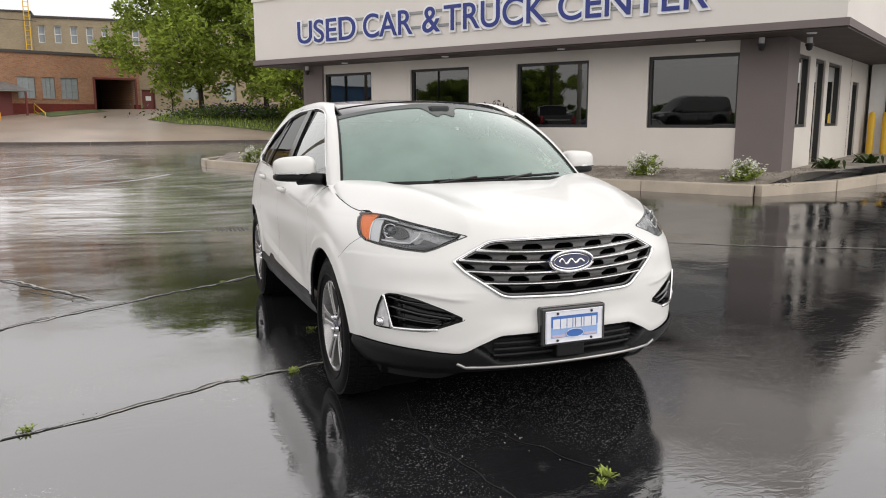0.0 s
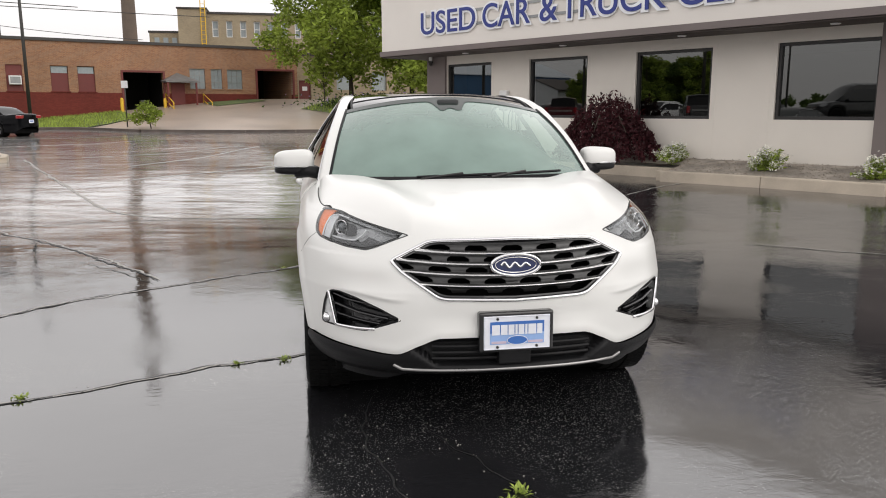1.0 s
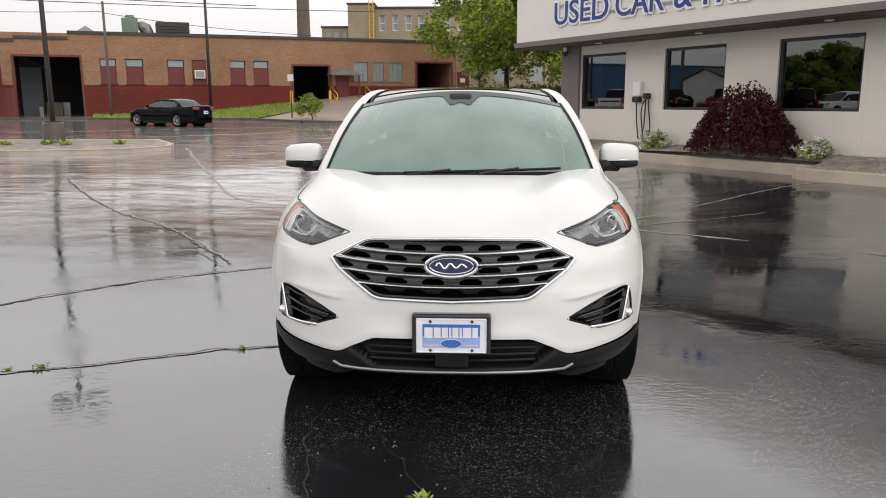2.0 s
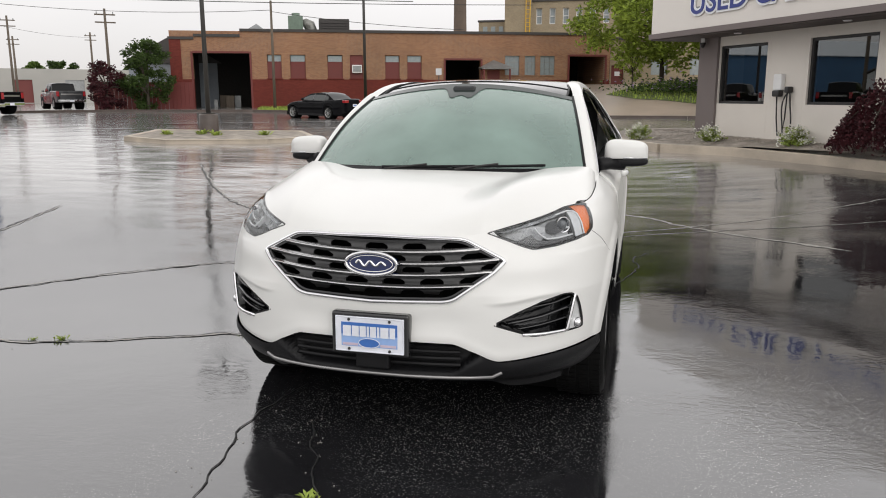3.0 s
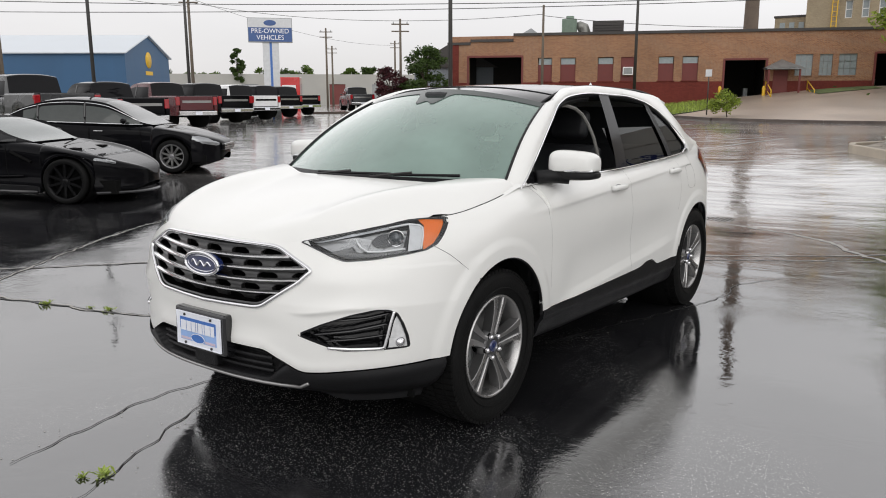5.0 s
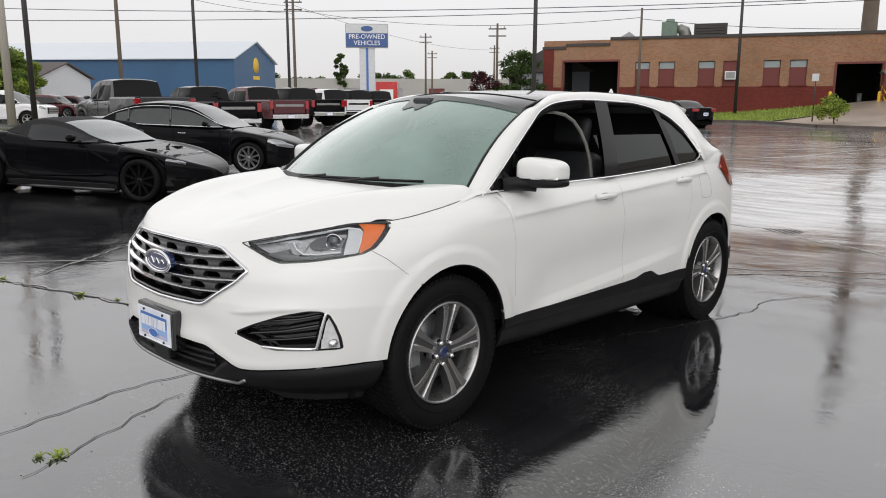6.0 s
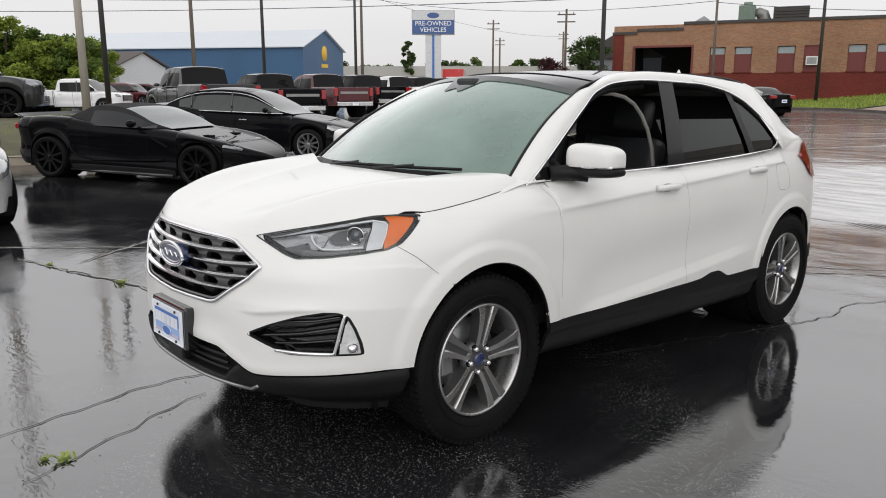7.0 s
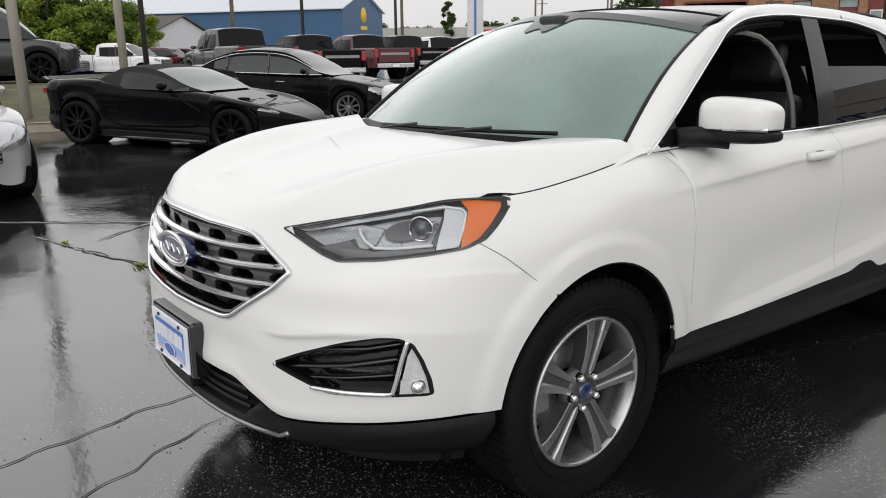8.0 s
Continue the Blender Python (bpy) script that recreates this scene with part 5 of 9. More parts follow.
    def rear_panel(u, v):
        y = lerp(2.0, lerp(3.18, 2.88, v), u)
        lo = e_dlo_top(y) if y < 2.60 else lerp(e_dlo_top(2.60), e_belt(y) - 0.012, smooth(2.58, 2.71, y))
        hi = e_roofedge(y) - 0.004
        z = lerp(lo, max(hi, lo), v)
        return (e_upper(y, z) + 0.003 + 0.012 * math.sin(math.pi * v), y, z)
    rv, rf = grid(rear_panel, 44, 12)
    both("rear_pillar", rv, [f[::-1] for f in rf], M_PEARL, "white rear pillar")
    def corner(u, v):
        y = lerp(0.06, 0.40, u)
        a = Vector((0.745, y + 0.02, lerp(1.020, 1.10, u)))
        b = Vector((lerp(0.862, 0.850, u), y, e_seam(min(y, 0.28)) + 0.05 * max(0, y - 0.28) + lerp(-0.012, 0.012, u)))
        p = a.lerp(b, v)
        return p + Vector((0.006, 0, 0.007)) * math.sin(math.pi * v)
    both("cowl_corner", *grid(corner, 12, 8), M_PEARL, "white panel at the pillar foot")
    # fill under the pillar foot
    def sail(u, v):
        y = lerp(0.33, 0.52, u)
        z = lerp(e_belt(y) - 0.01, e_dlo_top(y), v)
        return (e_upper(y, z) - 0.004, y, z)
    both("sail_panel", *grid(sail, 10, 6), M_GLOSSBLACK, "black sail panel at the mirror", False)

    def roof(u, v):
        s = u * 2 - 1
        y = lerp(0.86, 3.10, v)
        zc = table(y, [(0.86, 1.545), (1.1, 1.582), (1.6, 1.620), (2.0, 1.628), (2.6, 1.620), (3.3, 1.568)])
        ze = e_roofedge(y) + 0.012
        w = 0.600 if y < 0.95 else lerp(0.600, 0.572, smooth(0.95, 1.4, y))
        return (w * s, y + 0.08 * s * s * (1 - v), lerp(zc, max(ze, zc - 0.09), abs(s) ** 2.4))
    ov_, of_ = grid(roof, 24, 40)
    mesh("panoramic_roof", ov_, of_, M_GLOSSBLACK, car, "black glass panoramic roof", True)
    for v in (0.085, 0.46):
        tube("roof_seam", [Vector(roof(u, v)) + Vector((0, 0, 0.001)) for u in [k / 24 for k in range(25)]], 0.004, M_CLAD, car, sides=5)
    for sgn in (1, -1):
        tube("roof_molding", [Vector((sgn * (roof(1, v)[0] + 0.004), roof(1, v)[1], roof(1, v)[2] + 0.004)) for v in [k / 40 for k in range(41)]], 0.007, M_CLAD, car, sides=6)
    # spoiler and tail
    def spoiler(u, v):
        s = u * 2 - 1
        y = lerp(2.86, 3.16, v)
        return (0.60 * s * (1 - 0.03 * v), y - 0.12 * s * s, 1.618 - 0.045 * v - 0.030 * abs(s) ** 3)
    pv_, pf_ = grid(spoiler, 24, 6)
    sp = mesh("spoiler", pv_, pf_, M_PEARL, car, "white roof spoiler", True)
    sp.modifiers.new("thickness", "SOLIDIFY").thickness = 0.03
    # antenna
    lathe("antenna_fin", [(0.0, 0.06), (0.008, 0.05), (0.03, 0.0), (0.032, -0.02)], M_PEARL, car, m=Matrix.Translation((0, 2.9, 1.64)) @ Matrix.Rotation(radians(-90), 4, "Y"), sides=16)

    def tail(u, v):
        s = u * 2 - 1
        z = lerp(0.42, 1.56, v)
        ye = table(z, [(0.42, 3.41), (1.05, 3.41), (1.16, 3.33), (1.30, 3.16), (1.56, 2.87)])
        yc = table(z, [(0.42, 3.80), (0.62, 3.84), (0.85, 3.80), (1.0, 3.72), (1.2, 3.60), (1.32, 3.38), (1.56, 3.06)])
        w = lerp(e_side(3.41, min(z, 1.2)) - 0.004, e_upper(ye, z) + 0.004, smooth(1.14, 1.26, z))
        return (w * s, ye + (yc - ye) * (1 - abs(s) ** 3), z)
    tv, tf = grid(tail, 32, 24)
    mesh("tailgate", tv, [f[::-1] for f in tf], M_PEARL, car, "white tailgate", True)
    rear_glass = mesh("rear_window", *grid(lambda u, v: Vector(tail(lerp(0.12, 0.88, u), lerp(0.70, 0.95, v))) + Vector((0, 0.012, 0.008)), 16, 6), M_PRIVACY, car, "dark rear window", True)
    for sgn in (1, -1):
        def tl(u, v):
            z = lerp(0.985, 1.185, v) + 0.045 * (1 - u) - 0.04 * u * (1 - v)
            y = lerp(2.98, 3.42, u)
            x = door_x(y, min(z, e_belt(y) - 0.01)) + 0.012
            return (sgn * x, y, z)
        q = grid(lambda u, v: tl(u, lerp(0.5 - 0.5 * smooth(0, 0.45, u), 0.5 + 0.5 * smooth(0, 0.45, u), v)), 14, 6, sgn > 0)
        mesh("tail_light", *q, M_REDLENS, car, "red wrap-round tail light", True)

    # --- side glass
    def glass_patch(y0, y1, top, bottom, off=-0.012, n=24, lean=0.0):
        def fn(u, v):
            y = lerp(y0, y1, u)
            z = lerp(bottom(y), max(bottom(y), top(y + lean * 0.38)), v)
            y += lean * (z - bottom(y))
            return (e_upper(y, z) + off, y, z)
        return grid(fn, n, 8)

    belt = lambda y: e_belt(y) + 0.002
    top_in = lambda y: e_dlo_top(y) - 0.012
    gl_ = glass_patch(1.45, 2.31, lambda y: min(top_in(y), 1.310 + 0.02 * y), belt)
    mesh("rear_side_window", *gl_, M_PRIVACY, car, "tinted rear door window half lowered", True)
    gr_ = glass_patch(1.45, 2.31, top_in, belt)
    mesh("rear_side_window", [(-v[0], v[1], v[2]) for v in gr_[0]], [f[::-1] for f in gr_[1]], M_PRIVACY, car, "tinted rear door window", True)
    both("quarter_window", *glass_patch(2.315, 2.675, top_in, belt), M_PRIVACY, "tinted quarter window")
    both("pillar_applique", *glass_patch(1.385, 1.535, lambda y: e_dlo_top(y) - 0.004, belt, 0.004, 6, 0.5), M_POSTBLACK, "gloss black door pillar")
    both("window_divider", *glass_patch(2.27, 2.335, lambda y: e_dlo_top(y) - 0.004, belt, 0.003, 4, 0.12), M_CLAD, "black window divider")
    # passenger-side front glass is up; the driver's is down
    pg = glass_patch(0.50, 1.445, top_in, belt)
    mesh("front_side_window", [(-v[0], v[1], v[2]) for v in pg[0]], [f[::-1] for f in pg[1]], M_SIDEGLASS, car, "clear front side window", True).visible_shadow = False
    # black window frames
    for sgn in (1, -1):
        tube("window_frame", [(sgn * (e_upper(y, e_dlo_top(y)) - 0.008), y, e_dlo_top(y) - 0.008) for y in [lerp(0.42, 2.66, k / 50) for k in range(51)]], 0.014, M_CLAD, car, sides=6)
        tube("window_frame", [(sgn * (e_upper(y, e_dlo_top(y)) - 0.028), y, e_dlo_top(y) - 0.03) for y in [lerp(0.56, 1.50, k / 30) for k in range(31)]], 0.02, M_CLAD, car, sides=6)
        line = [(sgn * (e_upper(y, e_dlo_top(y)) + 0.006), y, e_dlo_top(y) + 0.002) for y in [lerp(0.33, 2.67, k / 60) for k in range(61)]]
        low = [(sgn * (e_upper(y, e_belt(y)) + 0.006), y, e_belt(y) + 0.002) for y in [lerp(2.55, 0.33, k / 50) for k in range(51)]]
        mid = [(sgn * (e_upper(yq, zq) + 0.006), yq, zq) for yq, zq in ((2.685, 1.265), (2.675, 1.235), (2.635, 1.203), (2.59, 1.188))]
        tube("window_trim", line + mid + low, 0.0055, M_CHROME, car, "chrome window surround", 6, closed=True)

    # --- shut lines
    def seam(points, side=e_side, label="dark panel gap", r=0.0009):
        """A dark line along (y, z) points on the flank, on both sides."""
        pts_ = []
        for (y0, z0), (y1, z1) in zip(points, points[1:]):
            pts_ += [(lerp(y0, y1, k / 6), lerp(z0, z1, k / 6)) for k in range(6)]
        pts_.append(points[-1])
        for sgn in (1, -1):
            tube("shut_line", [(sgn * (side(y, z) - 0.0005), y, z) for y, z in pts_], r, M_GAP, car, label, 5)
    seam([(0.418, 1.030), (0.440, 0.975), (0.455, 0.92), (0.470, 0.80), (0.475, 0.66), (0.480, 0.55), (0.505, 0.413)], lambda y, z: door_x(y, z) if y > 0.4685 else wing_x(y, z))
    seam([(1.512, 1.088), (1.530, 0.99), (1.545, 0.85), (1.556, 0.65), (1.558, 0.50), (1.552, 0.445)], door_x)
    seam([(2.470, 1.155), (2.476, 1.05), (2.462, 0.93), (2.435, 0.84), (2.405, 0.775)], door_x)
    seam([(-0.424, 0.838), (-0.36, 0.795), (-0.272, 0.722)], lambda y, z: wing_x(y, z) + 0.0008, r=0.0012)
    fuel = [(2.70 + 0.085 * math.copysign(abs(math.cos(k * 0.2618)) ** 0.5, math.cos(k * 0.2618)), 1.00 + 0.085 * math.copysign(abs(math.sin(k * 0.2618)) ** 0.5, math.sin(k * 0.2618))) for k in range(25)]
    tube("fuel_door_line", [(door_x(y, z) - 0.001, y, z) for y, z in fuel], 0.0018, M_LAMPGREY, car, "fuel flap outline", 5)

    # --- lower cladding
    def clad(y0, y1, lo, hi, name="rocker_cladding", n=30):
        return panel(name, cols(y0, y1, n), lo, hi, M_CLAD, lambda y, z: e_side(y, z) + table(z, [(0.20, -0.07), (0.26, -0.022), (0.34, -0.012), (0.365, 0.004), (0.38, 0.004), (0.50, -0.004)]), 14, 0.0, "black plastic rocker cladding")
    clad(0.405, 2.425, lambda y: 0.215, lambda y: sill(y) - 0.004)
    clad(AX_R + 0.405, 3.40, lambda y: 0.24, lambda y: 0.398, "rear_cladding", 10)
    for sgn in (1, -1):
        for cy in (0, AX_R):
            ay, az, ar = ARCH_R if cy else ARCH_F
            ar += 0.003
            arc = [(sgn * (e_side(ay - ar * math.cos(radians(a)), az + ar * math.sin(radians(a))) - 0.012), ay - ar * math.cos(radians(a)), az + ar * math.sin(radians(a))) for a in range(6, 176, 4)]
            tube("arch_lip", arc, 0.010, M_CLAD, car, "black arch lip", 6)
            lathe("wheel_well", [(0.05, sgn * 0.50), (ar + 0.01, sgn * 0.50), (ar + 0.012, sgn * 0.86)], M_WELL, car, m=Matrix.Translation((0, ay, az)), sides=32)
    # mud deflector and underside
    box("underbody", -0.70, 0.70, -0.42, 3.60, 0.22, 0.34, M_WELL, car)
    for sgn in (1, -1):
        box("air_deflector", sgn * 0.72 - 0.07, sgn * 0.72 + 0.07, -0.47, -0.455, 0.15, 0.22, M_WELL, car, bevel=0.004)

    # --- mirrors, handles
    for sgn in (1, -1):
        def pod(cx, cy, cz, hx, hy, hz, floor_, p=0.55):
            """A rounded shell with a flat underside."""
            def fn(u, v):
                a, b = u * 2 * math.pi, (v - 0.5) * math.pi
                c = abs(math.cos(b)) ** p
                x = math.copysign(abs(math.sin(b)) ** p, math.sin(b))
                y = c * math.copysign(abs(math.cos(a)) ** p, math.cos(a))
                z = c * math.copysign(abs(math.sin(a)) ** p, math.sin(a))
                return (sgn * (cx + hx * x), cy + hy * y + 0.12 * hx * x + 0.02 * max(0, x) ** 2, cz + hz * max(floor_, z) * (1 - 0.10 * x))
            return grid(fn, 36, 24, sgn < 0)
        base = mesh("door_mirror", *pod(0.985, 0.640, 1.150, 0.122, 0.078, 0.074, -0.42), M_PEARL, car, "white door mirror with black foot", True)
        mesh("mirror_lower", *pod(0.970, 0.645, 1.100, 0.138, 0.074, 0.030, -1.0, 0.6), M_CLAD, base, "black lower shell", True)
        tube("mirror_stalk", [(sgn * 0.84, 0.50, 1.085), (sgn * 0.89, 0.57, 1.09), (sgn * 0.97, 0.62, 1.085)], 0.036, M_CLAD, base, sides=10)
        tube("turn_signal", [(sgn * lerp(0.97, 1.098, k / 8), 0.566 + 0.055 * (k / 8) ** 2, 1.122) for k in range(9)], 0.007, M_LAMPCHROME, base, sides=6)
        mesh("mirror_glass", [(sgn * 0.885, 0.716, 1.075), (sgn * 1.07, 0.716, 1.075), (sgn * 1.07, 0.716, 1.185), (sgn * 0.885, 0.716, 1.185)], [(0, 1, 2, 3)], M_CHROME, base)
        for cy, cz in ((1.33, 0.990), (2.355, 1.050)):
            hy = lambda t: cy - 0.105 + 0.21 * t
            pts_ = [(sgn * (door_x(hy(t), cz) + 0.030 * math.sin(math.pi * min(1, max(0, t))) ** 0.5), hy(t), cz + 0.006 * math.sin(3 * t)) for t in [k / 14 for k in range(15)]]
            h = tube("door_handle", pts_, 0.013, M_PEARL, car, "white pull handle", 8, flat=1.3)
            bm = bmesh.new()
            bmesh.ops.create_uvsphere(bm, u_segments=16, v_segments=8, radius=1)
            bm.transform(Matrix.Translation((sgn * (door_x(cy, cz) - 0.004), cy, cz)) @ Matrix.Diagonal((0.006, 0.06, 0.022, 1)))
            part("handle_cup", bm, M_LAMPGREY, h, smooth=True)

    # --- cabin
    def thing_part(name, x, y, mat_):
        bm = bmesh.new()
        add_box(bm, x - 0.25, x + 0.25, y - 0.30, y + 0.22, 0.48, 0.66, None, 0.05)
        back = Matrix.Translation((x, y + 0.22, 0.62)) @ Matrix.Rotation(radians(-14), 4, "X")
        add_box(bm, -0.25, 0.25, -0.07, 0.07, 0.0, 0.62, back, 0.05)
        add_box(bm, -0.13, 0.13, -0.05, 0.05, 0.66, 0.86, back, 0.04)
        return part(name, bm, mat_, car, "dark leather seat", True)
    for x, y in ((0.37, 1.42), (-0.37, 1.42), (0.36, 2.30), (-0.36, 2.30)):
        thing_part("seat", x, y, M_SEAT)
    dv, df = grid(lambda u, v: (lerp(-0.74, 0.74, u), lerp(0.20 + 0.20 * (2 * u - 1) ** 2, 0.80, v), 1.03 - 0.015 * math.cos(6.3 * u) - 0.12 * max(0, v - 0.7) / 0.3), 16, 8)
    mesh("dashboard", dv, df, M_DASH, car, "dark dashboard top", True)
    box("dash_face", -0.74, 0.74, 0.66, 0.80, 0.40, 0.96, M_DASH, car, bevel=0.02)
    tube("steering_wheel", [(0.37 + 0.18 * math.cos(2 * math.pi * k / 28), 0.93 + 0.07 * math.sin(2 * math.pi * k / 28), 0.95 + 0.165 * math.sin(2 * math.pi * k / 28)) for k in range(28)], 0.016, M_SEAT, car, "dark steering wheel", 8, closed=True)
    box("steering_hub", 0.29, 0.45, 0.90, 0.96, 0.90, 1.0, M_SEAT, car, bevel=0.02)
    mesh("headliner", *grid(lambda u, v: (Vector(roof(u, v)) * 1.0) - Vector((0, 0, 0.03)), 12, 16, True), M_LINER, car, "pale headliner", True)
    box("cargo_trim", -0.70, 0.70, 2.62, 2.70, 0.45, 1.50, M_SEAT, car)
    box("cabin_floor", -0.82, 0.82, 0.2, 3.5, 0.36, 0.46, M_DASH, car)
    for sgn in (1, -1):
        box("door_card", sgn * 0.80 - 0.02, sgn * 0.80 + 0.02, 0.6, 3.3, 0.40, 1.03, M_DASH, car)
        mesh("door_top", *grid(lambda u, v: (sgn * lerp(0.76, e_upper(lerp(0.42, 2.70, u), e_belt(lerp(0.42, 2.70, u))) - 0.016, v), lerp(0.42, 2.70, u), e_belt(lerp(0.42, 2.70, u)) - lerp(0.03, -0.010, v)), 24, 3), M_DASH, car, "dark door top trim", True)
        # inner pillar trim seen through the open window
        tube("seat_belt", [(sgn * x_, y_, z_) for x_, y_, z_ in ((0.62, 1.10, 1.465), (0.63, 1.22, 1.470), (0.64, 1.33, 1.455), (0.65, 1.41, 1.42), (0.67, 1.46, 1.36), (0.70, 1.485, 1.28), (0.73, 1.49, 1.18), (0.75, 1.49, 1.05))], 0.011, M_LINER, car, "pale inner door seal and pillar trim", 6)

    # --- wheels
    def wheel(cy, sgn):
        m0 = Matrix.Translation((sgn * 0.82, cy, TYRE)) @ (Matrix.Identity(4) if sgn > 0 else Matrix.Rotation(math.pi, 4, "Z"))
        tyre = [(0.245, -0.105), (0.30, -0.122), (0.345, -0.118), (0.366, -0.098), (0.372, -0.06), (0.3725, 0), (0.372, 0.06), (0.366, 0.098), (0.345, 0.118), (0.30, 0.122), (0.262, 0.108), (0.245, 0.094)]
        hub = thing_empty("wheel", m0)
        t = lathe("tyre", tyre, M_RUBBER, hub, "black road tyre", 64)
        for r_ in (0.285, 0.335):
            lathe("sidewall_ring", [(r_ - 0.004, 0.119), (r_, 0.1235 if r_ < 0.32 else 0.1205), (r_ + 0.004, 0.117)], M_RUBBER, t, sides=64)
        # tread blocks
        bm = bmesh.new()
        for k in range(72):
            a = 2 * math.pi * k / 72
            for x0, x1 in ((-0.105, -0.06), (-0.052, -0.008), (0.008, 0.052), (0.06, 0.105)):
                r = 0.374 if abs(x0 + x1) < 0.12 else 0.369
                mm = Matrix.Rotation(a + (0.02 if x0 > 0 else 0), 4, "X")
                add_box(bm, x0, x1, -0.0125, 0.0125, r - 0.012, r + 0.004, mm)
        part("tread", bm, M_RUBBER, hub)
        rim = lathe("rim", [(0.250, 0.098), (0.247, 0.108), (0.240, 0.109), (0.236, 0.100), (0.226, 0.080), (0.218, 0.03), (0.214, -0.09)], M_ALLOY, hub, "machined five-spoke alloy rim", 64)
        lathe("brake_disc", [(0.05, 0.0), (0.165, 0.0), (0.165, -0.02)], M_STEEL, hub, sides=40)
        lathe("wheel_back", [(0.0, -0.06), (0.225, -0.06)], M_WELL, hub, sides=40)
        box("brake_caliper", -0.03, 0.035, -0.17, -0.10, -0.06, 0.06, M_STEEL, hub, bevel=0.01)
        turn = -0.17 if cy == 0 and sgn > 0 else 0.25
        for k in range(5):
            a = 2 * math.pi * k / 5 + turn
            # body of the spoke: painted sides, a channel between two machined ribs
            secs = [(0.036, 0.032, 0.080), (0.070, 0.030, 0.088), (0.11, 0.032, 0.094), (0.16, 0.039, 0.100), (0.205, 0.050, 0.104), (0.236, 0.064, 0.104)]
            bm = bmesh.new()
            prev = None
            for r, w, x in secs:
                ring = [bm.verts.new((x + dx, y, r)) for dx, y in ((-0.004, -w), (-0.0015, -w * 0.4), (-0.008, -w * 0.26), (-0.008, w * 0.26), (-0.0015, w * 0.4), (-0.004, w), (-0.050, w * 1.15), (-0.050, -w * 1.15))]
                if prev:
                    for q in range(8):
                        bm.faces.new((prev[q], prev[(q + 1) % 8], ring[(q + 1) % 8], ring[q]))
                prev = ring
            bm.transform(Matrix.Rotation(a, 4, "X"))
            bmesh.ops.recalc_face_normals(bm, faces=bm.faces[:])
            sp_ = part("spoke", bm, M_SPOKE, hub, "grey painted spoke")
            for side_ in (-1, 1):
                bm = bmesh.new()
                prev = None
                for r, w, x in secs:
                    ring = [bm.verts.new((x + dx, side_ * w * f, r)) for dx, f in ((-0.003, 1.0), (0.0, 0.96), (0.0015, 0.42), (-0.003, 0.32))]
                    if prev:
                        for q in range(3):
                            bm.faces.new((prev[q], prev[q + 1], ring[q + 1], ring[q]))
                    prev = ring
                bm.transform(Matrix.Rotation(a, 4, "X"))
                bmesh.ops.recalc_face_normals(bm, faces=bm.faces[:])
                part("spoke_face", bm, M_ALLOY, sp_, "machined bright rib")
        lathe("hub_face", [(0.028, 0.088), (0.052, 0.087), (0.074, 0.080), (0.082, 0.05)], M_SPOKE, hub, "grey alloy hub", 32)
        lathe("hub_cap", [(0.0, 0.097), (0.025, 0.096), (0.028, 0.094), (0.031, 0.080)], M_BADGEBLUE, hub, "dark blue centre cap", 28)
        for k in range(5):
            a = 2 * math.pi * k / 5 + turn + math.pi / 5
            at = Matrix.Rotation(a, 4, "X") @ Matrix.Translation((0, 0, 0.056))
            lathe("nut_seat", [(0.0, 0.0865), (0.0165, 0.0865), (0.018, 0.080)], M_WELL, hub, sides=14, m=at)
            lathe("wheel_nut", [(0.0, 0.104), (0.007, 0.103), (0.0115, 0.097), (0.0125, 0.080)], M_CHROME, hub, "chrome wheel nut", 12, at)
        return hub

    def thing_empty(name, m):
        ob = new(name)
        ob.empty_display_size = 0.05
        ob.parent = car
        ob.matrix_basis = m
        return ob

    # the body sits raked on its springs
    done = set()
    for ob in car.children_recursive:
        if ob.data and ob.data.name not in done:
            done.add(ob.data.name)
            for v in ob.data.vertices:
                v.co.z += max(0, 0.068 - 0.022 * v.co.y)
    for cy in (0, AX_R):
        for sgn in (1, -1):
            wheel(cy, sgn)
    return car


suv = build_crossover()
zf = (ground_z(0.82, 0) + ground_z(-0.82, 0)) / 2
zr_ = (ground_z(0.82, AX_R) + ground_z(-0.82, AX_R)) / 2
suv.matrix_world = Matrix.Translation((0, 0, zf + 0.002)) @ Matrix.Rotation(-math.atan2(zf - zr_, AX_R), 4, "X")
# ---------------- showroom ----------------
SHOW = Matrix(((-WT.x, WN.x, 0, 0), (-WT.y, WN.y, 0, 0), (0, 0, 1, 0), (0, 0, 0, 1)))   # local: x along the wall to its right end, y through it
showroom = thing("showroom", "single-storey grey stucco car showroom with dark overhanging roof edge", "building", SHOW)
WIN = [(-3.69, -1.90), (-6.78, -5.0), (-9.85, -8.08), (-12.85, -11.15)]
Y0 = 11.4
Z_SILL, Z_HEAD, Z_SOFFIT, Z_BASE = 1.31, 2.71, 2.93, 0.2
X_R, X_L = -1.04, -13.61


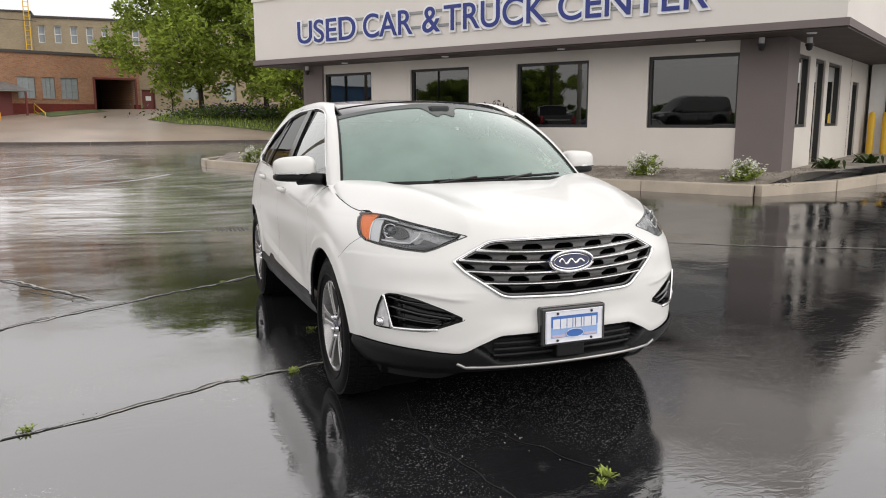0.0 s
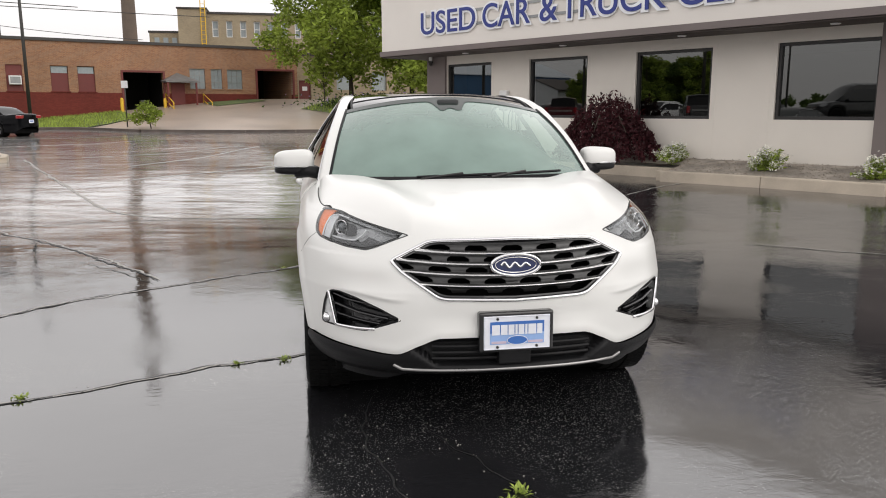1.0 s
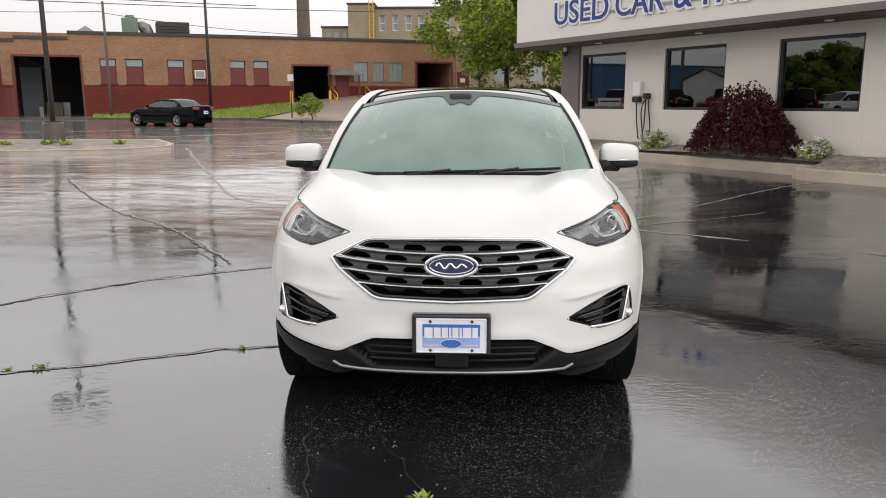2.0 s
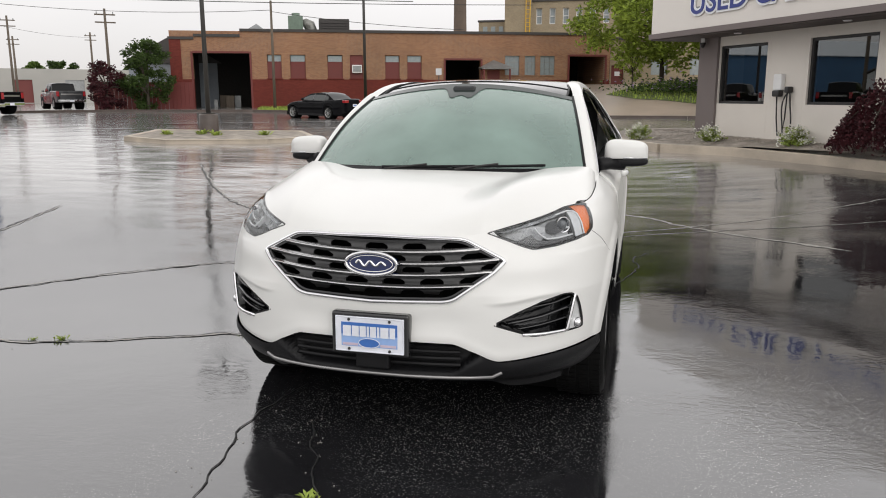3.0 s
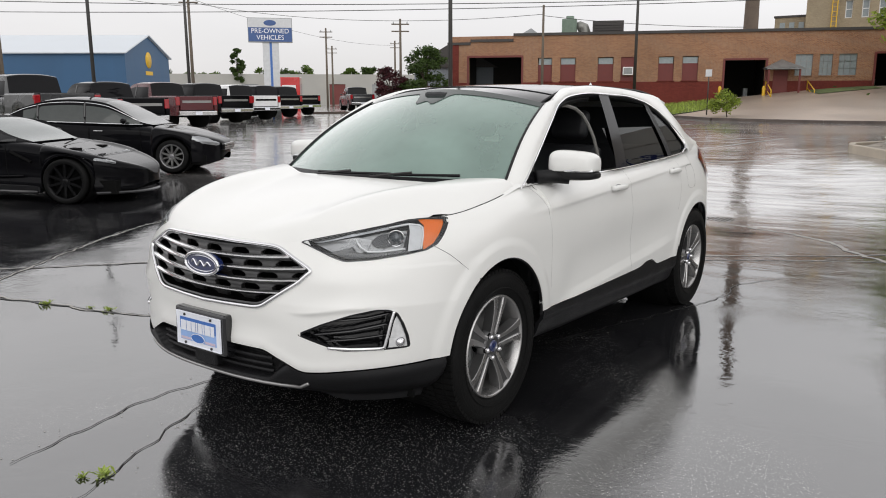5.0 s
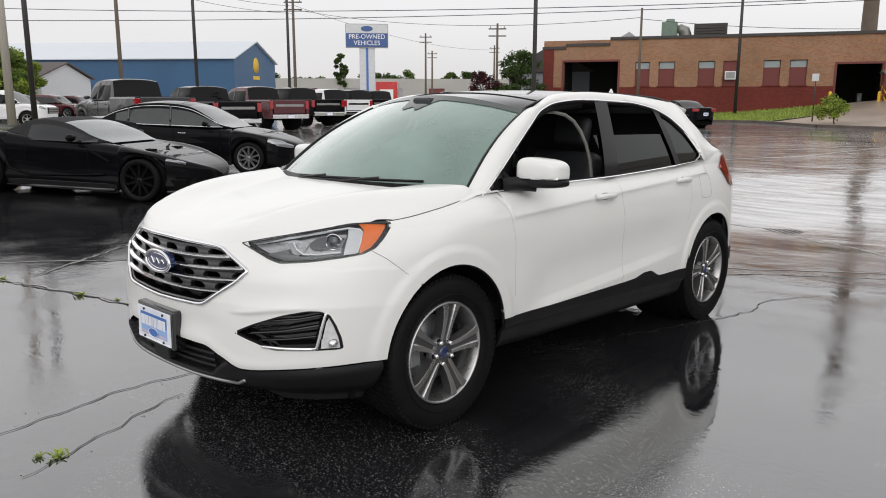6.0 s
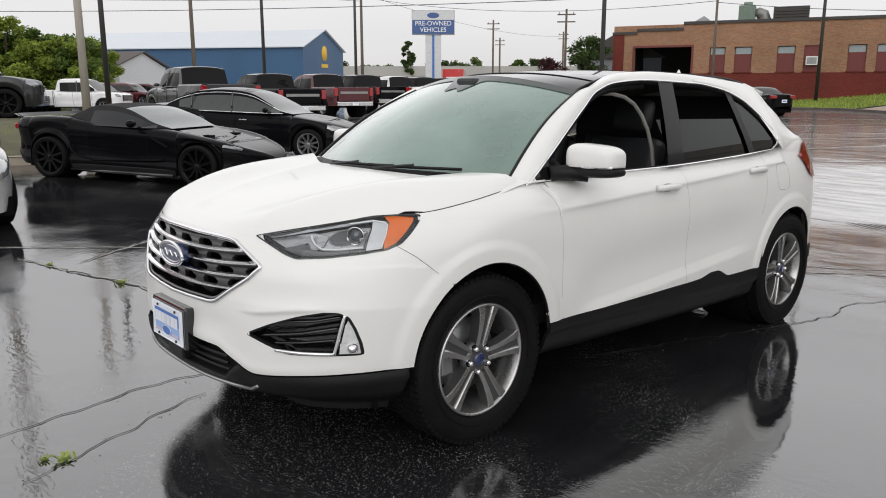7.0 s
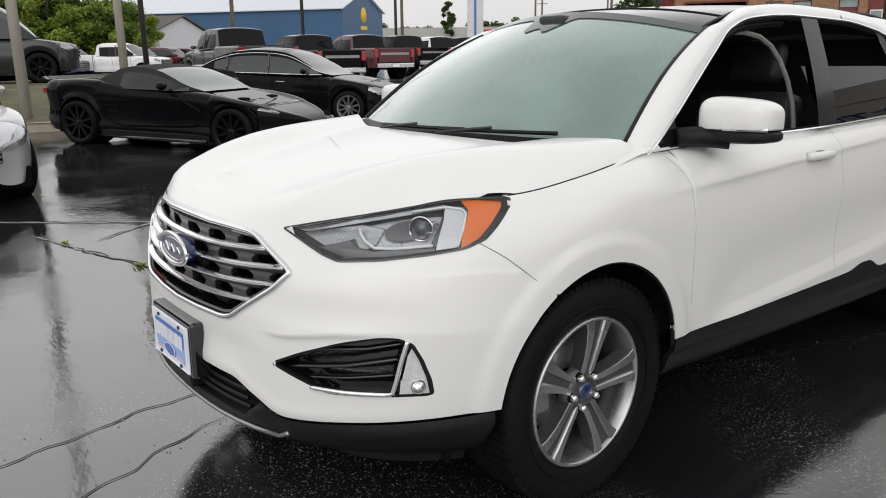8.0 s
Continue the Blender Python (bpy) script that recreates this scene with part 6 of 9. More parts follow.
def wall_with_openings(name, x0, x1, y, thick, z0, z1, holes, material, parent, label="", m=None):
    bm = bmesh.new()
    xs_ = sorted({x0, x1, *[h for hole in holes for h in hole[:2]]})
    zs_ = sorted({z0, z1, *[h for hole in holes for h in hole[2:]]})
    for a, b in zip(xs_, xs_[1:]):
        for c, d in zip(zs_, zs_[1:]):
            mx, mz = (a + b) / 2, (c + d) / 2
            if not any(h[0] < mx < h[1] and h[2] < mz < h[3] for h in holes):
                add_box(bm, a, b, y, y + thick, c, d)
    bmesh.ops.remove_doubles(bm, verts=bm.verts[:], dist=0.0005)
    bm.verts.index_update()
    seen, dead = {}, set()
    for f in bm.faces:
        key = tuple(sorted(v.index for v in f.verts))
        if key in seen:
            dead |= {f, seen[key]}
        seen[key] = f
    bmesh.ops.delete(bm, geom=list(dead), context="FACES_ONLY")
    if m is not None:
        bm.transform(m)
    return part(name, bm, material, parent, label)


M_ROOM = mat("showroom_inside", (0.10, 0.10, 0.10), 0.8)
wall_with_openings("front_wall", X_L + 0.74, X_R - 0.86, Y0, 0.25, Z_BASE, Z_SOFFIT + 0.05, [(a, b, Z_SILL, Z_HEAD) for a, b in WIN], M_STUCCO, showroom, "pale grey stucco wall")
box("corner_pier", X_R - 0.86, X_R, Y0 - 0.07, Y0 + 0.75, Z_BASE, Z_SOFFIT + 0.04, M_DARKSTUCCO, showroom, "dark brown-grey corner pier")
box("corner_pier", X_L, X_L + 0.74, Y0 - 0.07, Y0 + 0.75, Z_BASE, Z_SOFFIT + 0.04, M_DARKSTUCCO, showroom, "dark brown-grey corner pier")
# shallow panel joints in the stucco
for a, b in WIN:
    for x in (a - 0.1, b + 0.1):
        box("wall_joint", x - 0.008, x + 0.008, Y0 - 0.003, Y0 + 0.01, Z_BASE + 0.05, Z_SOFFIT, M_STUCCO, showroom)


def window_unit(x0, x1, z0, z1, y, parent, m=None, mull=()):
    """Black frame of four bars and a pane."""
    w = new("window")
    w.empty_display_size = 0.1
    w.parent = parent
    if m is not None:
        w.matrix_basis = m
    t = 0.06
    for nm, a, b, c, d in (("frame_bar", x0, x1, z0, z0 + t), ("frame_bar", x0, x1, z1 - t, z1), ("frame_bar", x0, x0 + t, z0 + t, z1 - t), ("frame_bar", x1 - t, x1, z0 + t, z1 - t)):
        box(nm, a, b, y - 0.01, y + 0.09, c, d, M_BLACKFRAME, w)
    for x in mull:
        box("frame_bar", x - 0.025, x + 0.025, y + 0.01, y + 0.07, z0 + t, z1 - t, M_BLACKFRAME, w)
    mesh("pane", [(x0 + t, y + 0.04, z0 + t), (x1 - t, y + 0.04, z0 + t), (x1 - t, y + 0.04, z1 - t), (x0 + t, y + 0.04, z1 - t)], [(0, 1, 2, 3)], M_SHOWGLASS, w)
    return w


M_SHOWGLASS = glass("showroom_glass", (0.30, 0.32, 0.33), 0.0, gain=3.0)
for a, b in WIN:
    window_unit(a, b, Z_SILL, Z_HEAD, Y0 + 0.06, showroom)
# side wall beyond the corner
SIDE = Matrix.Translation((X_R - 0.06, Y0 + 0.75, 0)) @ Matrix.Rotation(radians(90), 4, "Z")
holes = [(0.05, 1.25, Z_SILL, Z_HEAD), (1.75, 2.75, Z_BASE + 0.25, Z_HEAD), (3.1, 4.6, Z_SILL, Z_HEAD), (6.2, 7.1, Z_BASE + 0.25, 2.4)]
wall_with_openings("side_wall", 0, 9.5, 0, 0.25, Z_BASE, Z_SOFFIT + 0.05, holes, M_STUCCO, showroom, "pale grey side wall", SIDE)
for a, b, c, d in holes:
    window_unit(a, b, c, d, 0.05, showroom, SIDE)
# roof
F0 = 10.45
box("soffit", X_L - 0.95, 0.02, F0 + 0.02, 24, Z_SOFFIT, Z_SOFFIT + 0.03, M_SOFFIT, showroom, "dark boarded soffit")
box("fascia_trim", X_L - 0.98, 0.05, F0 - 0.03, 24.05, Z_SOFFIT + 0.031, Z_SOFFIT + 0.16, M_DARKSTUCCO, showroom, "dark band along the roof edge")
box("fascia", X_L - 0.93, 0.0, F0 + 0.02, 24, Z_SOFFIT + 0.162, 4.62, M_FASCIA, showroom, "tall pale stucco fascia")
box("fascia_cap", X_L - 0.96, 0.03, F0 - 0.02, 24.04, 4.622, 4.72, M_FASCIA, showroom, "pale parapet cap")
box("parapet", X_L - 0.9, -0.05, F0 + 0.08, 23.9, 4.722, 5.3, M_FASCIA, showroom)
for x in (-2.5, -5.4, -8.4, -11.6, -0.6):
    lathe("soffit_lamp", [(0.0, 0.0), (0.07, 0.0), (0.085, 0.012), (0.085, 0.03)], M_WHITE, showroom, "round soffit lamp", 20, Matrix.Translation((x, F0 + 0.45, Z_SOFFIT - 0.02)) @ Matrix.Rotation(radians(-90), 4, "Y"))
# closed room behind the panes
bm = bmesh.new()
for q in ((-13.5, -1.1, 18.0, 18.1, Z_BASE, Z_SOFFIT), (-13.5, -13.4, Y0 + 0.3, 18, Z_BASE, Z_SOFFIT), (-13.5, -1.4, Y0 + 0.26, 18, 0.3, 0.45)):
    add_box(bm, *q)
part("inner_room", bm, M_ROOM, showroom, "dim room behind the panes")
for x, w, h in ((-2.6, 0.9, 0.95), (-6.0, 1.1, 1.0), (-9.0, 0.8, 0.9), (-12.0, 0.9, 1.0)):
    box("desk", x - w / 2, x + w / 2, 13.2, 13.9, 0.45, 0.45 + h, M_TIMBER, showroom, bevel=0.02)
# annex beyond
annex = thing("service_annex", "tall white rendered annex behind the showroom", "building", SHOW)
box("wall", -1.0, 5.5, 20.5, 34, 0.1, 5.2, M_WHITE, annex)
box("dark_column", 1.9, 2.2, 20.2, 20.49, 0.1, 5.0, M_DARKSTUCCO, annex)
# the door's near-black colour stands in for an unlit inside
box("door", -0.6, 0.5, 20.46, 20.498, 0.3, 2.5, M_DARK, annex)

# the sign: blue letters with white edges on a thin rail
M_SIGNBLUE = mat("sign_blue", (0.018, 0.035, 0.22), 0.3, vary=0.05)
M_SIGNWHITE = mat("sign_white_edge", (0.85, 0.86, 0.88), 0.35, vary=0.03)
sign = thing("sign_lettering", "raised blue channel letters with white edges on the fascia", "sign", SHOW)
SIGN_X, SIGN_Z, SIGN_H = -12.78, 3.43, 0.55
WORDS = [("USED", 0.0, 2.03), ("CAR", 2.29, 1.52), ("&", 4.10, 0.50), ("TRUCK", 4.71, 2.59), ("CENTER", 7.56, 2.99)]
for text, x, width in WORDS:
    for nm, material, depth, offset, back in (("letter_edge", M_SIGNWHITE, 0.012, 0.05, 0.035), ("letters", M_SIGNBLUE, 0.010, 0.004, 0.055)):
        ob = lettering(nm, text, SIGN_H / 0.73, material, Matrix.Identity(4), sign, depth, offset=offset)
        me = ob.data
        x0, x1 = min(v.co.x for v in me.vertices), max(v.co.x for v in me.vertices)
        z0, z1 = min(v.co.y for v in me.vertices), max(v.co.y for v in me.vertices)
        k = width / (x1 - x0)
        h = (SIGN_H + (0.10 if nm == "letter_edge" else 0.008)) / (z1 - z0)
        w_ = (width + (0.10 if nm == "letter_edge" else 0)) / (x1 - x0)
        ob.matrix_basis = Matrix.Translation((SIGN_X + x + width / 2, F0 + 0.02 - back, SIGN_Z + SIGN_H / 2)) @ Matrix.Rotation(radians(90), 4, "X") @ Matrix.Diagonal((w_, h, 1, 1)) @ Matrix.Translation((-(x0 + x1) / 2, -(z0 + z1) / 2, 0))
for z in (SIGN_Z + 0.14, SIGN_Z + 0.46):
    box("sign_rail", SIGN_X + 0.05, SIGN_X + 10.5, F0 - 0.004, F0 + 0.018, z - 0.03, z + 0.03, M_STEEL, sign, "grey mounting rail")

# wall charger
charger = thing("wall_charger", "white wall-mounted vehicle charger with coiled black cable", "charger", SHOW)
CX = -10.62
box("case", CX - 0.13, CX + 0.13, Y0 - 0.13, Y0 - 0.002, 1.62, 1.98, M_WHITE, charger, "white charger case", 0.03)
box("holster", CX - 0.1, CX + 0.12, Y0 - 0.17, Y0 - 0.02, 1.48, 1.62, M_BLACKFRAME, charger, "black lower housing", 0.03)
box("plug", CX + 0.27, CX + 0.40, Y0 - 0.16, Y0 - 0.004, 1.56, 1.70, M_BLACKFRAME, charger, "black plug holder", 0.03)
tube("cable", [(CX + 0.33 + 0.14 * math.sin(a * 1.0) + 0.03 * math.cos(3 * a), Y0 - 0.09, 1.05 + 0.52 * math.cos(a)) for a in [k * 0.2 for k in range(0, 64)]], 0.016, M_BLACKFRAME, charger, "looped black cable", 8)
tube("cable", [(CX, Y0 - 0.1, 1.5), (CX + 0.04, Y0 - 0.1, 1.0), (CX + 0.1, Y0 - 0.09, 0.62), (CX + 0.24, Y0 - 0.09, 0.6), (CX + 0.3, Y0 - 0.1, 1.0), (CX + 0.32, Y0 - 0.1, 1.56)], 0.016, M_BLACKFRAME, charger, sides=8)
# cameras under the roof edge
for x, y in ((X_R - 0.45, Y0 - 0.2), (X_L + 0.3, Y0 - 0.2), (X_R + 0.25, Y0 + 0.3)):
    c = thing("security_camera", "small dark dome camera under the soffit", "camera", SHOW @ Matrix.Translation((x, y, Z_SOFFIT - 0.16)))
    lathe("dome", [(0.0, -0.08), (0.045, -0.06), (0.06, 0.0), (0.075, 0.01), (0.075, 0.05)], M_BLACKFRAME, c, sides=20, m=Matrix.Rotation(radians(-90), 4, "Y"))
    lathe("mount", [(0.05, 0.05), (0.05, 0.159)], M_WHITE, c, sides=14, m=Matrix.Rotation(radians(-90), 4, "Y"))
# yellow bollards beside the annex
for p in (Vector((16.6, 11.37, 0)), Vector((16.82, 11.12, 0))):
    b = thing("bollard", "yellow painted steel bollard", "bollard", Matrix.Translation((p.x, p.y, bed_z(p.x, p.y) - 0.02)), "bollards")
    lathe("post", [(0.0, 1.16), (0.05, 1.14), (0.085, 1.09), (0.085, 0.0)], M_YELLOW, b, sides=20, m=Matrix.Rotation(radians(-90), 4, "Y"))

# ---------------- brick hall and what stands round it ----------------
HALL = Matrix(((BE.x, BN.x, 0, BN.x * B_OFF), (BE.y, BN.y, 0, BN.y * B_OFF), (0, 0, 1, 0), (0, 0, 0, 1)))
hall = thing("brick_hall", "long low orange brick hall painted dark red below", "building", HALL)
M_SHUT = mat("red_shutter", (0.16, 0.035, 0.03), 0.6)
M_FROST = mat("dusty_pane", (0.30, 0.34, 0.35), 0.25)
M_RUST = mat("duct_steel", (0.25, 0.25, 0.23), 0.5, metal=0.5, vary=0.3)
M_GREENDUCT = mat("green_duct", (0.16, 0.22, 0.17), 0.5, vary=0.2)
# near-black stands in for the shade inside the loading bays
M_BAYSHADE = mat("shadowed_inside", (0.02, 0.018, 0.016), 0.9)
doors = [(-9.39, -5.22, 0.3, 4.68), (9.9, 12.75, 0.9, 4.27), (20.15, 23.2, 1.4, 4.63)]
wins = [(-3.93, -2.85), (-2.21, -1.04), (0.63, 1.8), (2.36, 3.37), (5.11, 6.24), (6.85, 7.99)]
vents = [(14.76, 15.94), (16.4, 17.28), (17.69, 18.9)]
whole = doors + [(a, b, 2.82, 4.6) for a, b in wins] + [(a, b, 3.12, 4.64) for a, b in vents]
ZB = 2.75
low = [(a, b, c, min(d, ZB)) for a, b, c, d in whole if c < ZB]
up = [(a, b, max(c, ZB), d) for a, b, c, d in whole]
wall_with_openings("lower_wall", -11.0, 23.6, -0.03, 0.4, -0.4, ZB, low, M_REDPAINT, hall, "dark red painted brick")
wall_with_openings("upper_wall", -11.0, 23.6, 0, 0.4, ZB + 0.001, 6.3, up, M_BUFFBRICK, hall, "orange brick with pale joints")
box("corner_pier", -11.03, -10.2, -0.06, 0.5, -0.4, 5.78, M_REDPAINT, hall, "red painted corner")
for a, b, z in ((-11.1, -9.25, 5.86), (-9.25, -5.87, 6.07), (-5.87, 23.7, 6.48)):
    box("coping", a, b, -0.12, 0.6, z - 0.2, z, M_COPING, hall, "dark metal coping")
box("upper_step", -5.8, 23.6, 0.02, 0.42, 6.301, 6.32, M_BUFFBRICK, hall)
box("back_wall", -11, 23.6, 16, 16.3, -0.4, 6.0, M_BUFFBRICK, hall)
box("end_wall", -11.0, -10.7, 0.51, 15.99, -0.4, 5.7, M_BUFFBRICK, hall)
box("end_wall", 23.3, 23.6, 0.41, 15.99, -0.4, 6.0, M_BUFFBRICK, hall)
box("roof_deck", -10.9, 23.5, 0.42, 16, 5.55, 5.65, M_COPING, hall)
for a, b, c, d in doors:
    box("bay_back", a - 0.5, b + 0.5, 7.0, 7.1, c - 0.4, 5.4, M_BAYSHADE, hall, "loading bay behind the open door, coloured near-black for its shade")
    box("bay_floor", a - 0.5, b + 0.5, 0.45, 6.99, c - 0.02, c, M_BAYSHADE, hall)
    box("bay_side", a - 0.6, a - 0.51, 0.45, 6.99, c - 0.4, 5.4, M_BAYSHADE, hall)
    box("bay_side", b + 0.51, b + 0.6, 0.45, 6.99, c - 0.4, 5.4, M_BAYSHADE, hall)
random.seed(12)
for a, b, c, d in doors:
    for nm, q in (("door_frame", (a - 0.14, a, c, d + 0.12)), ("door_frame", (b, b + 0.14, c, d + 0.12)), ("door_lintel", (a, b, d, d + 0.14))):
        box(nm, q[0], q[1], -0.07, 0.06, q[2], q[3], M_SHUT, hall)
    for k in range(4):
        x, w, h = random.uniform(a + 0.4, b - 0.6), random.uniform(0.3, 0.8), random.uniform(0.5, 1.6)
        box("stored_crate", x, x + w, 3.5 + k * 0.7, 4.0 + k * 0.7, c, c + h, M_STEEL if k % 2 else M_TIMBER, hall, bevel=0.02)
for i, (a, b) in enumerate(wins):
    w = new("window")
    w.parent = hall
    w.empty_display_size = 0.2
    if i == 3:
        box("shutter", a, b, 0.1, 0.16, 2.82, 4.6, M_SHUT, w, "red board over the window")
        box("air_conditioner", a + 0.15, b - 0.1, -0.25, 0.1, 3.25, 3.85, M_WHITE, w, "white window unit", 0.02)
        box("unit_grille", a + 0.22, b - 0.17, -0.262, -0.25, 3.33, 3.77, M_STEEL, w)
    else:
        box("shutter", a, b, 0.12, 0.18, 2.82, 4.05, M_SHUT, w, "red board over the lower window")
        box("pane", a + 0.05, b - 0.05, 0.14, 0.16, 4.08, 4.55, M_FROST, w, "small dusty upper pane")
        box("frame_bar", a, b, 0.1, 0.2, 4.05, 4.09, M_SHUT, w)
    box("sill", a - 0.08, b + 0.08, -0.09, 0.1, 2.752, 2.82, M_REDPAINT, w)
for a, b in vents:
    w = new("window")
    w.parent = hall
    w.empty_display_size = 0.2
    nx, nz = 3, 3
    for i in range(nx):
        for j in range(nz):
            x0, x1 = lerp(a, b, i / nx), lerp(a, b, (i + 1) / nx)
            z0, z1 = lerp(3.12, 4.64, j / nz), lerp(3.12, 4.64, (j + 1) / nz)
            box("pane", x0 + 0.02, x1 - 0.02, 0.14, 0.16, z0 + 0.02, z1 - 0.02, M_FROST, w)
    for k in range(nx + 1):
        x = lerp(a, b, k / nx)
        box("frame_bar", x - 0.02, x + 0.02, 0.11, 0.19, 3.12, 4.64, M_STEEL, w)
    for k in range(nz + 1):
        z = lerp(3.12, 4.64, k / nz)
        box("frame_bar", a, b, 0.105, 0.195, z - 0.02, z + 0.02, M_STEEL, w)
    box("sill", a - 0.06, b + 0.06, -0.06, 0.1, 3.06, 3.12, M_BUFFBRICK, w)
# lean-to over the steps
porch = thing("entry_porch", "small shed-roofed porch over a red side door", "porch", HALL)
prism("roof", [(12.6, -1.4), (15.0, -1.4), (15.0, -0.08), (12.6, -0.08)], 0, 0.08, M_STEEL, porch, "grey metal hip roof", Matrix.Translation((0, 0, 3.55)))
bm = bmesh.new()
rv = [bm.verts.new(p) for p in ((12.5, -1.5, 3.64), (15.1, -1.5, 3.64), (15.1, -0.06, 3.64), (12.5, -0.06, 3.64), (13.8, -0.06, 4.3))]
for q in ((0, 1, 4), (1, 2, 4), (3, 0, 4)):
    bm.faces.new([rv[k] for k in q])
part("hip", bm, M_STEEL, porch, "grey hipped porch roof")
for x in (12.75, 14.85):
    box("post", x - 0.06, x + 0.06, -1.35, -1.23, 1.6, 3.55, M_SHUT, porch)
box("door", 13.3, 14.3, -0.09, -0.04, 1.75, 3.5, M_SHUT, porch, "red door")
for k in range(4):
    box("step", 12.7, 15.0, -1.4 - 0.3 * k, -0.1, 1.0, 1.72 - 0.18 * k, M_CONCRETE, porch)
for x in (12.75, 15.6):
    zz = 1.72
    r = thing("handrail", "yellow pipe handrail at the steps", "handrail", HALL, "porch handrails")
    tube("rail", [(x, -0.4, 1.75), (x, -0.4, 2.75), (x, -2.6, 2.05), (x, -2.6, 1.1)], 0.04, M_YELLOW, r, sides=8)
    tube("rail", [(x, -0.4, 2.25), (x, -2.6, 1.6)], 0.035, M_YELLOW, r, sides=8)
for x in (9.5, 12.55):
    b = thing("bollard", "yellow painted steel bollard", "bollard", HALL @ Matrix.Translation((x, -1.0, 0)), "loading bay bollards")
    lathe("post", [(0.0, 2.4), (0.09, 2.35), (0.12, 2.25), (0.12, 0.8)], M_YELLOW, b, sides=14, m=Matrix.Rotation(radians(-90), 4, "Y"))
# roof plant
unit = thing("roof_fan", "green and grey roof duct with a curved hood", "roof unit", HALL)
box("base", -2.3, -1.15, 2.2, 3.6, 5.65, 7.7, M_GREENDUCT, unit, "faded green duct box", 0.05)
tube("duct", [(-1.15, 2.9, 7.0), (-0.85, 2.9, 7.15), (-0.60, 2.9, 7.05), (-0.48, 2.9, 6.7), (-0.48, 2.9, 5.6)], 0.42, M_RUST, unit, "curved grey duct", 16)
tube("vent_pipe", [(-1.7, 2.9, 7.0), (-1.7, 2.9, 7.95)], 0.32, M_GREENDUCT, unit, sides=16)
cool = thing("roof_cooler", "dark louvred roof cooler", "roof unit", HALL)
box("case", 0.1, 2.5, 2.2, 4.2, 5.66, 7.5, M_COPING, cool, "dark steel case", 0.04)
for k in range(6):
    box("louvre", 0.25, 2.35, 2.14, 2.19, 6.15 + 0.2 * k, 6.27 + 0.2 * k, M_COPING, cool)
hv_ = thing("roof_ventilator", "small hipped roof ventilator", "roof unit", HALL)
bm = bmesh.new()
pts_ = [bm.verts.new(p) for p in ((-5.6, 2.0, 6.5), (-4.0, 2.0, 6.5), (-4.0, 3.8, 6.5), (-5.6, 3.8, 6.5), (-4.8, 2.9, 7.1))]
for q in ((0, 1, 4), (1, 2, 4), (2, 3, 4), (3, 0, 4)):
    bm.faces.new([pts_[k] for k in q])
part("cap", bm, M_STEEL, hv_, "grey pyramid cap")
box("curb", -5.5, -4.1, 2.1, 3.7, 5.65, 6.5, M_COPING, hv_)
# lower buff wing beyond the tree
wing = thing("brick_wing", "buff brick wing with a red door", "building", HALL)
wall_with_openings("wall", 23.62, 46, 0.6, 0.4, 0.5, 6.0, [(24.0, 25.1, 2.3, 3.95), (27.5, 29, 3.2, 4.8), (31, 32.5, 3.2, 4.8)], M_YELLOWBRICK, wing, "buff brick wall")
box("door", 24.0, 25.1, 0.75, 0.8, 2.3, 3.95, M_SHUT, wing, "red side door")
box("door_notice", 24.35, 24.8, 0.735, 0.75, 3.1, 3.45, M_WHITE, wing)
for a in (27.5, 31):
    box("pane", a, a + 1.5, 0.8, 0.82, 3.2, 4.8, M_FROST, wing)
box("coping", 23.6, 46, 0.5, 1.1, 6.0, 6.2, M_COPING, wing)
# chimney and the old mill behind
stack = thing("chimney", "tall tapering brown brick chimney", "chimney", Matrix.Translation((-17.5, 75, 0)))
lathe("shaft", [(0.85, 0), (0.66, 8), (0.50, 20), (0.44, 26), (0.48, 26.1), (0.48, 26.6), (0.3, 26.6)], mat("chimney_brick", (0.15, 0.115, 0.09), 0.9, vary=0.25, scale=1.0, bump=0.5, bscale=12), stack, sides=24, m=Matrix.Rotation(radians(-90), 4, "Y"))
mill = thing("old_mill", "weathered buff brick mill with white sash windows", "building", Matrix.Translation((-11.4, 83.5, 0)) @ Matrix.Rotation(radians(2), 4, "Z"))
box("wing", -6.0, -2.9, 0.5, 12, 0, 9.6, M_YELLOWBRICK, mill, "lower buff wing")
box("tower", -2.9, 0.0, -0.6, 8, 0, 12.0, M_YELLOWBRICK, mill, "stair tower")
mw = [(0.5 + 1.45 * k, 1.15 + 1.45 * k, 9.2, 10.9) for k in range(16)]
wall_with_openings("main_wall", 0.001, 26, 0, 0.5, 0, 11.6, mw, M_YELLOWBRICK, mill, "buff brick wall")
box("parapet", -0.1, 26.2, -0.15, 0.7, 11.6, 11.8, M_COPING, mill)
box("parapet", -3.0, 0.1, -0.75, 8.2, 12.0, 12.15, M_COPING, mill)
box("parapet", -6.1, -2.9, 0.4, 12, 9.6, 9.8, M_COPING, mill)
for a, b, c, d in mw:
    w = new("window")
    w.parent = mill
    w.empty_display_size = 0.2
    box("pane", a, b, 0.3, 0.32, c, d, M_FROST, w)
    for q in ((a, a + 0.08, c, d), (b - 0.08, b, c, d), (a + 0.08, b - 0.08, (c + d) / 2 - 0.04, (c + d) / 2 + 0.04), (a + 0.08, b - 0.08, c, c + 0.09), (a + 0.08, b - 0.08, d - 0.09, d)):
        box("frame_bar", q[0], q[1], 0.22, 0.3, q[2], q[3], M_WHITE, w)
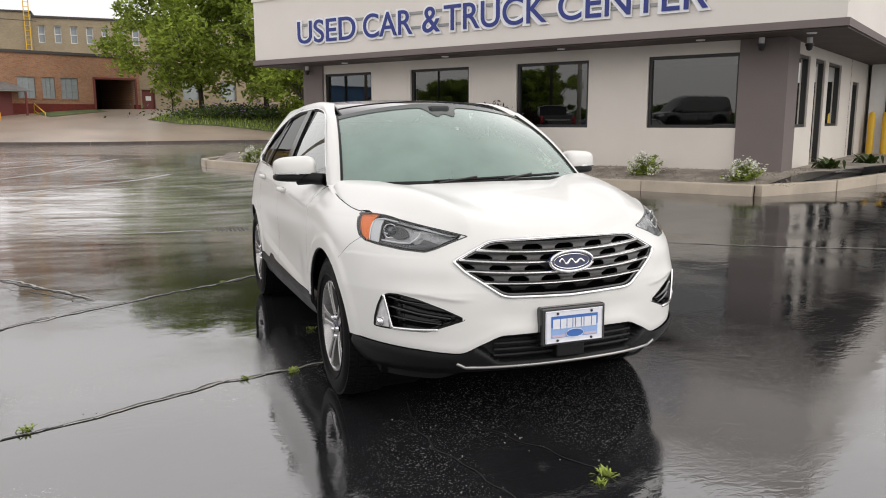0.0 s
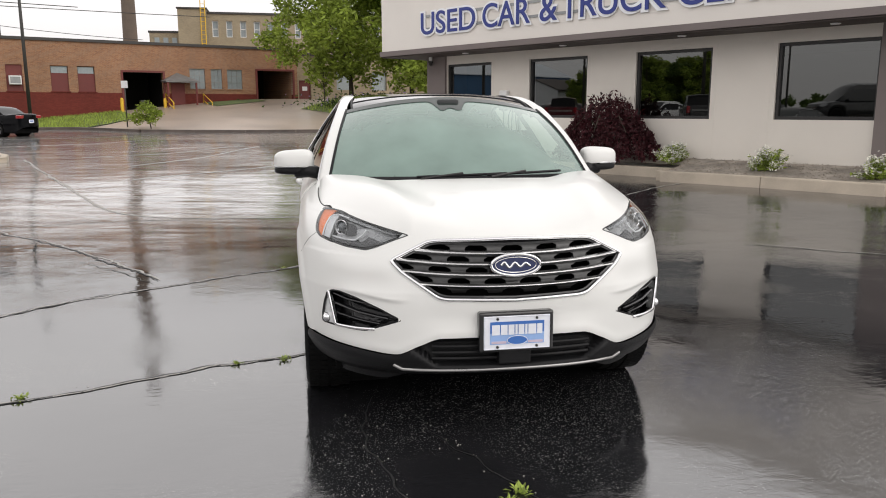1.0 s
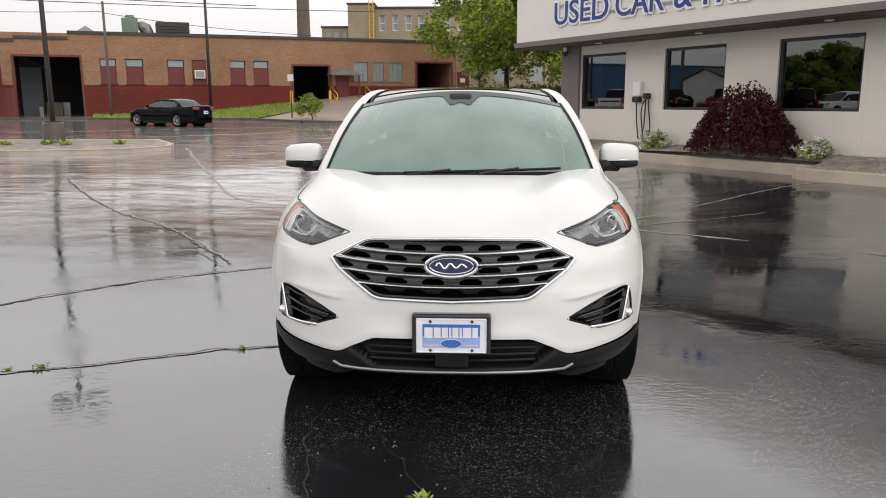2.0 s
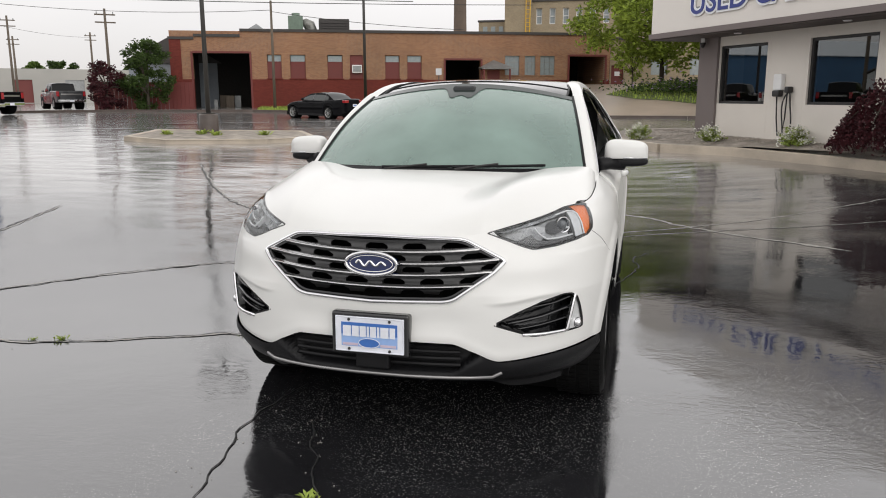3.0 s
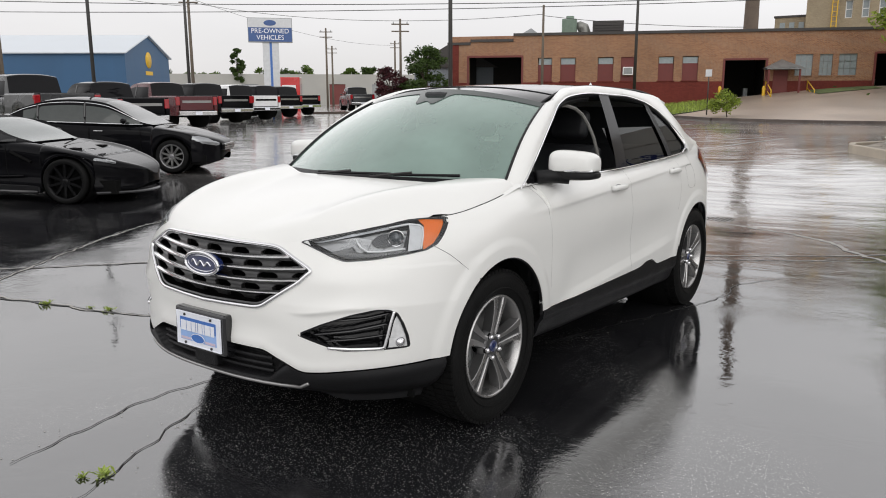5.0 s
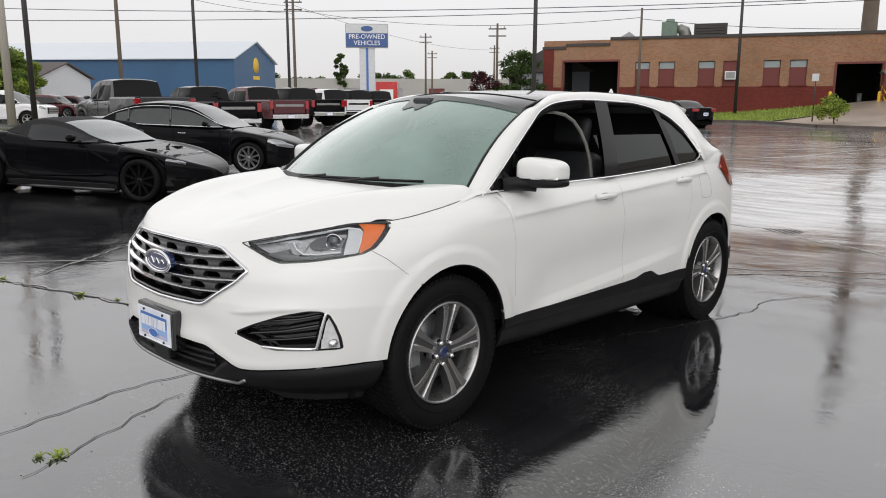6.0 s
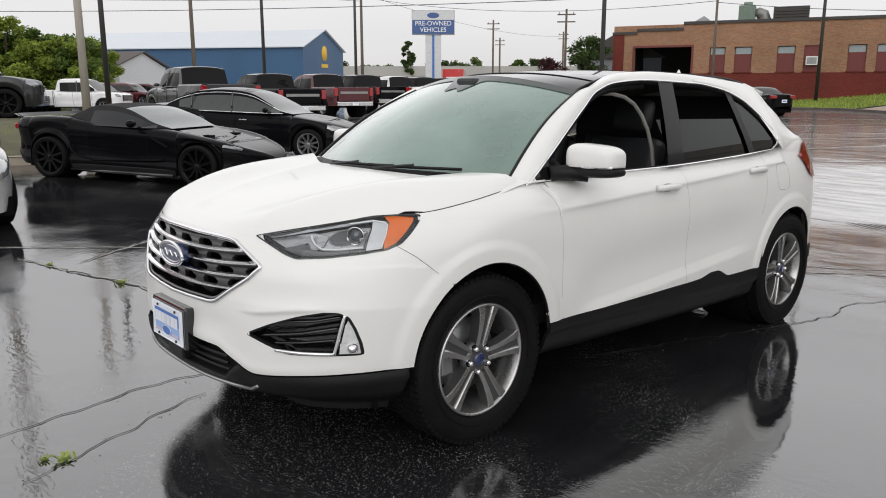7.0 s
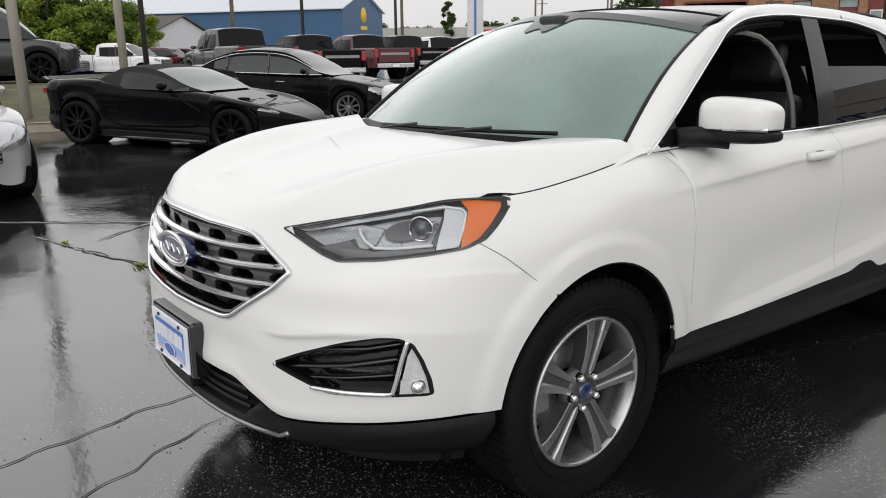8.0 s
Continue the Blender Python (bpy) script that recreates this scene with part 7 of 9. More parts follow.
for a in (-5.5, -4.6, -3.7):
    w = new("window")
    w.parent = mill
    w.empty_display_size = 0.2
    box("pane", a, a + 0.5, 0.46, 0.5, 7.8, 9.1, M_FROST, w)
    box("frame_bar", a - 0.05, a + 0.55, 0.44, 0.459, 8.42, 8.5, M_WHITE, w)
lad = thing("wall_ladder", "yellow caged ladder on the tower", "ladder", mill.matrix_world.copy())
for x in (-0.55, -0.1):
    tube("stile", [(x, -0.75, 6.0), (x, -0.75, 13.2)], 0.05, M_YELLOW, lad, sides=6)
for k in range(16):
    tube("rung", [(-0.55, -0.75, 6.2 + k * 0.45), (-0.1, -0.75, 6.2 + k * 0.45)], 0.03, M_YELLOW, lad, sides=5)

# ---------------- parked vehicles ----------------
def simple_wheel(parent, x, y, r, w, sgn, spoke_mat, rim_mat, spokes=10, rim_r=0.68, chrome_lip=False):
    hub = new("wheel")
    hub.empty_display_size = 0.05
    hub.parent = parent
    hub.matrix_basis = Matrix.Translation((sgn * x, y, r)) @ (Matrix.Identity(4) if sgn > 0 else Matrix.Rotation(math.pi, 4, "Z"))
    h = w / 2
    rr = r * rim_r
    lathe("tyre", [(rr, -h * 0.85), (r * 0.9, -h), (r * 0.985, -h * 0.8), (r, 0), (r * 0.985, h * 0.8), (r * 0.9, h), (rr, h * 0.85)], M_RUBBER, hub, "black tyre", 40)
    lathe("rim", [(rr + 0.004, h * 0.88), (rr - 0.012, h * 0.86), (rr - 0.03, h * 0.3), (rr - 0.03, -h)], rim_mat, hub, sides=40)
    lathe("wheel_back", [(0.0, -0.02), (rr, -0.02)], M_WELL, hub, sides=24)
    lathe("hub_cap", [(0.0, h * 0.80), (0.05, h * 0.78), (0.065, h * 0.55)], rim_mat, hub, sides=18)
    bm = bmesh.new()
    for k in range(spokes):
        m = Matrix.Rotation(2 * math.pi * k / spokes, 4, "X")
        vs = [bm.verts.new(m @ Vector((px, py, pz))) for px, py, pz in ((h * 0.78, -0.02, 0.04), (h * 0.78, 0.02, 0.04), (h * 0.86, 0.016, rr - 0.012), (h * 0.86, -0.016, rr - 0.012), (h * 0.4, -0.02, 0.04), (h * 0.4, 0.02, 0.04), (h * 0.5, 0.016, rr - 0.012), (h * 0.5, -0.016, rr - 0.012))]
        for q in ((0, 1, 2, 3), (0, 3, 7, 4), (1, 5, 6, 2)):
            bm.faces.new([vs[i] for i in q])
    bmesh.ops.recalc_face_normals(bm, faces=bm.faces[:])
    part("spokes", bm, spoke_mat, hub)
    return hub


def soften(pts, n=3):
    """A smooth line through a few section points."""
    out = []
    for i in range(len(pts) - 1):
        p0, p1, p2, p3 = pts[max(0, i - 1)], pts[i], pts[i + 1], pts[min(len(pts) - 1, i + 2)]
        for k in range(n):
            t = k / n
            out.append(tuple(0.5 * (2 * p1[d] + (p2[d] - p0[d]) * t + (2 * p0[d] - 5 * p1[d] + 4 * p2[d] - p3[d]) * t * t + (3 * p1[d] - p0[d] - 3 * p2[d] + p3[d]) * t ** 3) for d in (0, 1)))
    return out + [pts[-1]]


def vehicle(name, label, category, m, P):
    """A parked car from a few profile tables. Local: x to its left, y backwards from the front axle, z up."""
    v = thing(name, label, category, m, P.get("group", ""))
    y0, y1, wb, W, r = P["y0"], P["y1"], P["wb"], P["w"] / 2, P["r"]
    paint_ = P["paint"]
    sill = P["sill"]
    blunt = P.get("blunt", (3.0, 2.3))
    R = r * P.get("arch", 1.13)

    def half(y):
        f = 1.0
        if y < 0.35:
            f = (1 - min(1, (0.35 - y) / (0.35 - y0)) ** blunt[0]) ** (1 / blunt[1])
        if y > wb:
            tail = P.get("tail_blunt", (blunt[0] + 1, blunt[1]))
            f = (1 - min(1, (y - wb) / (y1 - wb)) ** tail[0]) ** (1 / tail[1])
        f *= 1 + P.get("flare", 0.01) * (math.exp(-(y / 0.42) ** 2) + math.exp(-((y - wb) / 0.45) ** 2) - 1)
        return W * f

    def arch(y):
        for c in (0, wb):
            d = abs(y - c)
            if d < R:
                return r + math.sqrt(R * R - d * d)
        return sill

    ends = [0.0, 0.002, 0.008, 0.02, 0.04, 0.07, 0.11, 0.16]
    ys_ = {*[lerp(y0, y1, k / 60) for k in range(61)], *[y0 + d for d in ends], *[y1 - d for d in ends], *[c + q_ * R * q for c in (0, wb) for q_ in (-1, 1) for q in (0.5, 0.8, 0.9, 0.96, 0.99, 0.9999, 1.002)]}
    ys_ = sorted(y for y in ys_ if y0 <= y <= y1)
    vs, fs = [], []
    shape = soften(P.get("section", ((0.0, 1.0), (0.45, 0.99), (0.72, 0.97), (0.88, 0.92), (0.955, 0.84), (0.975, 0.74), (0.985, 0.6), (1.0, 0.42), (0.985, 0.2), (0.95, 0.0))))
    n = len(shape)
    fender = P.get("fender", 0.0)
    for y in ys_:
        top, lo, w = table(y, P["top"]), arch(y), half(y)
        nose = table(y, P.get("low", [(y0, sill + 0.02), (y0 + 0.25, sill)]))
        lo = max(lo, nose) if lo == sill else lo
        for a, b in shape:
            z = lo + (top - lo) * b
            z += fender * math.exp(-((a - 0.84) / 0.13) ** 2) * b ** 3 * (math.exp(-(y / 0.5) ** 2) + math.exp(-((y - wb) / 0.6) ** 2))
            vs.append((w * a, y, z))
    for i in range(len(ys_) - 1):
        for j in range(n - 1):
            fs.append((i * n + j, i * n + j + 1, (i + 1) * n + j + 1, (i + 1) * n + j))
    k = len(vs)
    vs += [(-x, y, z) for x, y, z in vs]
    fs += [tuple(k + i for i in f)[::-1] for f in fs]
    mesh("body", vs, [f[::-1] for f in fs], paint_, v, P.get("body_label", ""), True)
    # glasshouse: lofted along its roofline
    g = P["glass"]           # base front, roof front, roof rear, base rear
    zb, zt = P["belt"], P["roof"]
    wt = P.get("wt", 0.70) * W
    line = P["roofline"]

    def cab(y, j):
        """Point j of the cabin's section at y: 0 belt, 5 window top, 8 rail, 14 roof middle."""
        h = max(0.0, table(y, line) - zb)
        xb = W * 0.90 - 0.10 * W * smooth(g[3] - 0.8, g[3], y) - 0.35 * W * (1 - smooth(g[0] - P.get("bow", 0.10), g[0] + 0.30, y)) * 0.6
        xr = lerp(xb, wt, min(1, h / (zt - zb)) ** 0.8)
        if j <= 8:
            q = j / 8
            return Vector((lerp(xb, xr, q ** 1.25), y, zb + 0.90 * h * q))
        q = (14 - j) / 6
        return Vector((xr * q, y, zb + h * (1 - 0.10 * q ** 2.6)))
    f0, f3 = g[0] - P.get("bow", 0.10), g[3] + 0.02
    cy = sorted({*[lerp(f0, f3, k / 48) for k in range(49)], g[1], g[2]})
    cuts = {"side_glass": [], "window_frame": [], "windscreen": [], "roof": [], "rear_window": []}
    vs = []
    for y in cy:
        vs += [cab(y, j) for j in range(15)]
    for i in range(len(cy) - 1):
        ym = (cy[i] + cy[i + 1]) / 2
        for j in range(14):
            q = (i * 15 + j, i * 15 + j + 1, (i + 1) * 15 + j + 1, (i + 1) * 15 + j)
            key = ("windscreen" if ym < g[1] else "roof" if ym < g[2] else "rear_window") if j >= 8 else ("side_glass" if j < 6 and g[0] + 0.12 < ym < g[3] - P.get("c_post", 0.15) else "window_frame")
            cuts[key].append(q[::-1])
    k = len(vs)
    mats = {"side_glass": P.get("sidemat", M_CARGLASS), "window_frame": P.get("framemat", P.get("roofmat", paint_)), "windscreen": P.get("screenmat", M_CARGLASS), "roof": P.get("roofmat", paint_), "rear_window": P.get("rearmat", M_CARGLASS)}
    whole = vs + [Vector((-p.x, p.y, p.z)) for p in vs]
    for key, f in cuts.items():
        if key in ("side_glass", "window_frame"):
            for sd in (0, 1):
                mesh(key, whole, f if sd == 0 else [tuple(k + i for i in q)[::-1] for q in f], mats[key], v, "dark side window" if key == "side_glass" else "", True)
        else:
            mesh(key, whole, f + [tuple(k + i for i in q)[::-1] for q in f], mats[key], v, P.get("roof_label", "") if key == "roof" else "", True)
    # pillars and window line
    for sgn in (1, -1):
        flipx = lambda p: Vector((sgn * p.x, p.y, p.z))
        for fr in P.get("posts", (0.48,)):
            yb = lerp(g[0], g[3], fr)
            tube("door_post", [flipx(cab(yb + 0.05 * j / 8, j)) for j in range(8)], 0.026, M_GLOSSBLACK, v, sides=6)
        tube("belt_trim", [flipx(cab(y, 0)) + Vector((sgn * 0.004, 0, 0.004)) for y in [lerp(g[0] + 0.1, g[3] - 0.1, q / 16) for q in range(17)]], 0.010, P.get("trim") or M_GLOSSBLACK, v, sides=6)
        if P.get("trim"):
            tube("window_trim", [flipx(cab(y, 7)) + Vector((sgn * 0.006, 0, 0)) for y in [lerp(g[0] + 0.02, g[3] - 0.02, q / 30) for q in range(31)]], 0.010, P["trim"], v, "bright window trim", 6)
        # mirror, handles, sill, lamps
        mb = bmesh.new()
        bmesh.ops.create_uvsphere(mb, u_segments=14, v_segments=8, radius=1)
        mb.transform(Matrix.Translation((sgn * (W + 0.04), g[0] + 0.40, zb + 0.07)) @ Matrix.Diagonal((0.11, 0.055, 0.06, 1)))
        part("door_mirror", mb, P.get("mirror", paint_), v, smooth=True)
        for y in P.get("handles", ()):
            box("door_handle", sgn * (W * 0.995) - 0.012, sgn * (W * 0.995) + 0.02, y - 0.09, y + 0.09, zb - 0.16, zb - 0.135, P.get("handlemat", paint_), v, bevel=0.008)
        for y in P.get("seams", ()):
            tube("door_seam", [(sgn * W * 0.985, y, zb - 0.03), (sgn * W * 1.001, y - 0.01, lerp(sill, zb, 0.45)), (sgn * W * 0.99, y - 0.05, sill + 0.05)], 0.005, M_WELL, v, sides=4)
        box("rocker", sgn * W * 0.90 - 0.05, sgn * W * 0.90 + 0.05, r * 1.2, wb - r * 1.2, sill - 0.06, sill + 0.06, M_CLAD, v, bevel=0.015)
        for c in (0, wb):
            lathe("wheel_well", [(0.05, sgn * W * 0.5), (r * 1.12, sgn * W * 0.5), (r * 1.12, sgn * W * 0.95)], M_WELL, v, sides=24, m=Matrix.Translation((0, c, r + 0.01)))
            simple_wheel(v, W - 0.12, c, r, P.get("tw", 0.22), sgn, P.get("spoke", M_ALLOY), P.get("rim", M_ALLOY), P.get("spokes", 10), P.get("rimr", 0.70))
        hz, hy = P["head"]
        hb = P.get("headline", 0.80)

        def lamp(a, b):
            y = lerp(y0 + P.get("head_in", 0.10), hy, a)
            top_, lo_ = table(y, P["top"]), table(y, P.get("low", [(y0, sill)]))
            kz = hb + (b - 0.5) * hz * (1 - 0.55 * abs(2 * a - 1) ** 2) + 0.06 * a
            best = min(range(n - 1), key=lambda q: abs(shape[q][1] - kz))
            return (sgn * (half(y) * shape[best][0] + 0.006), y - 0.012, lo_ + (top_ - lo_) * shape[best][1] + 0.006)
        mesh("headlight", *grid(lamp, 10, 6, sgn > 0), M_CLEARLAMP, v, "clear headlight", True)
        tz, tw_, th = P["tail"]
        box("tail_light", sgn * (half(y1 - 0.12) * 0.86) - tw_ / 2, sgn * (half(y1 - 0.12) * 0.86) + tw_ / 2, y1 - 0.22, y1 - 0.05, tz - th / 2, tz + th / 2, M_REDLENS, v, "red tail light", 0.02)
    box("underbody", -W * 0.8, W * 0.8, y0 + 0.3, y1 - 0.3, sill - 0.05, sill + 0.15, M_WELL, v)
    if "plate" in P:
        box("plate", -0.15, 0.15, y1 + 0.012, y1 + 0.02, P["plate"] - 0.075, P["plate"] + 0.075, M_PLATEWHITE, v, "white plate with plain bars")
        box("plate_bar", -0.11, 0.11, y1 + 0.021, y1 + 0.023, P["plate"] - 0.02, P["plate"] + 0.03, M_PLATEBLUE, v)
    if "grille" in P:
        gz0, gz1, gw = P["grille"]
        box("grille", -gw, gw, y0 - 0.012, y0 + 0.06, gz0, gz1, M_GLOSSBLACK, v, "black front grille", 0.02)
        for k in range(3):
            z = lerp(gz0, gz1, (k + 0.5) / 3)
            box("grille_bar", -gw * 0.96, gw * 0.96, y0 - 0.022, y0 - 0.01, z - 0.012, z + 0.012, M_SATIN, v)
    return v


M_CARGLASS = mat("dark_car_glass", (0.010, 0.011, 0.012), 0.03, spec=0.5)
M_TINTGLASS = mat("tinted_truck_glass", (0.006, 0.006, 0.007), 0.05, spec=0.15)
M_MIDGLASS = mat("grey_car_glass", (0.035, 0.042, 0.040), 0.03, spec=0.6)
M_PALEGLASS = mat("pale_car_glass", (0.10, 0.12, 0.115), 0.05, coat=0.1)
M_CLEARLAMP = mat("headlamp_cover", (0.30, 0.31, 0.32), 0.12, metal=0.5, coat=1.0)
M_REDSEAT = mat("red_leather", (0.55, 0.03, 0.05), 0.5)
M_SOFTTOP = mat("black_canvas", (0.014, 0.014, 0.015), 0.9, bump=0.4, bscale=300)
M_SILVER = paint("silver_paint", (0.50, 0.51, 0.52), 0.3, flake=0.5)
M_GREYPAINT = paint("dark_grey_paint", (0.035, 0.037, 0.04), 0.3, 0.4)
M_DARKGREY = paint("charcoal_paint", (0.016, 0.017, 0.019), 0.3, coat=0.3)
M_REDDARK = paint("ruby_red_paint", (0.075, 0.004, 0.008), 0.25, 0.4)
M_BRIGHTRED = paint("bright_red_paint", (0.50, 0.012, 0.012), 0.25)
M_WHITEPAINT = paint("plain_white_paint", (0.75, 0.75, 0.75), 0.3)
M_BLUEPAINT = paint("dark_blue_paint", (0.02, 0.035, 0.08), 0.3)


def parked(fx, fy, hx, hy, W, lift=0.0, side=-1, wb=2.8):
    """The pose of a car whose front wheel on one side (-1: right) stands at fx, fy and which points along hx, hy."""
    d = Vector((hx, hy, 0)).normalized()
    left = Vector((-d.y, d.x, 0))
    c = Vector((fx, fy, 0)) - left * side * (W / 2 - 0.12)
    b = c - d * wb
    zf_, zb_ = ground_z(c.x, c.y), ground_z(b.x, b.y)
    m = Matrix(((left.x, -d.x, 0, c.x), (left.y, -d.y, 0, c.y), (0, 0, 1, zf_ + lift), (0, 0, 0, 1)))
    return m @ Matrix.Rotation(-math.atan2(zf_ - zb_, wb), 4, "X")


SPORT = dict(y0=-0.98, y1=3.54, wb=2.71, w=1.90, r=0.335, tw=0.27, sill=0.20, paint=M_BLACKPAINT, belt=0.88, roof=1.235, blunt=(2.6, 2.0), tail_blunt=(7.0, 2.6), flare=0.035, fender=0.035,
             top=[(-0.98, 0.42), (-0.94, 0.50), (-0.8, 0.58), (-0.4, 0.69), (0.0, 0.765), (0.75, 0.885), (1.8, 0.93), (2.5, 0.97), (3.3, 0.96), (3.50, 0.90), (3.54, 0.80)],
             low=[(-0.98, 0.30), (-0.8, 0.20), (-0.5, 0.17), (3.2, 0.2), (3.54, 0.45)],
             section=((0.0, 0.985), (0.40, 0.985), (0.66, 0.985), (0.82, 0.985), (0.93, 0.93), (0.98, 0.80), (0.965, 0.62), (0.935, 0.45), (0.95, 0.25), (0.985, 0.12), (0.95, 0.0)),
             roofline=[(0.60, 0.88), (0.75, 0.93), (1.1, 1.085), (1.42, 1.195), (1.72, 1.235), (2.0, 1.215), (2.25, 1.10), (2.50, 0.97), (2.58, 0.90)],
             glass=(0.70, 1.42, 1.45, 2.52), wt=0.66, c_post=0.55, roofmat=M_SOFTTOP, rearmat=M_SOFTTOP, screenmat=M_PALEGLASS, posts=(), spoke=M_DARKALLOY, rim=M_DARKALLOY, spokes=10, rimr=0.80,
             head=(0.13, 0.02), headline=0.93, head_in=0.36, tail=(0.80, 0.2, 0.1), seams=(0.86, 1.95), arch=1.10, mirror=M_BLACKPAINT)
SEDAN = dict(y0=-0.95, y1=3.92, wb=2.80, w=1.86, r=0.335, sill=0.22, paint=M_BLACKPAINT, belt=0.95, roof=1.465,
             top=[(-0.95, 0.52), (-0.92, 0.62), (-0.8, 0.70), (-0.5, 0.79), (0.0, 0.88), (0.65, 0.965), (2.0, 0.985), (3.2, 1.05), (3.7, 1.07), (3.86, 1.02), (3.92, 0.85)],
             low=[(-0.95, 0.40), (-0.85, 0.24), (-0.6, 0.2), (3.5, 0.22), (3.92, 0.50)],
             roofline=[(0.42, 0.94), (0.60, 1.00), (0.95, 1.20), (1.38, 1.405), (1.7, 1.455), (2.0, 1.465), (2.45, 1.43), (2.95, 1.28), (3.37, 1.04)],
             glass=(0.52, 1.38, 2.45, 3.35), trim=M_CHROME, posts=(0.43, 0.76), spoke=M_ALLOY, rim=M_LAMPGREY, spokes=10, screenmat=M_MIDGLASS, sidemat=M_MIDGLASS, framemat=M_BLACKPAINT, rimr=0.72, c_post=0.35,
             handles=(1.45, 2.45), handlemat=M_CHROME, seams=(0.62, 1.65, 2.62), head=(0.22, -0.38), headline=0.78, head_in=0.10, tail=(0.92, 0.4, 0.14), grille=(0.46, 0.60, 0.42), plate=0.72)
AX = Vector((0.83, 0.558, 0)).normalized()
sports = vehicle("sports_car", "black low convertible sports car with closed canvas top", "car", parked(-8.36, 2.95, AX.x, AX.y, 1.90, wb=2.71), SPORT)
for sgn in (1, -1):
    tube("side_vent", [(sgn * 0.925, 0.50, 0.60), (sgn * 0.93, 0.62, 0.66), (sgn * 0.915, 0.80, 0.74)], 0.035, M_WELL, sports, "dark slot behind the front wheel", 6, flat=0.6)
    tube("side_skirt", [(sgn * 0.925, 0.42, 0.165), (sgn * 0.94, 1.3, 0.16), (sgn * 0.945, 2.28, 0.17)], 0.03, M_GLOSSBLACK, sports, "black side skirt", 8)
    tube("side_crease", [(sgn * 0.91, 0.62, 0.40), (sgn * 0.895, 1.2, 0.36), (sgn * 0.90, 1.9, 0.33), (sgn * 0.925, 2.25, 0.42), (sgn * 0.93, 2.30, 0.55)], 0.018, M_BLACKPAINT, sports, sides=8)
    box("bonnet_vent", sgn * 0.42 - 0.08, sgn * 0.42 + 0.08, 0.02, 0.20, 0.765, 0.792, M_WELL, sports)
tube("front_splitter", [(lerp(-0.86, 0.86, k / 16), -0.94 + 0.52 * abs(lerp(-1, 1, k / 16)) ** 2.6, 0.17) for k in range(17)], 0.022, M_GLOSSBLACK, sports, "black front splitter", 6)
mesh("rear_spoiler", *grid(lambda u, v_: (lerp(-0.86, 0.86, u), 3.42 + 0.10 * v_ - 0.12 * (2 * u - 1) ** 4, 0.965 + 0.04 * v_), 16, 2), M_BLACKPAINT, sports, "low black rear spoiler", True)
for x in (0.36, -0.36):
    box("seat", x - 0.22, x + 0.22, 1.62, 1.78, 0.55, 1.04, M_REDSEAT, sports, "red seat back", 0.05)
vehicle("sedan", "glossy black sedan with bright window trim and alloy wheels", "car", parked(-10.98, 6.58, 0.79, 0.613, 1.86, 0.03), SEDAN)
vehicle("sedan", "silver sedan, wet, parked nose out", "car", parked(-6.75, -0.22, 0.9925, 0.122, 1.86, side=1), dict(SEDAN, paint=M_SILVER, trim=M_CHROME, framemat=M_SILVER))
vehicle("sedan", "old dark green sedan parked at the far kerb", "car", parked(-17.5, 35.3, -0.92, 0.40, 1.80, side=1, wb=2.76),
        dict(SEDAN, paint=M_BLACKPAINT, y1=3.88, wb=2.76, w=1.80, r=0.32, trim=None, handlemat=M_BLACKPAINT, roof=1.40, roofline=[(0.42, 0.94), (0.9, 1.18), (1.35, 1.36), (1.9, 1.40), (2.35, 1.38), (3.1, 0.98)], glass=(0.5, 1.35, 2.35, 3.05), spokes=7, rim=M_ALLOY))


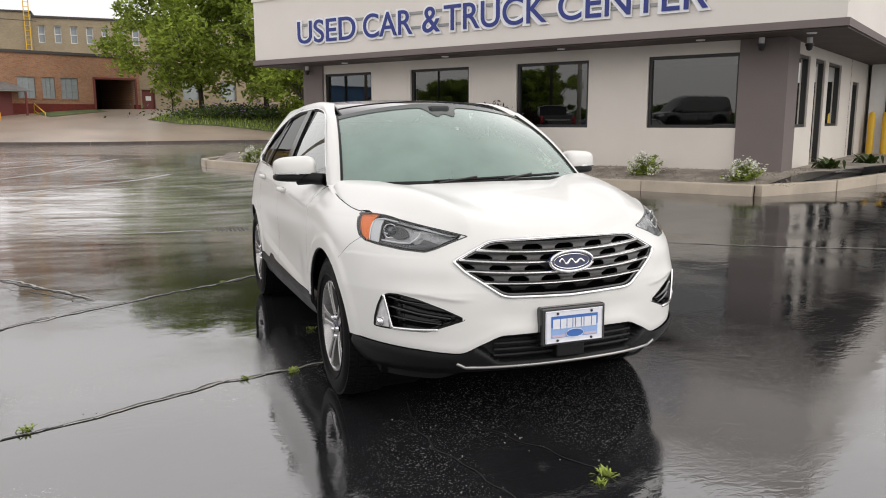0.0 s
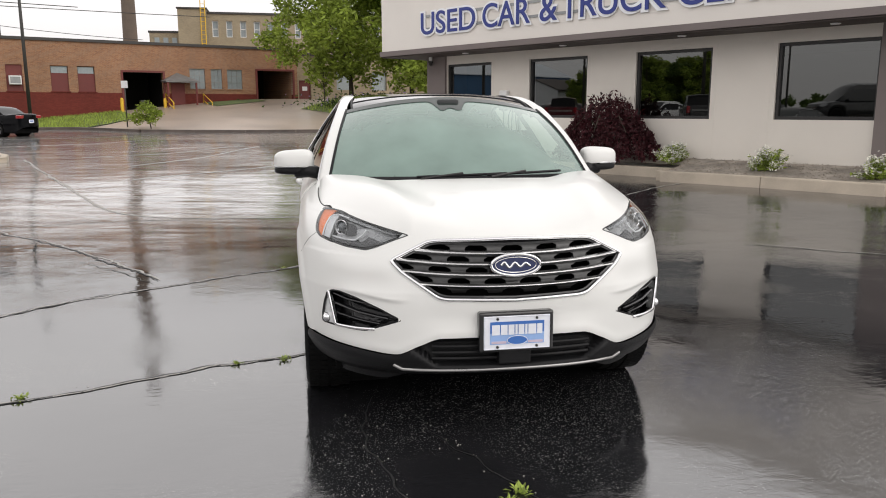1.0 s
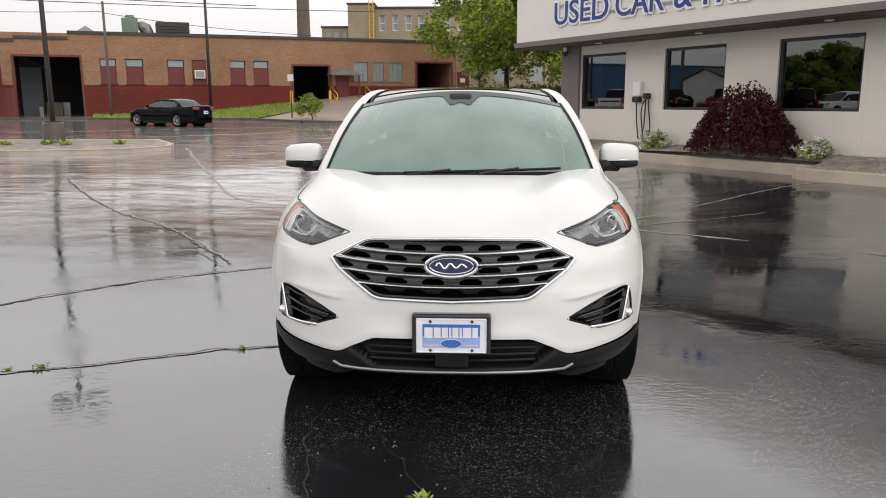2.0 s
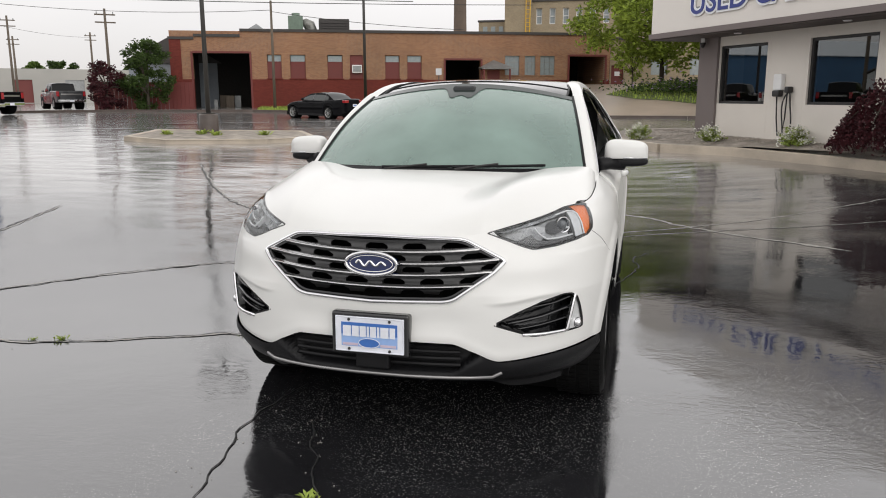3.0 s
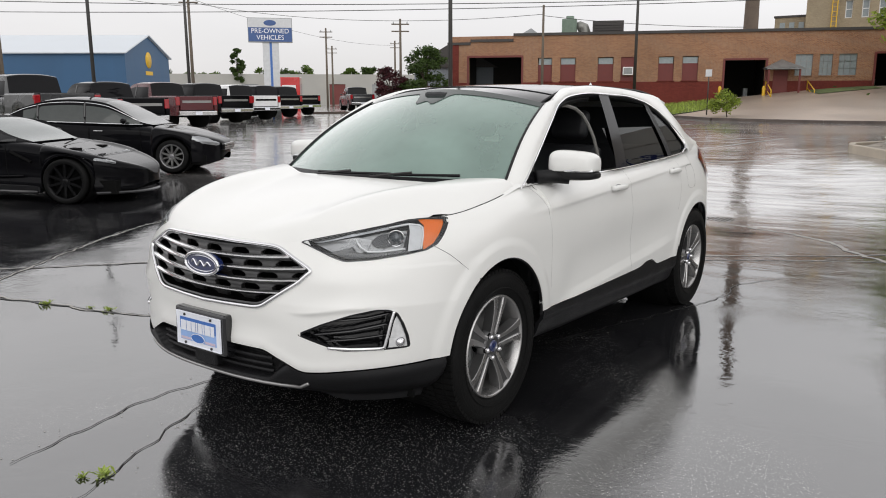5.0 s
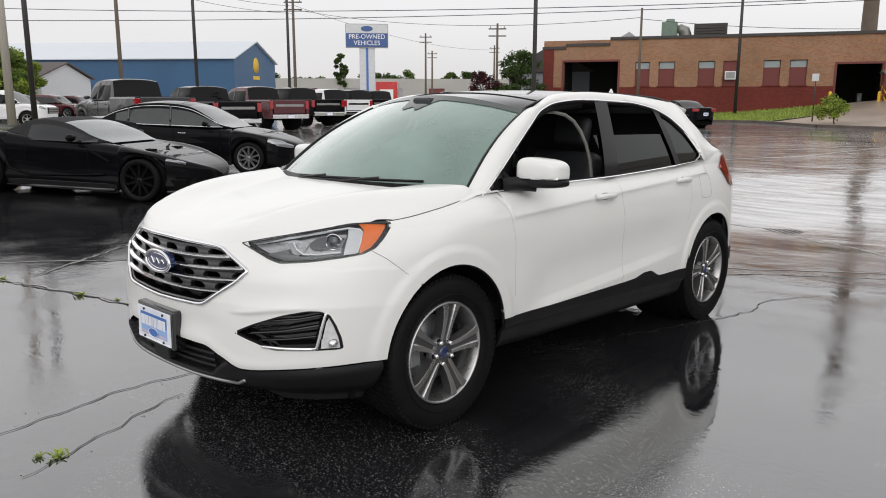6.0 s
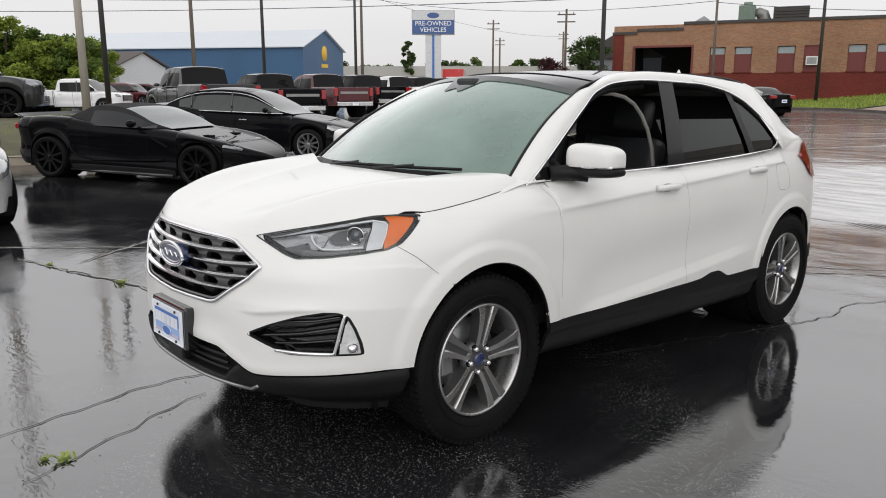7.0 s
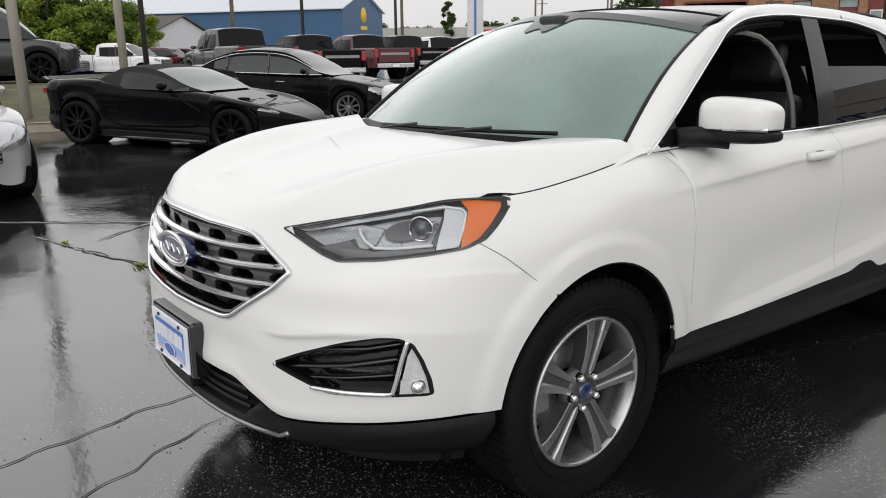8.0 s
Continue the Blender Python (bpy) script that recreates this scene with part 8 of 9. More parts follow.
def pickup(label, m, paint_, cover=True, tailmat=None, group="pickups in a row"):
    P = dict(y0=-0.98, y1=2.66, wb=3.69, w=2.03, r=0.41, tw=0.27, sill=0.42, paint=paint_, belt=1.24, roof=1.93, group=group,
             top=[(-0.98, 0.85), (-0.94, 1.04), (-0.5, 1.15), (0.55, 1.24), (2.66, 1.27)], low=[(-0.98, 0.5), (-0.6, 0.42)],
             section=((0.0, 1.0), (0.5, 0.995), (0.8, 0.97), (0.94, 0.90), (0.985, 0.78), (1.0, 0.6), (0.99, 0.35), (1.0, 0.15), (0.97, 0.0)),
             rearmat=M_TINTGLASS, sidemat=M_TINTGLASS, glass=(0.42, 0.98, 2.42, 2.62), wt=0.74, posts=(0.45,), spoke=M_ALLOY, rim=M_ALLOY, spokes=6, rimr=0.62, handles=(1.35, 2.3), handlemat=paint_,
             seams=(0.62, 1.62, 2.6), head=(0.22, -0.62), headline=0.80, tail=(1.1, 0.01, 0.01), grille=(0.68, 1.02, 0.66), bow=0.04, blunt=(9.0, 3.0),
             roofline=[(0.38, 1.23), (0.70, 1.60), (0.98, 1.85), (1.4, 1.93), (2.3, 1.92), (2.45, 1.88), (2.54, 1.6), (2.62, 1.26)], c_post=0.25)
    P["wb"] = 3.69
    v = vehicle("pickup", label, "pickup truck", m, P)
    W = 1.0
    # open load bed with its own sides, floor and tailgate
    def bed_side(sgn):
        bm = bmesh.new()
        ys_ = [2.70 + 0.04 * k for k in range(52)]
        prev = None
        for y in ys_:
            d = abs(y - 3.69)
            lo = max(0.5, 0.41 + math.sqrt(max(0, 0.47 ** 2 - d * d))) if d < 0.47 else 0.5
            ring = [bm.verts.new((sgn * x, y, z)) for x, z in ((0.86, lo), (0.99, lo), (1.01, (lo + 1.28) / 2), (0.995, 1.26), (0.96, 1.31), (0.88, 1.31), (0.86, 1.25))]
            if prev:
                for q in range(7):
                    bm.faces.new((prev[q], prev[(q + 1) % 7], ring[(q + 1) % 7], ring[q]))
            else:
                bm.faces.new(ring)
            prev = ring
        bm.faces.new(prev[::-1])
        bmesh.ops.recalc_face_normals(bm, faces=bm.faces[:])
        part("bed_side", bm, paint_, v, smooth=False)
        box("tail_light", sgn * 0.90 - 0.09, sgn * 0.90 + 0.10, 4.66, 4.765, 0.92, 1.27, M_REDLENS, v, "red tail light", 0.02)
    bed_side(1)
    bed_side(-1)
    box("bed_floor", -0.86, 0.86, 2.70, 4.70, 0.62, 0.70, M_CLAD, v)
    if cover:
        box("bed_cover", -0.88, 0.88, 2.70, 4.68, 1.27, 1.325, M_SOFTTOP, v, "black bed cover", 0.02)
    tg = box("tailgate", -0.80, 0.80, 4.68, 4.755, 0.72, 1.30, tailmat or paint_, v, "", 0.02)
    box("tailgate_trim", -0.70, 0.70, 4.756, 4.764, 1.02, 1.12, M_SATIN if tailmat is None and paint_ is not M_WHITEPAINT else M_GLOSSBLACK, tg)
    box("rear_bumper", -0.92, 0.92, 4.66, 4.86, 0.50, 0.68, M_CHROME, v, "bright rear bumper", 0.03)
    box("plate", -0.16, 0.16, 4.862, 4.87, 0.52, 0.67, M_PLATEWHITE, v, "white plate with plain bars")
    return v


def tail_at(tx, ty, hx, hy):
    """Pose for a pickup whose tailgate stands at tx, ty."""
    d = Vector((hx, hy, 0)).normalized()
    f = Vector((tx, ty, 0)) + d * 4.76
    left = Vector((-d.y, d.x, 0))
    z = ground_z(f.x, f.y) + 0.10
    return Matrix(((left.x, -d.x, 0, f.x), (left.y, -d.y, 0, f.y), (0, 0, 1, z), (0, 0, 0, 1)))


HX, HY = -0.996, 0.06
ROW = [(-3, M_GREYPAINT, "grey pickup", True), (-2, M_BLACKPAINT, "black pickup with bed cover", True), (-1, M_REDDARK, "ruby red pickup with bright tailgate strip", True), (0, M_BLACKPAINT, "black pickup with bright tailgate strip", False),
       (1, M_WHITEPAINT, "white pickup", True), (2, M_BLACKPAINT, "black pickup", True), (3, M_BLACKPAINT, "black pickup at the end", False)]
for i, pm, lab, cov in ROW:
    pickup(lab + " parked in the wet row", tail_at(-27.6 - 2.6 * i, 21.9 + 4.2 * i, HX, HY), pm, cov)
pickup("grey pickup parked across the lot", tail_at(-39.5, 44.5, -0.80, 0.60), M_GREYPAINT, True, group="pickups across the lot")


def suv(label, m, paint_, group="", boxy=False):
    P = dict(y0=-0.90, y1=3.75, wb=2.85, w=1.93, r=0.39, sill=0.30, paint=paint_, belt=1.12, roof=2.04 if boxy else 1.78, group=group,
             top=[(-0.90, 0.75), (-0.86, 0.93), (-0.5, 1.02), (0.5, 1.11), (3.3, 1.16), (3.75, 1.12)] if not boxy else [(-0.90, 0.80), (-0.86, 0.98), (-0.5, 1.06), (0.2, 1.14), (3.75, 1.2)],
             low=[(-0.9, 0.38), (-0.6, 0.3), (3.75, 0.42)], glass=(0.45, 1.05, 3.1, 3.6) if not boxy else (0.08, 0.85, 3.5, 3.7), wt=0.74, posts=(0.36, 0.68), spoke=M_DARKALLOY if boxy else M_ALLOY, rim=M_DARKALLOY if boxy else M_ALLOY,
             spokes=7, handles=(1.3, 2.3), seams=(0.6, 1.55, 2.5), head=(0.22, -0.5), headline=0.80, tail=(1.02, 0.2, 0.22), grille=(0.60, 0.88, 0.5), blunt=(6.0, 2.6) if boxy else (3.6, 2.4),
             roofline=[(0.40, 1.11), (0.75, 1.40), (1.05, 1.66), (1.5, 1.77), (2.6, 1.78), (3.1, 1.72), (3.4, 1.45), (3.62, 1.12)] if not boxy else [(0.0, 1.12), (0.35, 1.50), (0.80, 1.92), (1.2, 2.04), (3.3, 2.02), (3.52, 1.90), (3.70, 1.15)])
    return vehicle("suv", label, "suv", m, P)


suv("dark grey boxy off-roader on the raised verge", parked(-20.2, 2.95, 0.285, 0.955, 1.93, 0.16, wb=2.85), M_DARKGREY, boxy=True)
random.seed(5)
LOT2 = [(-44, 4.0, M_GREYPAINT), (-52, 12.0, M_SILVER), (-55, 17.5, M_GREYPAINT), (-57, 20.5, M_REDDARK), (-62, 14, M_WHITEPAINT), (-60, 20, M_BLACKPAINT), (-64, 25, M_REDDARK), (-66, 30, M_BLACKPAINT), (-45, -3, M_SILVER)]
for x, y, pm in LOT2:
    suv("distant parked car beyond the verge", parked(x, y, 0.75, 0.66, 1.93, 0.05, wb=2.85), pm, "distant cars")
pickup("white pickup parked beyond the verge", parked(-40.6, 12.2, 0.66, 0.75, 2.03, 0.0, wb=3.69), M_WHITEPAINT, False, group="distant cars")
pickup("dark blue pickup parked beyond the verge", parked(-41.9, 8.2, 0.66, 0.75, 2.03, 0.0, wb=3.69), M_BLUEPAINT, False, group="distant cars")

# the rest of the lot, mirrored in the showroom windows
for x, y, pm in ((-13.5, -9.0, M_BLACKPAINT), (-11.0, -12.5, M_SILVER), (-16.0, -5.8, M_BLUEPAINT)):
    vehicle("sedan", "parked sedan mirrored in the showroom windows", "car", parked(x, y, 0.84, 0.54, 1.86), dict(SEDAN, paint=pm, framemat=pm, group="cars at the back of the lot"))
trailer = thing("box_trailer", "bright red box trailer standing across the lot", "trailer", Matrix.Translation((-30, -12, 0)) @ Matrix.Rotation(radians(-70), 4, "Z"))
box("box_body", -5.5, 5.5, -1.25, 1.25, 1.0, 3.8, M_BRIGHTRED, trailer, "red ribbed body", 0.03)
box("chassis", -5.3, 5.3, -0.5, 0.5, 0.75, 0.99, M_CLAD, trailer)
for y in (-4.2, -3.0, 4.2):
    for sgn in (1, -1):
        lathe("wheel", [(0.0, sgn * 0.10), (0.3, sgn * 0.10), (0.48, sgn * 0.14), (0.5, 0.0), (0.48, -sgn * 0.14)], M_RUBBER, trailer, sides=24, m=Matrix.Translation((y, sgn * 1.0, 0.5)) @ Matrix.Rotation(radians(90), 4, "Z"))

# ---------------- poles, signs, wires ----------------
def pole(name, label, x, y, h, r, material, top_r=None, category="pole", base=True):
    z = ground_z(x, y)
    p = thing(name, label, category, Matrix.Translation((x, y, z)))
    tube("shaft", [(0, 0, 0), (0, 0, h * 0.5), (0, 0, h)], r, material, p, sides=12, r_end=top_r or r * 0.7)
    return p


lamp = pole("street_lamp", "dark square lamp post on a concrete foot in the lot island", -13.4, 19.9, 8.5, 0.085, M_POLE, category="lamp post")
lathe("foot", [(0.0, 0.75), (0.29, 0.75), (0.32, 0.70), (0.32, 0.0)], M_WETKERB, lamp, "round concrete foot", 20, Matrix.Rotation(radians(-90), 4, "Y"))
box("base_plate", -0.17, 0.17, -0.17, 0.17, 0.75, 0.79, M_POLE, lamp)
for s in (-1, 1):
    box("lamp_head", s * 0.25 - (0.0 if s > 0 else 0.7), s * 0.25 + (0.7 if s > 0 else 0.0), -0.2, 0.2, 8.3, 8.45, M_POLE, lamp, bevel=0.03)
M_PALEPOLE = mat("pale_weathered_pole", (0.42, 0.39, 0.34), 0.8, vary=0.2, scale=3, stretch=(4, 4, 0.4))
for x, y, h, r, material, lab in ((-19.2, 51.3, 11.5, 0.12, M_POLE, "tall dark lamp post by the far kerb"), (-25.0, 48.0, 7.6, 0.11, M_TIMBER, "short leaning timber pole before the hall"),
                                 (-13.45, 1.2, 9, 0.10, M_PALEPOLE, "pale weathered round pole on the verge"), (-28.0, 7.4, 9.5, 0.16, M_PALEPOLE, "pale weathered round pole on the verge"),
                                 (-30.6, 9.1, 10, 0.12, M_POLE, "slim dark steel lamp post"), (-31.6, 17.0, 10, 0.09, M_POLE, "slim dark steel lamp post"), (-45.5, 32.4, 11, 0.12, M_POLE, "slim dark steel lamp post"),
                                 (-65, 28.4, 14, 0.2, M_TIMBER, "weathered grey timber utility pole"), (-61.4, 44.5, 11.5, 0.17, M_TIMBER, "weathered grey timber utility pole"), (-76, 78, 11, 0.17, M_TIMBER, "weathered grey timber utility pole"),
                                 (-88, 108, 11.5, 0.2, M_TIMBER, "weathered grey timber utility pole"), (-96, 100, 10.5, 0.2, M_TIMBER, "weathered grey timber utility pole"), (-48, 60, 9, 0.15, M_TIMBER, "weathered grey timber utility pole")):
    p = pole("utility_pole" if material is M_TIMBER else "post", lab, x, y, h, r, material)
    if material is M_TIMBER and h > 8:
        for k in (0.6, 1.3):
            box("crossarm", -0.9, 0.9, -0.06, 0.06, h - k, h - k + 0.12, M_TIMBER, p, m=Matrix.Rotation(radians(40), 4, "Z"))
        for s in (-0.7, 0.0, 0.7):
            lathe("insulator", [(0.0, 0.2), (0.05, 0.18), (0.06, 0.0)], M_STEEL, p, sides=8, m=Matrix.Rotation(radians(40), 4, "Z") @ Matrix.Translation((s, 0, h - 0.47)) @ Matrix.Rotation(radians(-90), 4, "Y"))
for x, y, h in ((-36.5, 3.2, 9.0), (-38.5, 4.6, 7.6)):
    p = pole("street_lamp", "slim dark lamp post with twin flat heads", x, y, h, 0.08, M_POLE, category="lamp post")
    for s in (-1, 1):
        box("lamp_head", min(0, s * 0.9), max(0, s * 0.9), -0.12, 0.12, h - 0.02, h + 0.08, M_POLE, p, m=Matrix.Rotation(radians(60), 4, "Z"))


def wire(a, b, sag=0.5, r=0.018):
    a, b = Vector(a), Vector(b)
    w = tube("overhead_wire", [a.lerp(b, t) - Vector((0, 0, sag * 4 * t * (1 - t))) for t in [k / 14 for k in range(15)]], r, M_POLE, sides=4)
    return tagged(w, "thin sagging overhead cable", "cable", "overhead cables")


wire((-95, 14, 11.2), (-18, 60, 9.2), 0.8, 0.03)
wire((-95, 12, 9.6), (-10, 74, 10.2), 0.9, 0.03)
wire((-65, 28.4, 13.0), (-61.4, 44.5, 10.9), 0.6)
wire((-65, 28.4, 12.2), (-61.4, 44.5, 10.2), 0.6)
wire((-61.4, 44.5, 11), (-88, 108, 11), 1.2)
wire((-65, 28.4, 13.2), (-76, -20, 12.0), 1.2)
wire((-65, 28.4, 12.4), (-74, -20, 11.0), 1.2)
wire((-25.0, 48.0, 7.4), (-11.9, 52.2 , 6.2), 0.2)
wire((-61.4, 44.5, 10.6), (-25.0, 48.0, 7.5), 1.0)

# pylon sign
PS = Vector((-39.0, 34.5, 0))
pang = math.atan2(-38.02 + 40.02, 35.58 - 33.37)
pm_ = Matrix.Translation((PS.x, PS.y, ground_z(PS.x, PS.y))) @ Matrix.Rotation(math.pi / 2 - pang, 4, "Z")
M_DIRTYWHITE = mat("weathered_white", (0.62, 0.63, 0.64), 0.5, vary=0.1)
pylon = thing("pylon_sign", "white and blue pylon sign on a twin white post", "sign", pm_)
box("post", -0.55, -0.08, -0.2, 0.2, 0, 5.0, M_DIRTYWHITE, pylon, "white post", 0.02)
box("post", 0.08, 0.55, -0.2, 0.2, 0, 5.0, M_DIRTYWHITE, pylon, "white post", 0.02)
box("post_stripe", -0.079, 0.079, -0.17, 0.17, 0, 5.0, M_PLATEBLUE, pylon)
box("cabinet", -1.5, 1.5, -0.3, 0.3, 5.0, 6.62, M_STEEL, pylon, "sign cabinet")
box("upper_panel", -1.46, 1.46, -0.32, -0.301, 5.98, 6.58, M_DIRTYWHITE, pylon, "white upper panel")
M_SIGNNAVY = mat("pylon_blue", (0.045, 0.10, 0.27), 0.4)
box("lower_panel", -1.46, 1.46, -0.32, -0.301, 5.04, 5.97, M_SIGNNAVY, pylon, "blue lower panel")
ov = [(0.42 * math.cos(2 * math.pi * k / 32), -0.335, 6.28 + 0.19 * math.sin(2 * math.pi * k / 32)) for k in range(32)]
mesh("oval_mark", ov, [tuple(range(32))], M_SIGNNAVY, pylon, "plain blue oval")
for text, z in (("PRE-OWNED", 5.60), ("VEHICLES", 5.17)):
    lettering("letters", text, 0.44, M_SIGNWHITE, Matrix.Translation((0, -0.325, z)) @ Matrix.Rotation(radians(90), 4, "X"), pylon, 0.01, align="CENTER")

# small post sign before the hall
p = pole("sign_post", "thin dark post with a small white notice", -11.2, 42.6, 2.6, 0.04, M_POLE, category="sign")
box("notice", -0.18, 0.18, -0.06, -0.045, 2.2, 2.6, M_DIRTYWHITE, p)

# ---------------- far buildings ----------------
M_BLUECLAD = mat("blue_cladding", (0.035, 0.10, 0.20), 0.5, vary=0.08, scale=0.4, stretch=(1, 1, 0.1))
M_METALROOF = mat("pale_metal_roof", (0.58, 0.62, 0.66), 0.4, vary=0.05, scale=0.3)
M_FARWALL = mat("pale_far_wall", (0.40, 0.39, 0.36), 0.8, vary=0.12, scale=0.2)


def shed(name, label, m, length, width, eave, ridge, wall_mat, roof_mat):
    """Gabled shed; local x along the ridge."""
    b = thing(name, label, "building", m)
    for y, nm in ((0, "side_wall"), (width - 0.2, "side_wall")):
        box(nm, 0.0, length, y, y + 0.2, 0, eave, wall_mat, b)
    for x in (0.0, length - 0.2):
        bm = bmesh.new()
        ps = [(0.201, 0), (width - 0.201, 0), (width - 0.201, eave), (width / 2, ridge), (0.201, eave)]
        f = [bm.verts.new((x, y, z)) for y, z in ps]
        g_ = [bm.verts.new((x + 0.2, y, z)) for y, z in ps]
        bm.faces.new(f[::-1])
        bm.faces.new(g_)
        for k in range(5):
            bm.faces.new((f[k], f[(k + 1) % 5], g_[(k + 1) % 5], g_[k]))
        bmesh.ops.recalc_face_normals(bm, faces=bm.faces[:])
        part("gable_wall", bm, wall_mat, b)
    for s in (0, 1):
        bm = bmesh.new()
        y_e = -0.4 if s == 0 else width + 0.4
        z_e = eave - 0.4 * (ridge - eave) / (width / 2)
        vs = [bm.verts.new(p) for p in ((-0.3, y_e, z_e + 0.05), (length + 0.3, y_e, z_e + 0.05), (length + 0.3, width / 2, ridge + 0.05), (-0.3, width / 2, ridge + 0.05), (-0.3, y_e, z_e + 0.17), (length + 0.3, y_e, z_e + 0.17), (length + 0.3, width / 2, ridge + 0.17), (-0.3, width / 2, ridge + 0.17))]
        for q in ((0, 1, 2, 3), (4, 7, 6, 5), (0, 4, 5, 1), (1, 5, 6, 2), (2, 6, 7, 3), (3, 7, 4, 0)):
            bm.faces.new([vs[k] for k in q])
        bmesh.ops.recalc_face_normals(bm, faces=bm.faces[:])
        part("roof", bm, roof_mat, b)
    return b


def frame2(origin, toward):
    """Matrix with x from origin towards a second point."""
    o, t = Vector((*origin, 0)), Vector((*toward, 0))
    e_ = (t - o).normalized()
    return Matrix(((e_.x, -e_.y, 0, o.x), (e_.y, e_.x, 0, o.y), (0, 0, 1, 0), (0, 0, 0, 1)))


bw = shed("blue_shed", "large blue metal shed with a pale roof", frame2((-105.8, 27.0), (-77.5, 47.5)), 35, 14, 6.6, 8.9, M_BLUECLAD, M_METALROOF)
lathe("round_mark", [(0.0, 0.03), (0.95, 0.03), (0.95, 0.0)], M_YELLOW, bw, "plain round gold emblem", 24, Matrix.Translation((35.0, 7.0, 6.1)))
box("emblem_bar", 35.0, 35.04, 5.9, 8.1, 4.35, 4.8, M_YELLOW, bw)
ws_ = shed("white_shed", "low white shed with a brown roof", frame2((-84.0, 17.0), (-73.5, 24.6)), 13, 8, 3.9, 5.2, M_DIRTYWHITE, mat("brown_roof", (0.10, 0.085, 0.078), 0.8))
box("shutter", 3.0, 6.5, -0.03, 0.0, 0.3, 3.0, M_SHUT, ws_, "brown roller shutter")
box("door", 10.8, 11.8, -0.03, 0.0, 0.1, 2.4, M_COPING, ws_)
far = thing("far_warehouse", "long pale low warehouse on the horizon", "building", frame2((-122, 80), (-84, 121)))
wall_with_openings("wall", -20, 60, 0, 0.4, 0, 6.0, [(k * 8.0 - 16, k * 8.0 - 13, 0.4, 4.2) for k in range(9)], M_FARWALL, far)
box("roof", -20, 60, 0.4, 30, 5.7, 5.9, M_COPING, far)
for k in range(9):
    box("dock_door", k * 8.0 - 16, k * 8.0 - 13, 0.2, 0.25, 0.4, 4.2, M_SHUT if k % 3 == 0 else M_STEEL, far)
cab_ = thing("red_kiosk", "small bright red kiosk behind the pickups", "kiosk", Matrix.Translation((-57.5, 53.5, ground_z(-57.5, 53.5))) @ Matrix.Rotation(radians(40), 4, "Z"))
box("body", -1.1, 1.1, -1, 1, 0, 3.4, M_BRIGHTRED, cab_, bevel=0.04)
box("hatch", -0.7, 0.7, -1.02, -1.0, 1.3, 2.6, M_WHITE, cab_)
house = thing("grey_house", "grey gabled house beside the hall", "house", frame2((-40, 52), (-33, 56)))
box("wall", 0, 7, 0, 8, 0, 4.2, mat("grey_siding", (0.25, 0.28, 0.31), 0.7, vary=0.1), house)
prism("roof", [(-0.4, 0), (7.4, 0), (3.5, 2.2)], -0.3, 8.3, M_COPING, house, m=Matrix.Translation((0, 8, 4.2)) @ Matrix.Rotation(radians(90), 4, "X"))
fence = thing("red_fence", "dark red board fence by the hall", "fence", frame2((-38, 45), (-31.2, 47.2)))
for k in range(24):
    box("board", k * 0.3, k * 0.3 + 0.28, 0, 0.03, 0.2, 2.5, M_SHUT, fence)

# ---------------- plants ----------------
def leaf_material(name, color, vary=0.35, trans=0.3):
    m = mat(name, color, 0.5, vary=vary, scale=0.9, bscale=8, spec=0.3)
    n, l = m.node_tree.nodes, m.node_tree.links
    p = n["Principled BSDF"]
    g = n.new("ShaderNodeNewGeometry")
    r = n.new("ShaderNodeMapRange")
    r.inputs["To Min"].default_value, r.inputs["To Max"].default_value = 0.55, 1.5
    l.new(g.outputs["Random Per Island"], r.inputs[0])
    s = n.new("ShaderNodeVectorMath")
    s.operation = "SCALE"
    l.new(p.inputs["Base Color"].links[0].from_socket, s.inputs[0])
    l.new(r.outputs[0], s.inputs["Scale"])
    l.new(s.outputs[0], p.inputs["Base Color"])
    tr = n.new("ShaderNodeBsdfTranslucent")
    l.new(s.outputs[0], tr.inputs[0])
    mx = n.new("ShaderNodeMixShader")
    mx.inputs[0].default_value = trans
    l.new(p.outputs[0], mx.inputs[1])
    l.new(tr.outputs[0], mx.inputs[2])
    l.new(mx.outputs[0], n["Material Output"].inputs[0])
    return m


M_LEAF = leaf_material("spring_leaves", (0.24, 0.31, 0.05), trans=0.45)
M_LEAFDARK = leaf_material("dark_leaves", (0.05, 0.085, 0.018))
M_LEAFMID = leaf_material("summer_leaves", (0.10, 0.155, 0.032), trans=0.4)
M_LEAFBUSH = leaf_material("shrub_leaves", (0.30, 0.38, 0.075))
M_PURPLE = leaf_material("purple_leaves", (0.060, 0.014, 0.018))
M_PETAL = leaf_material("white_petals", (0.72, 0.71, 0.64), 0.1, 0.2)
M_LILAC = leaf_material("lilac_petals", (0.30, 0.22, 0.36), 0.2)
M_BARK = mat("bark", (0.07, 0.055, 0.042), 0.9, vary=0.3, scale=6, bump=0.6, bscale=30)


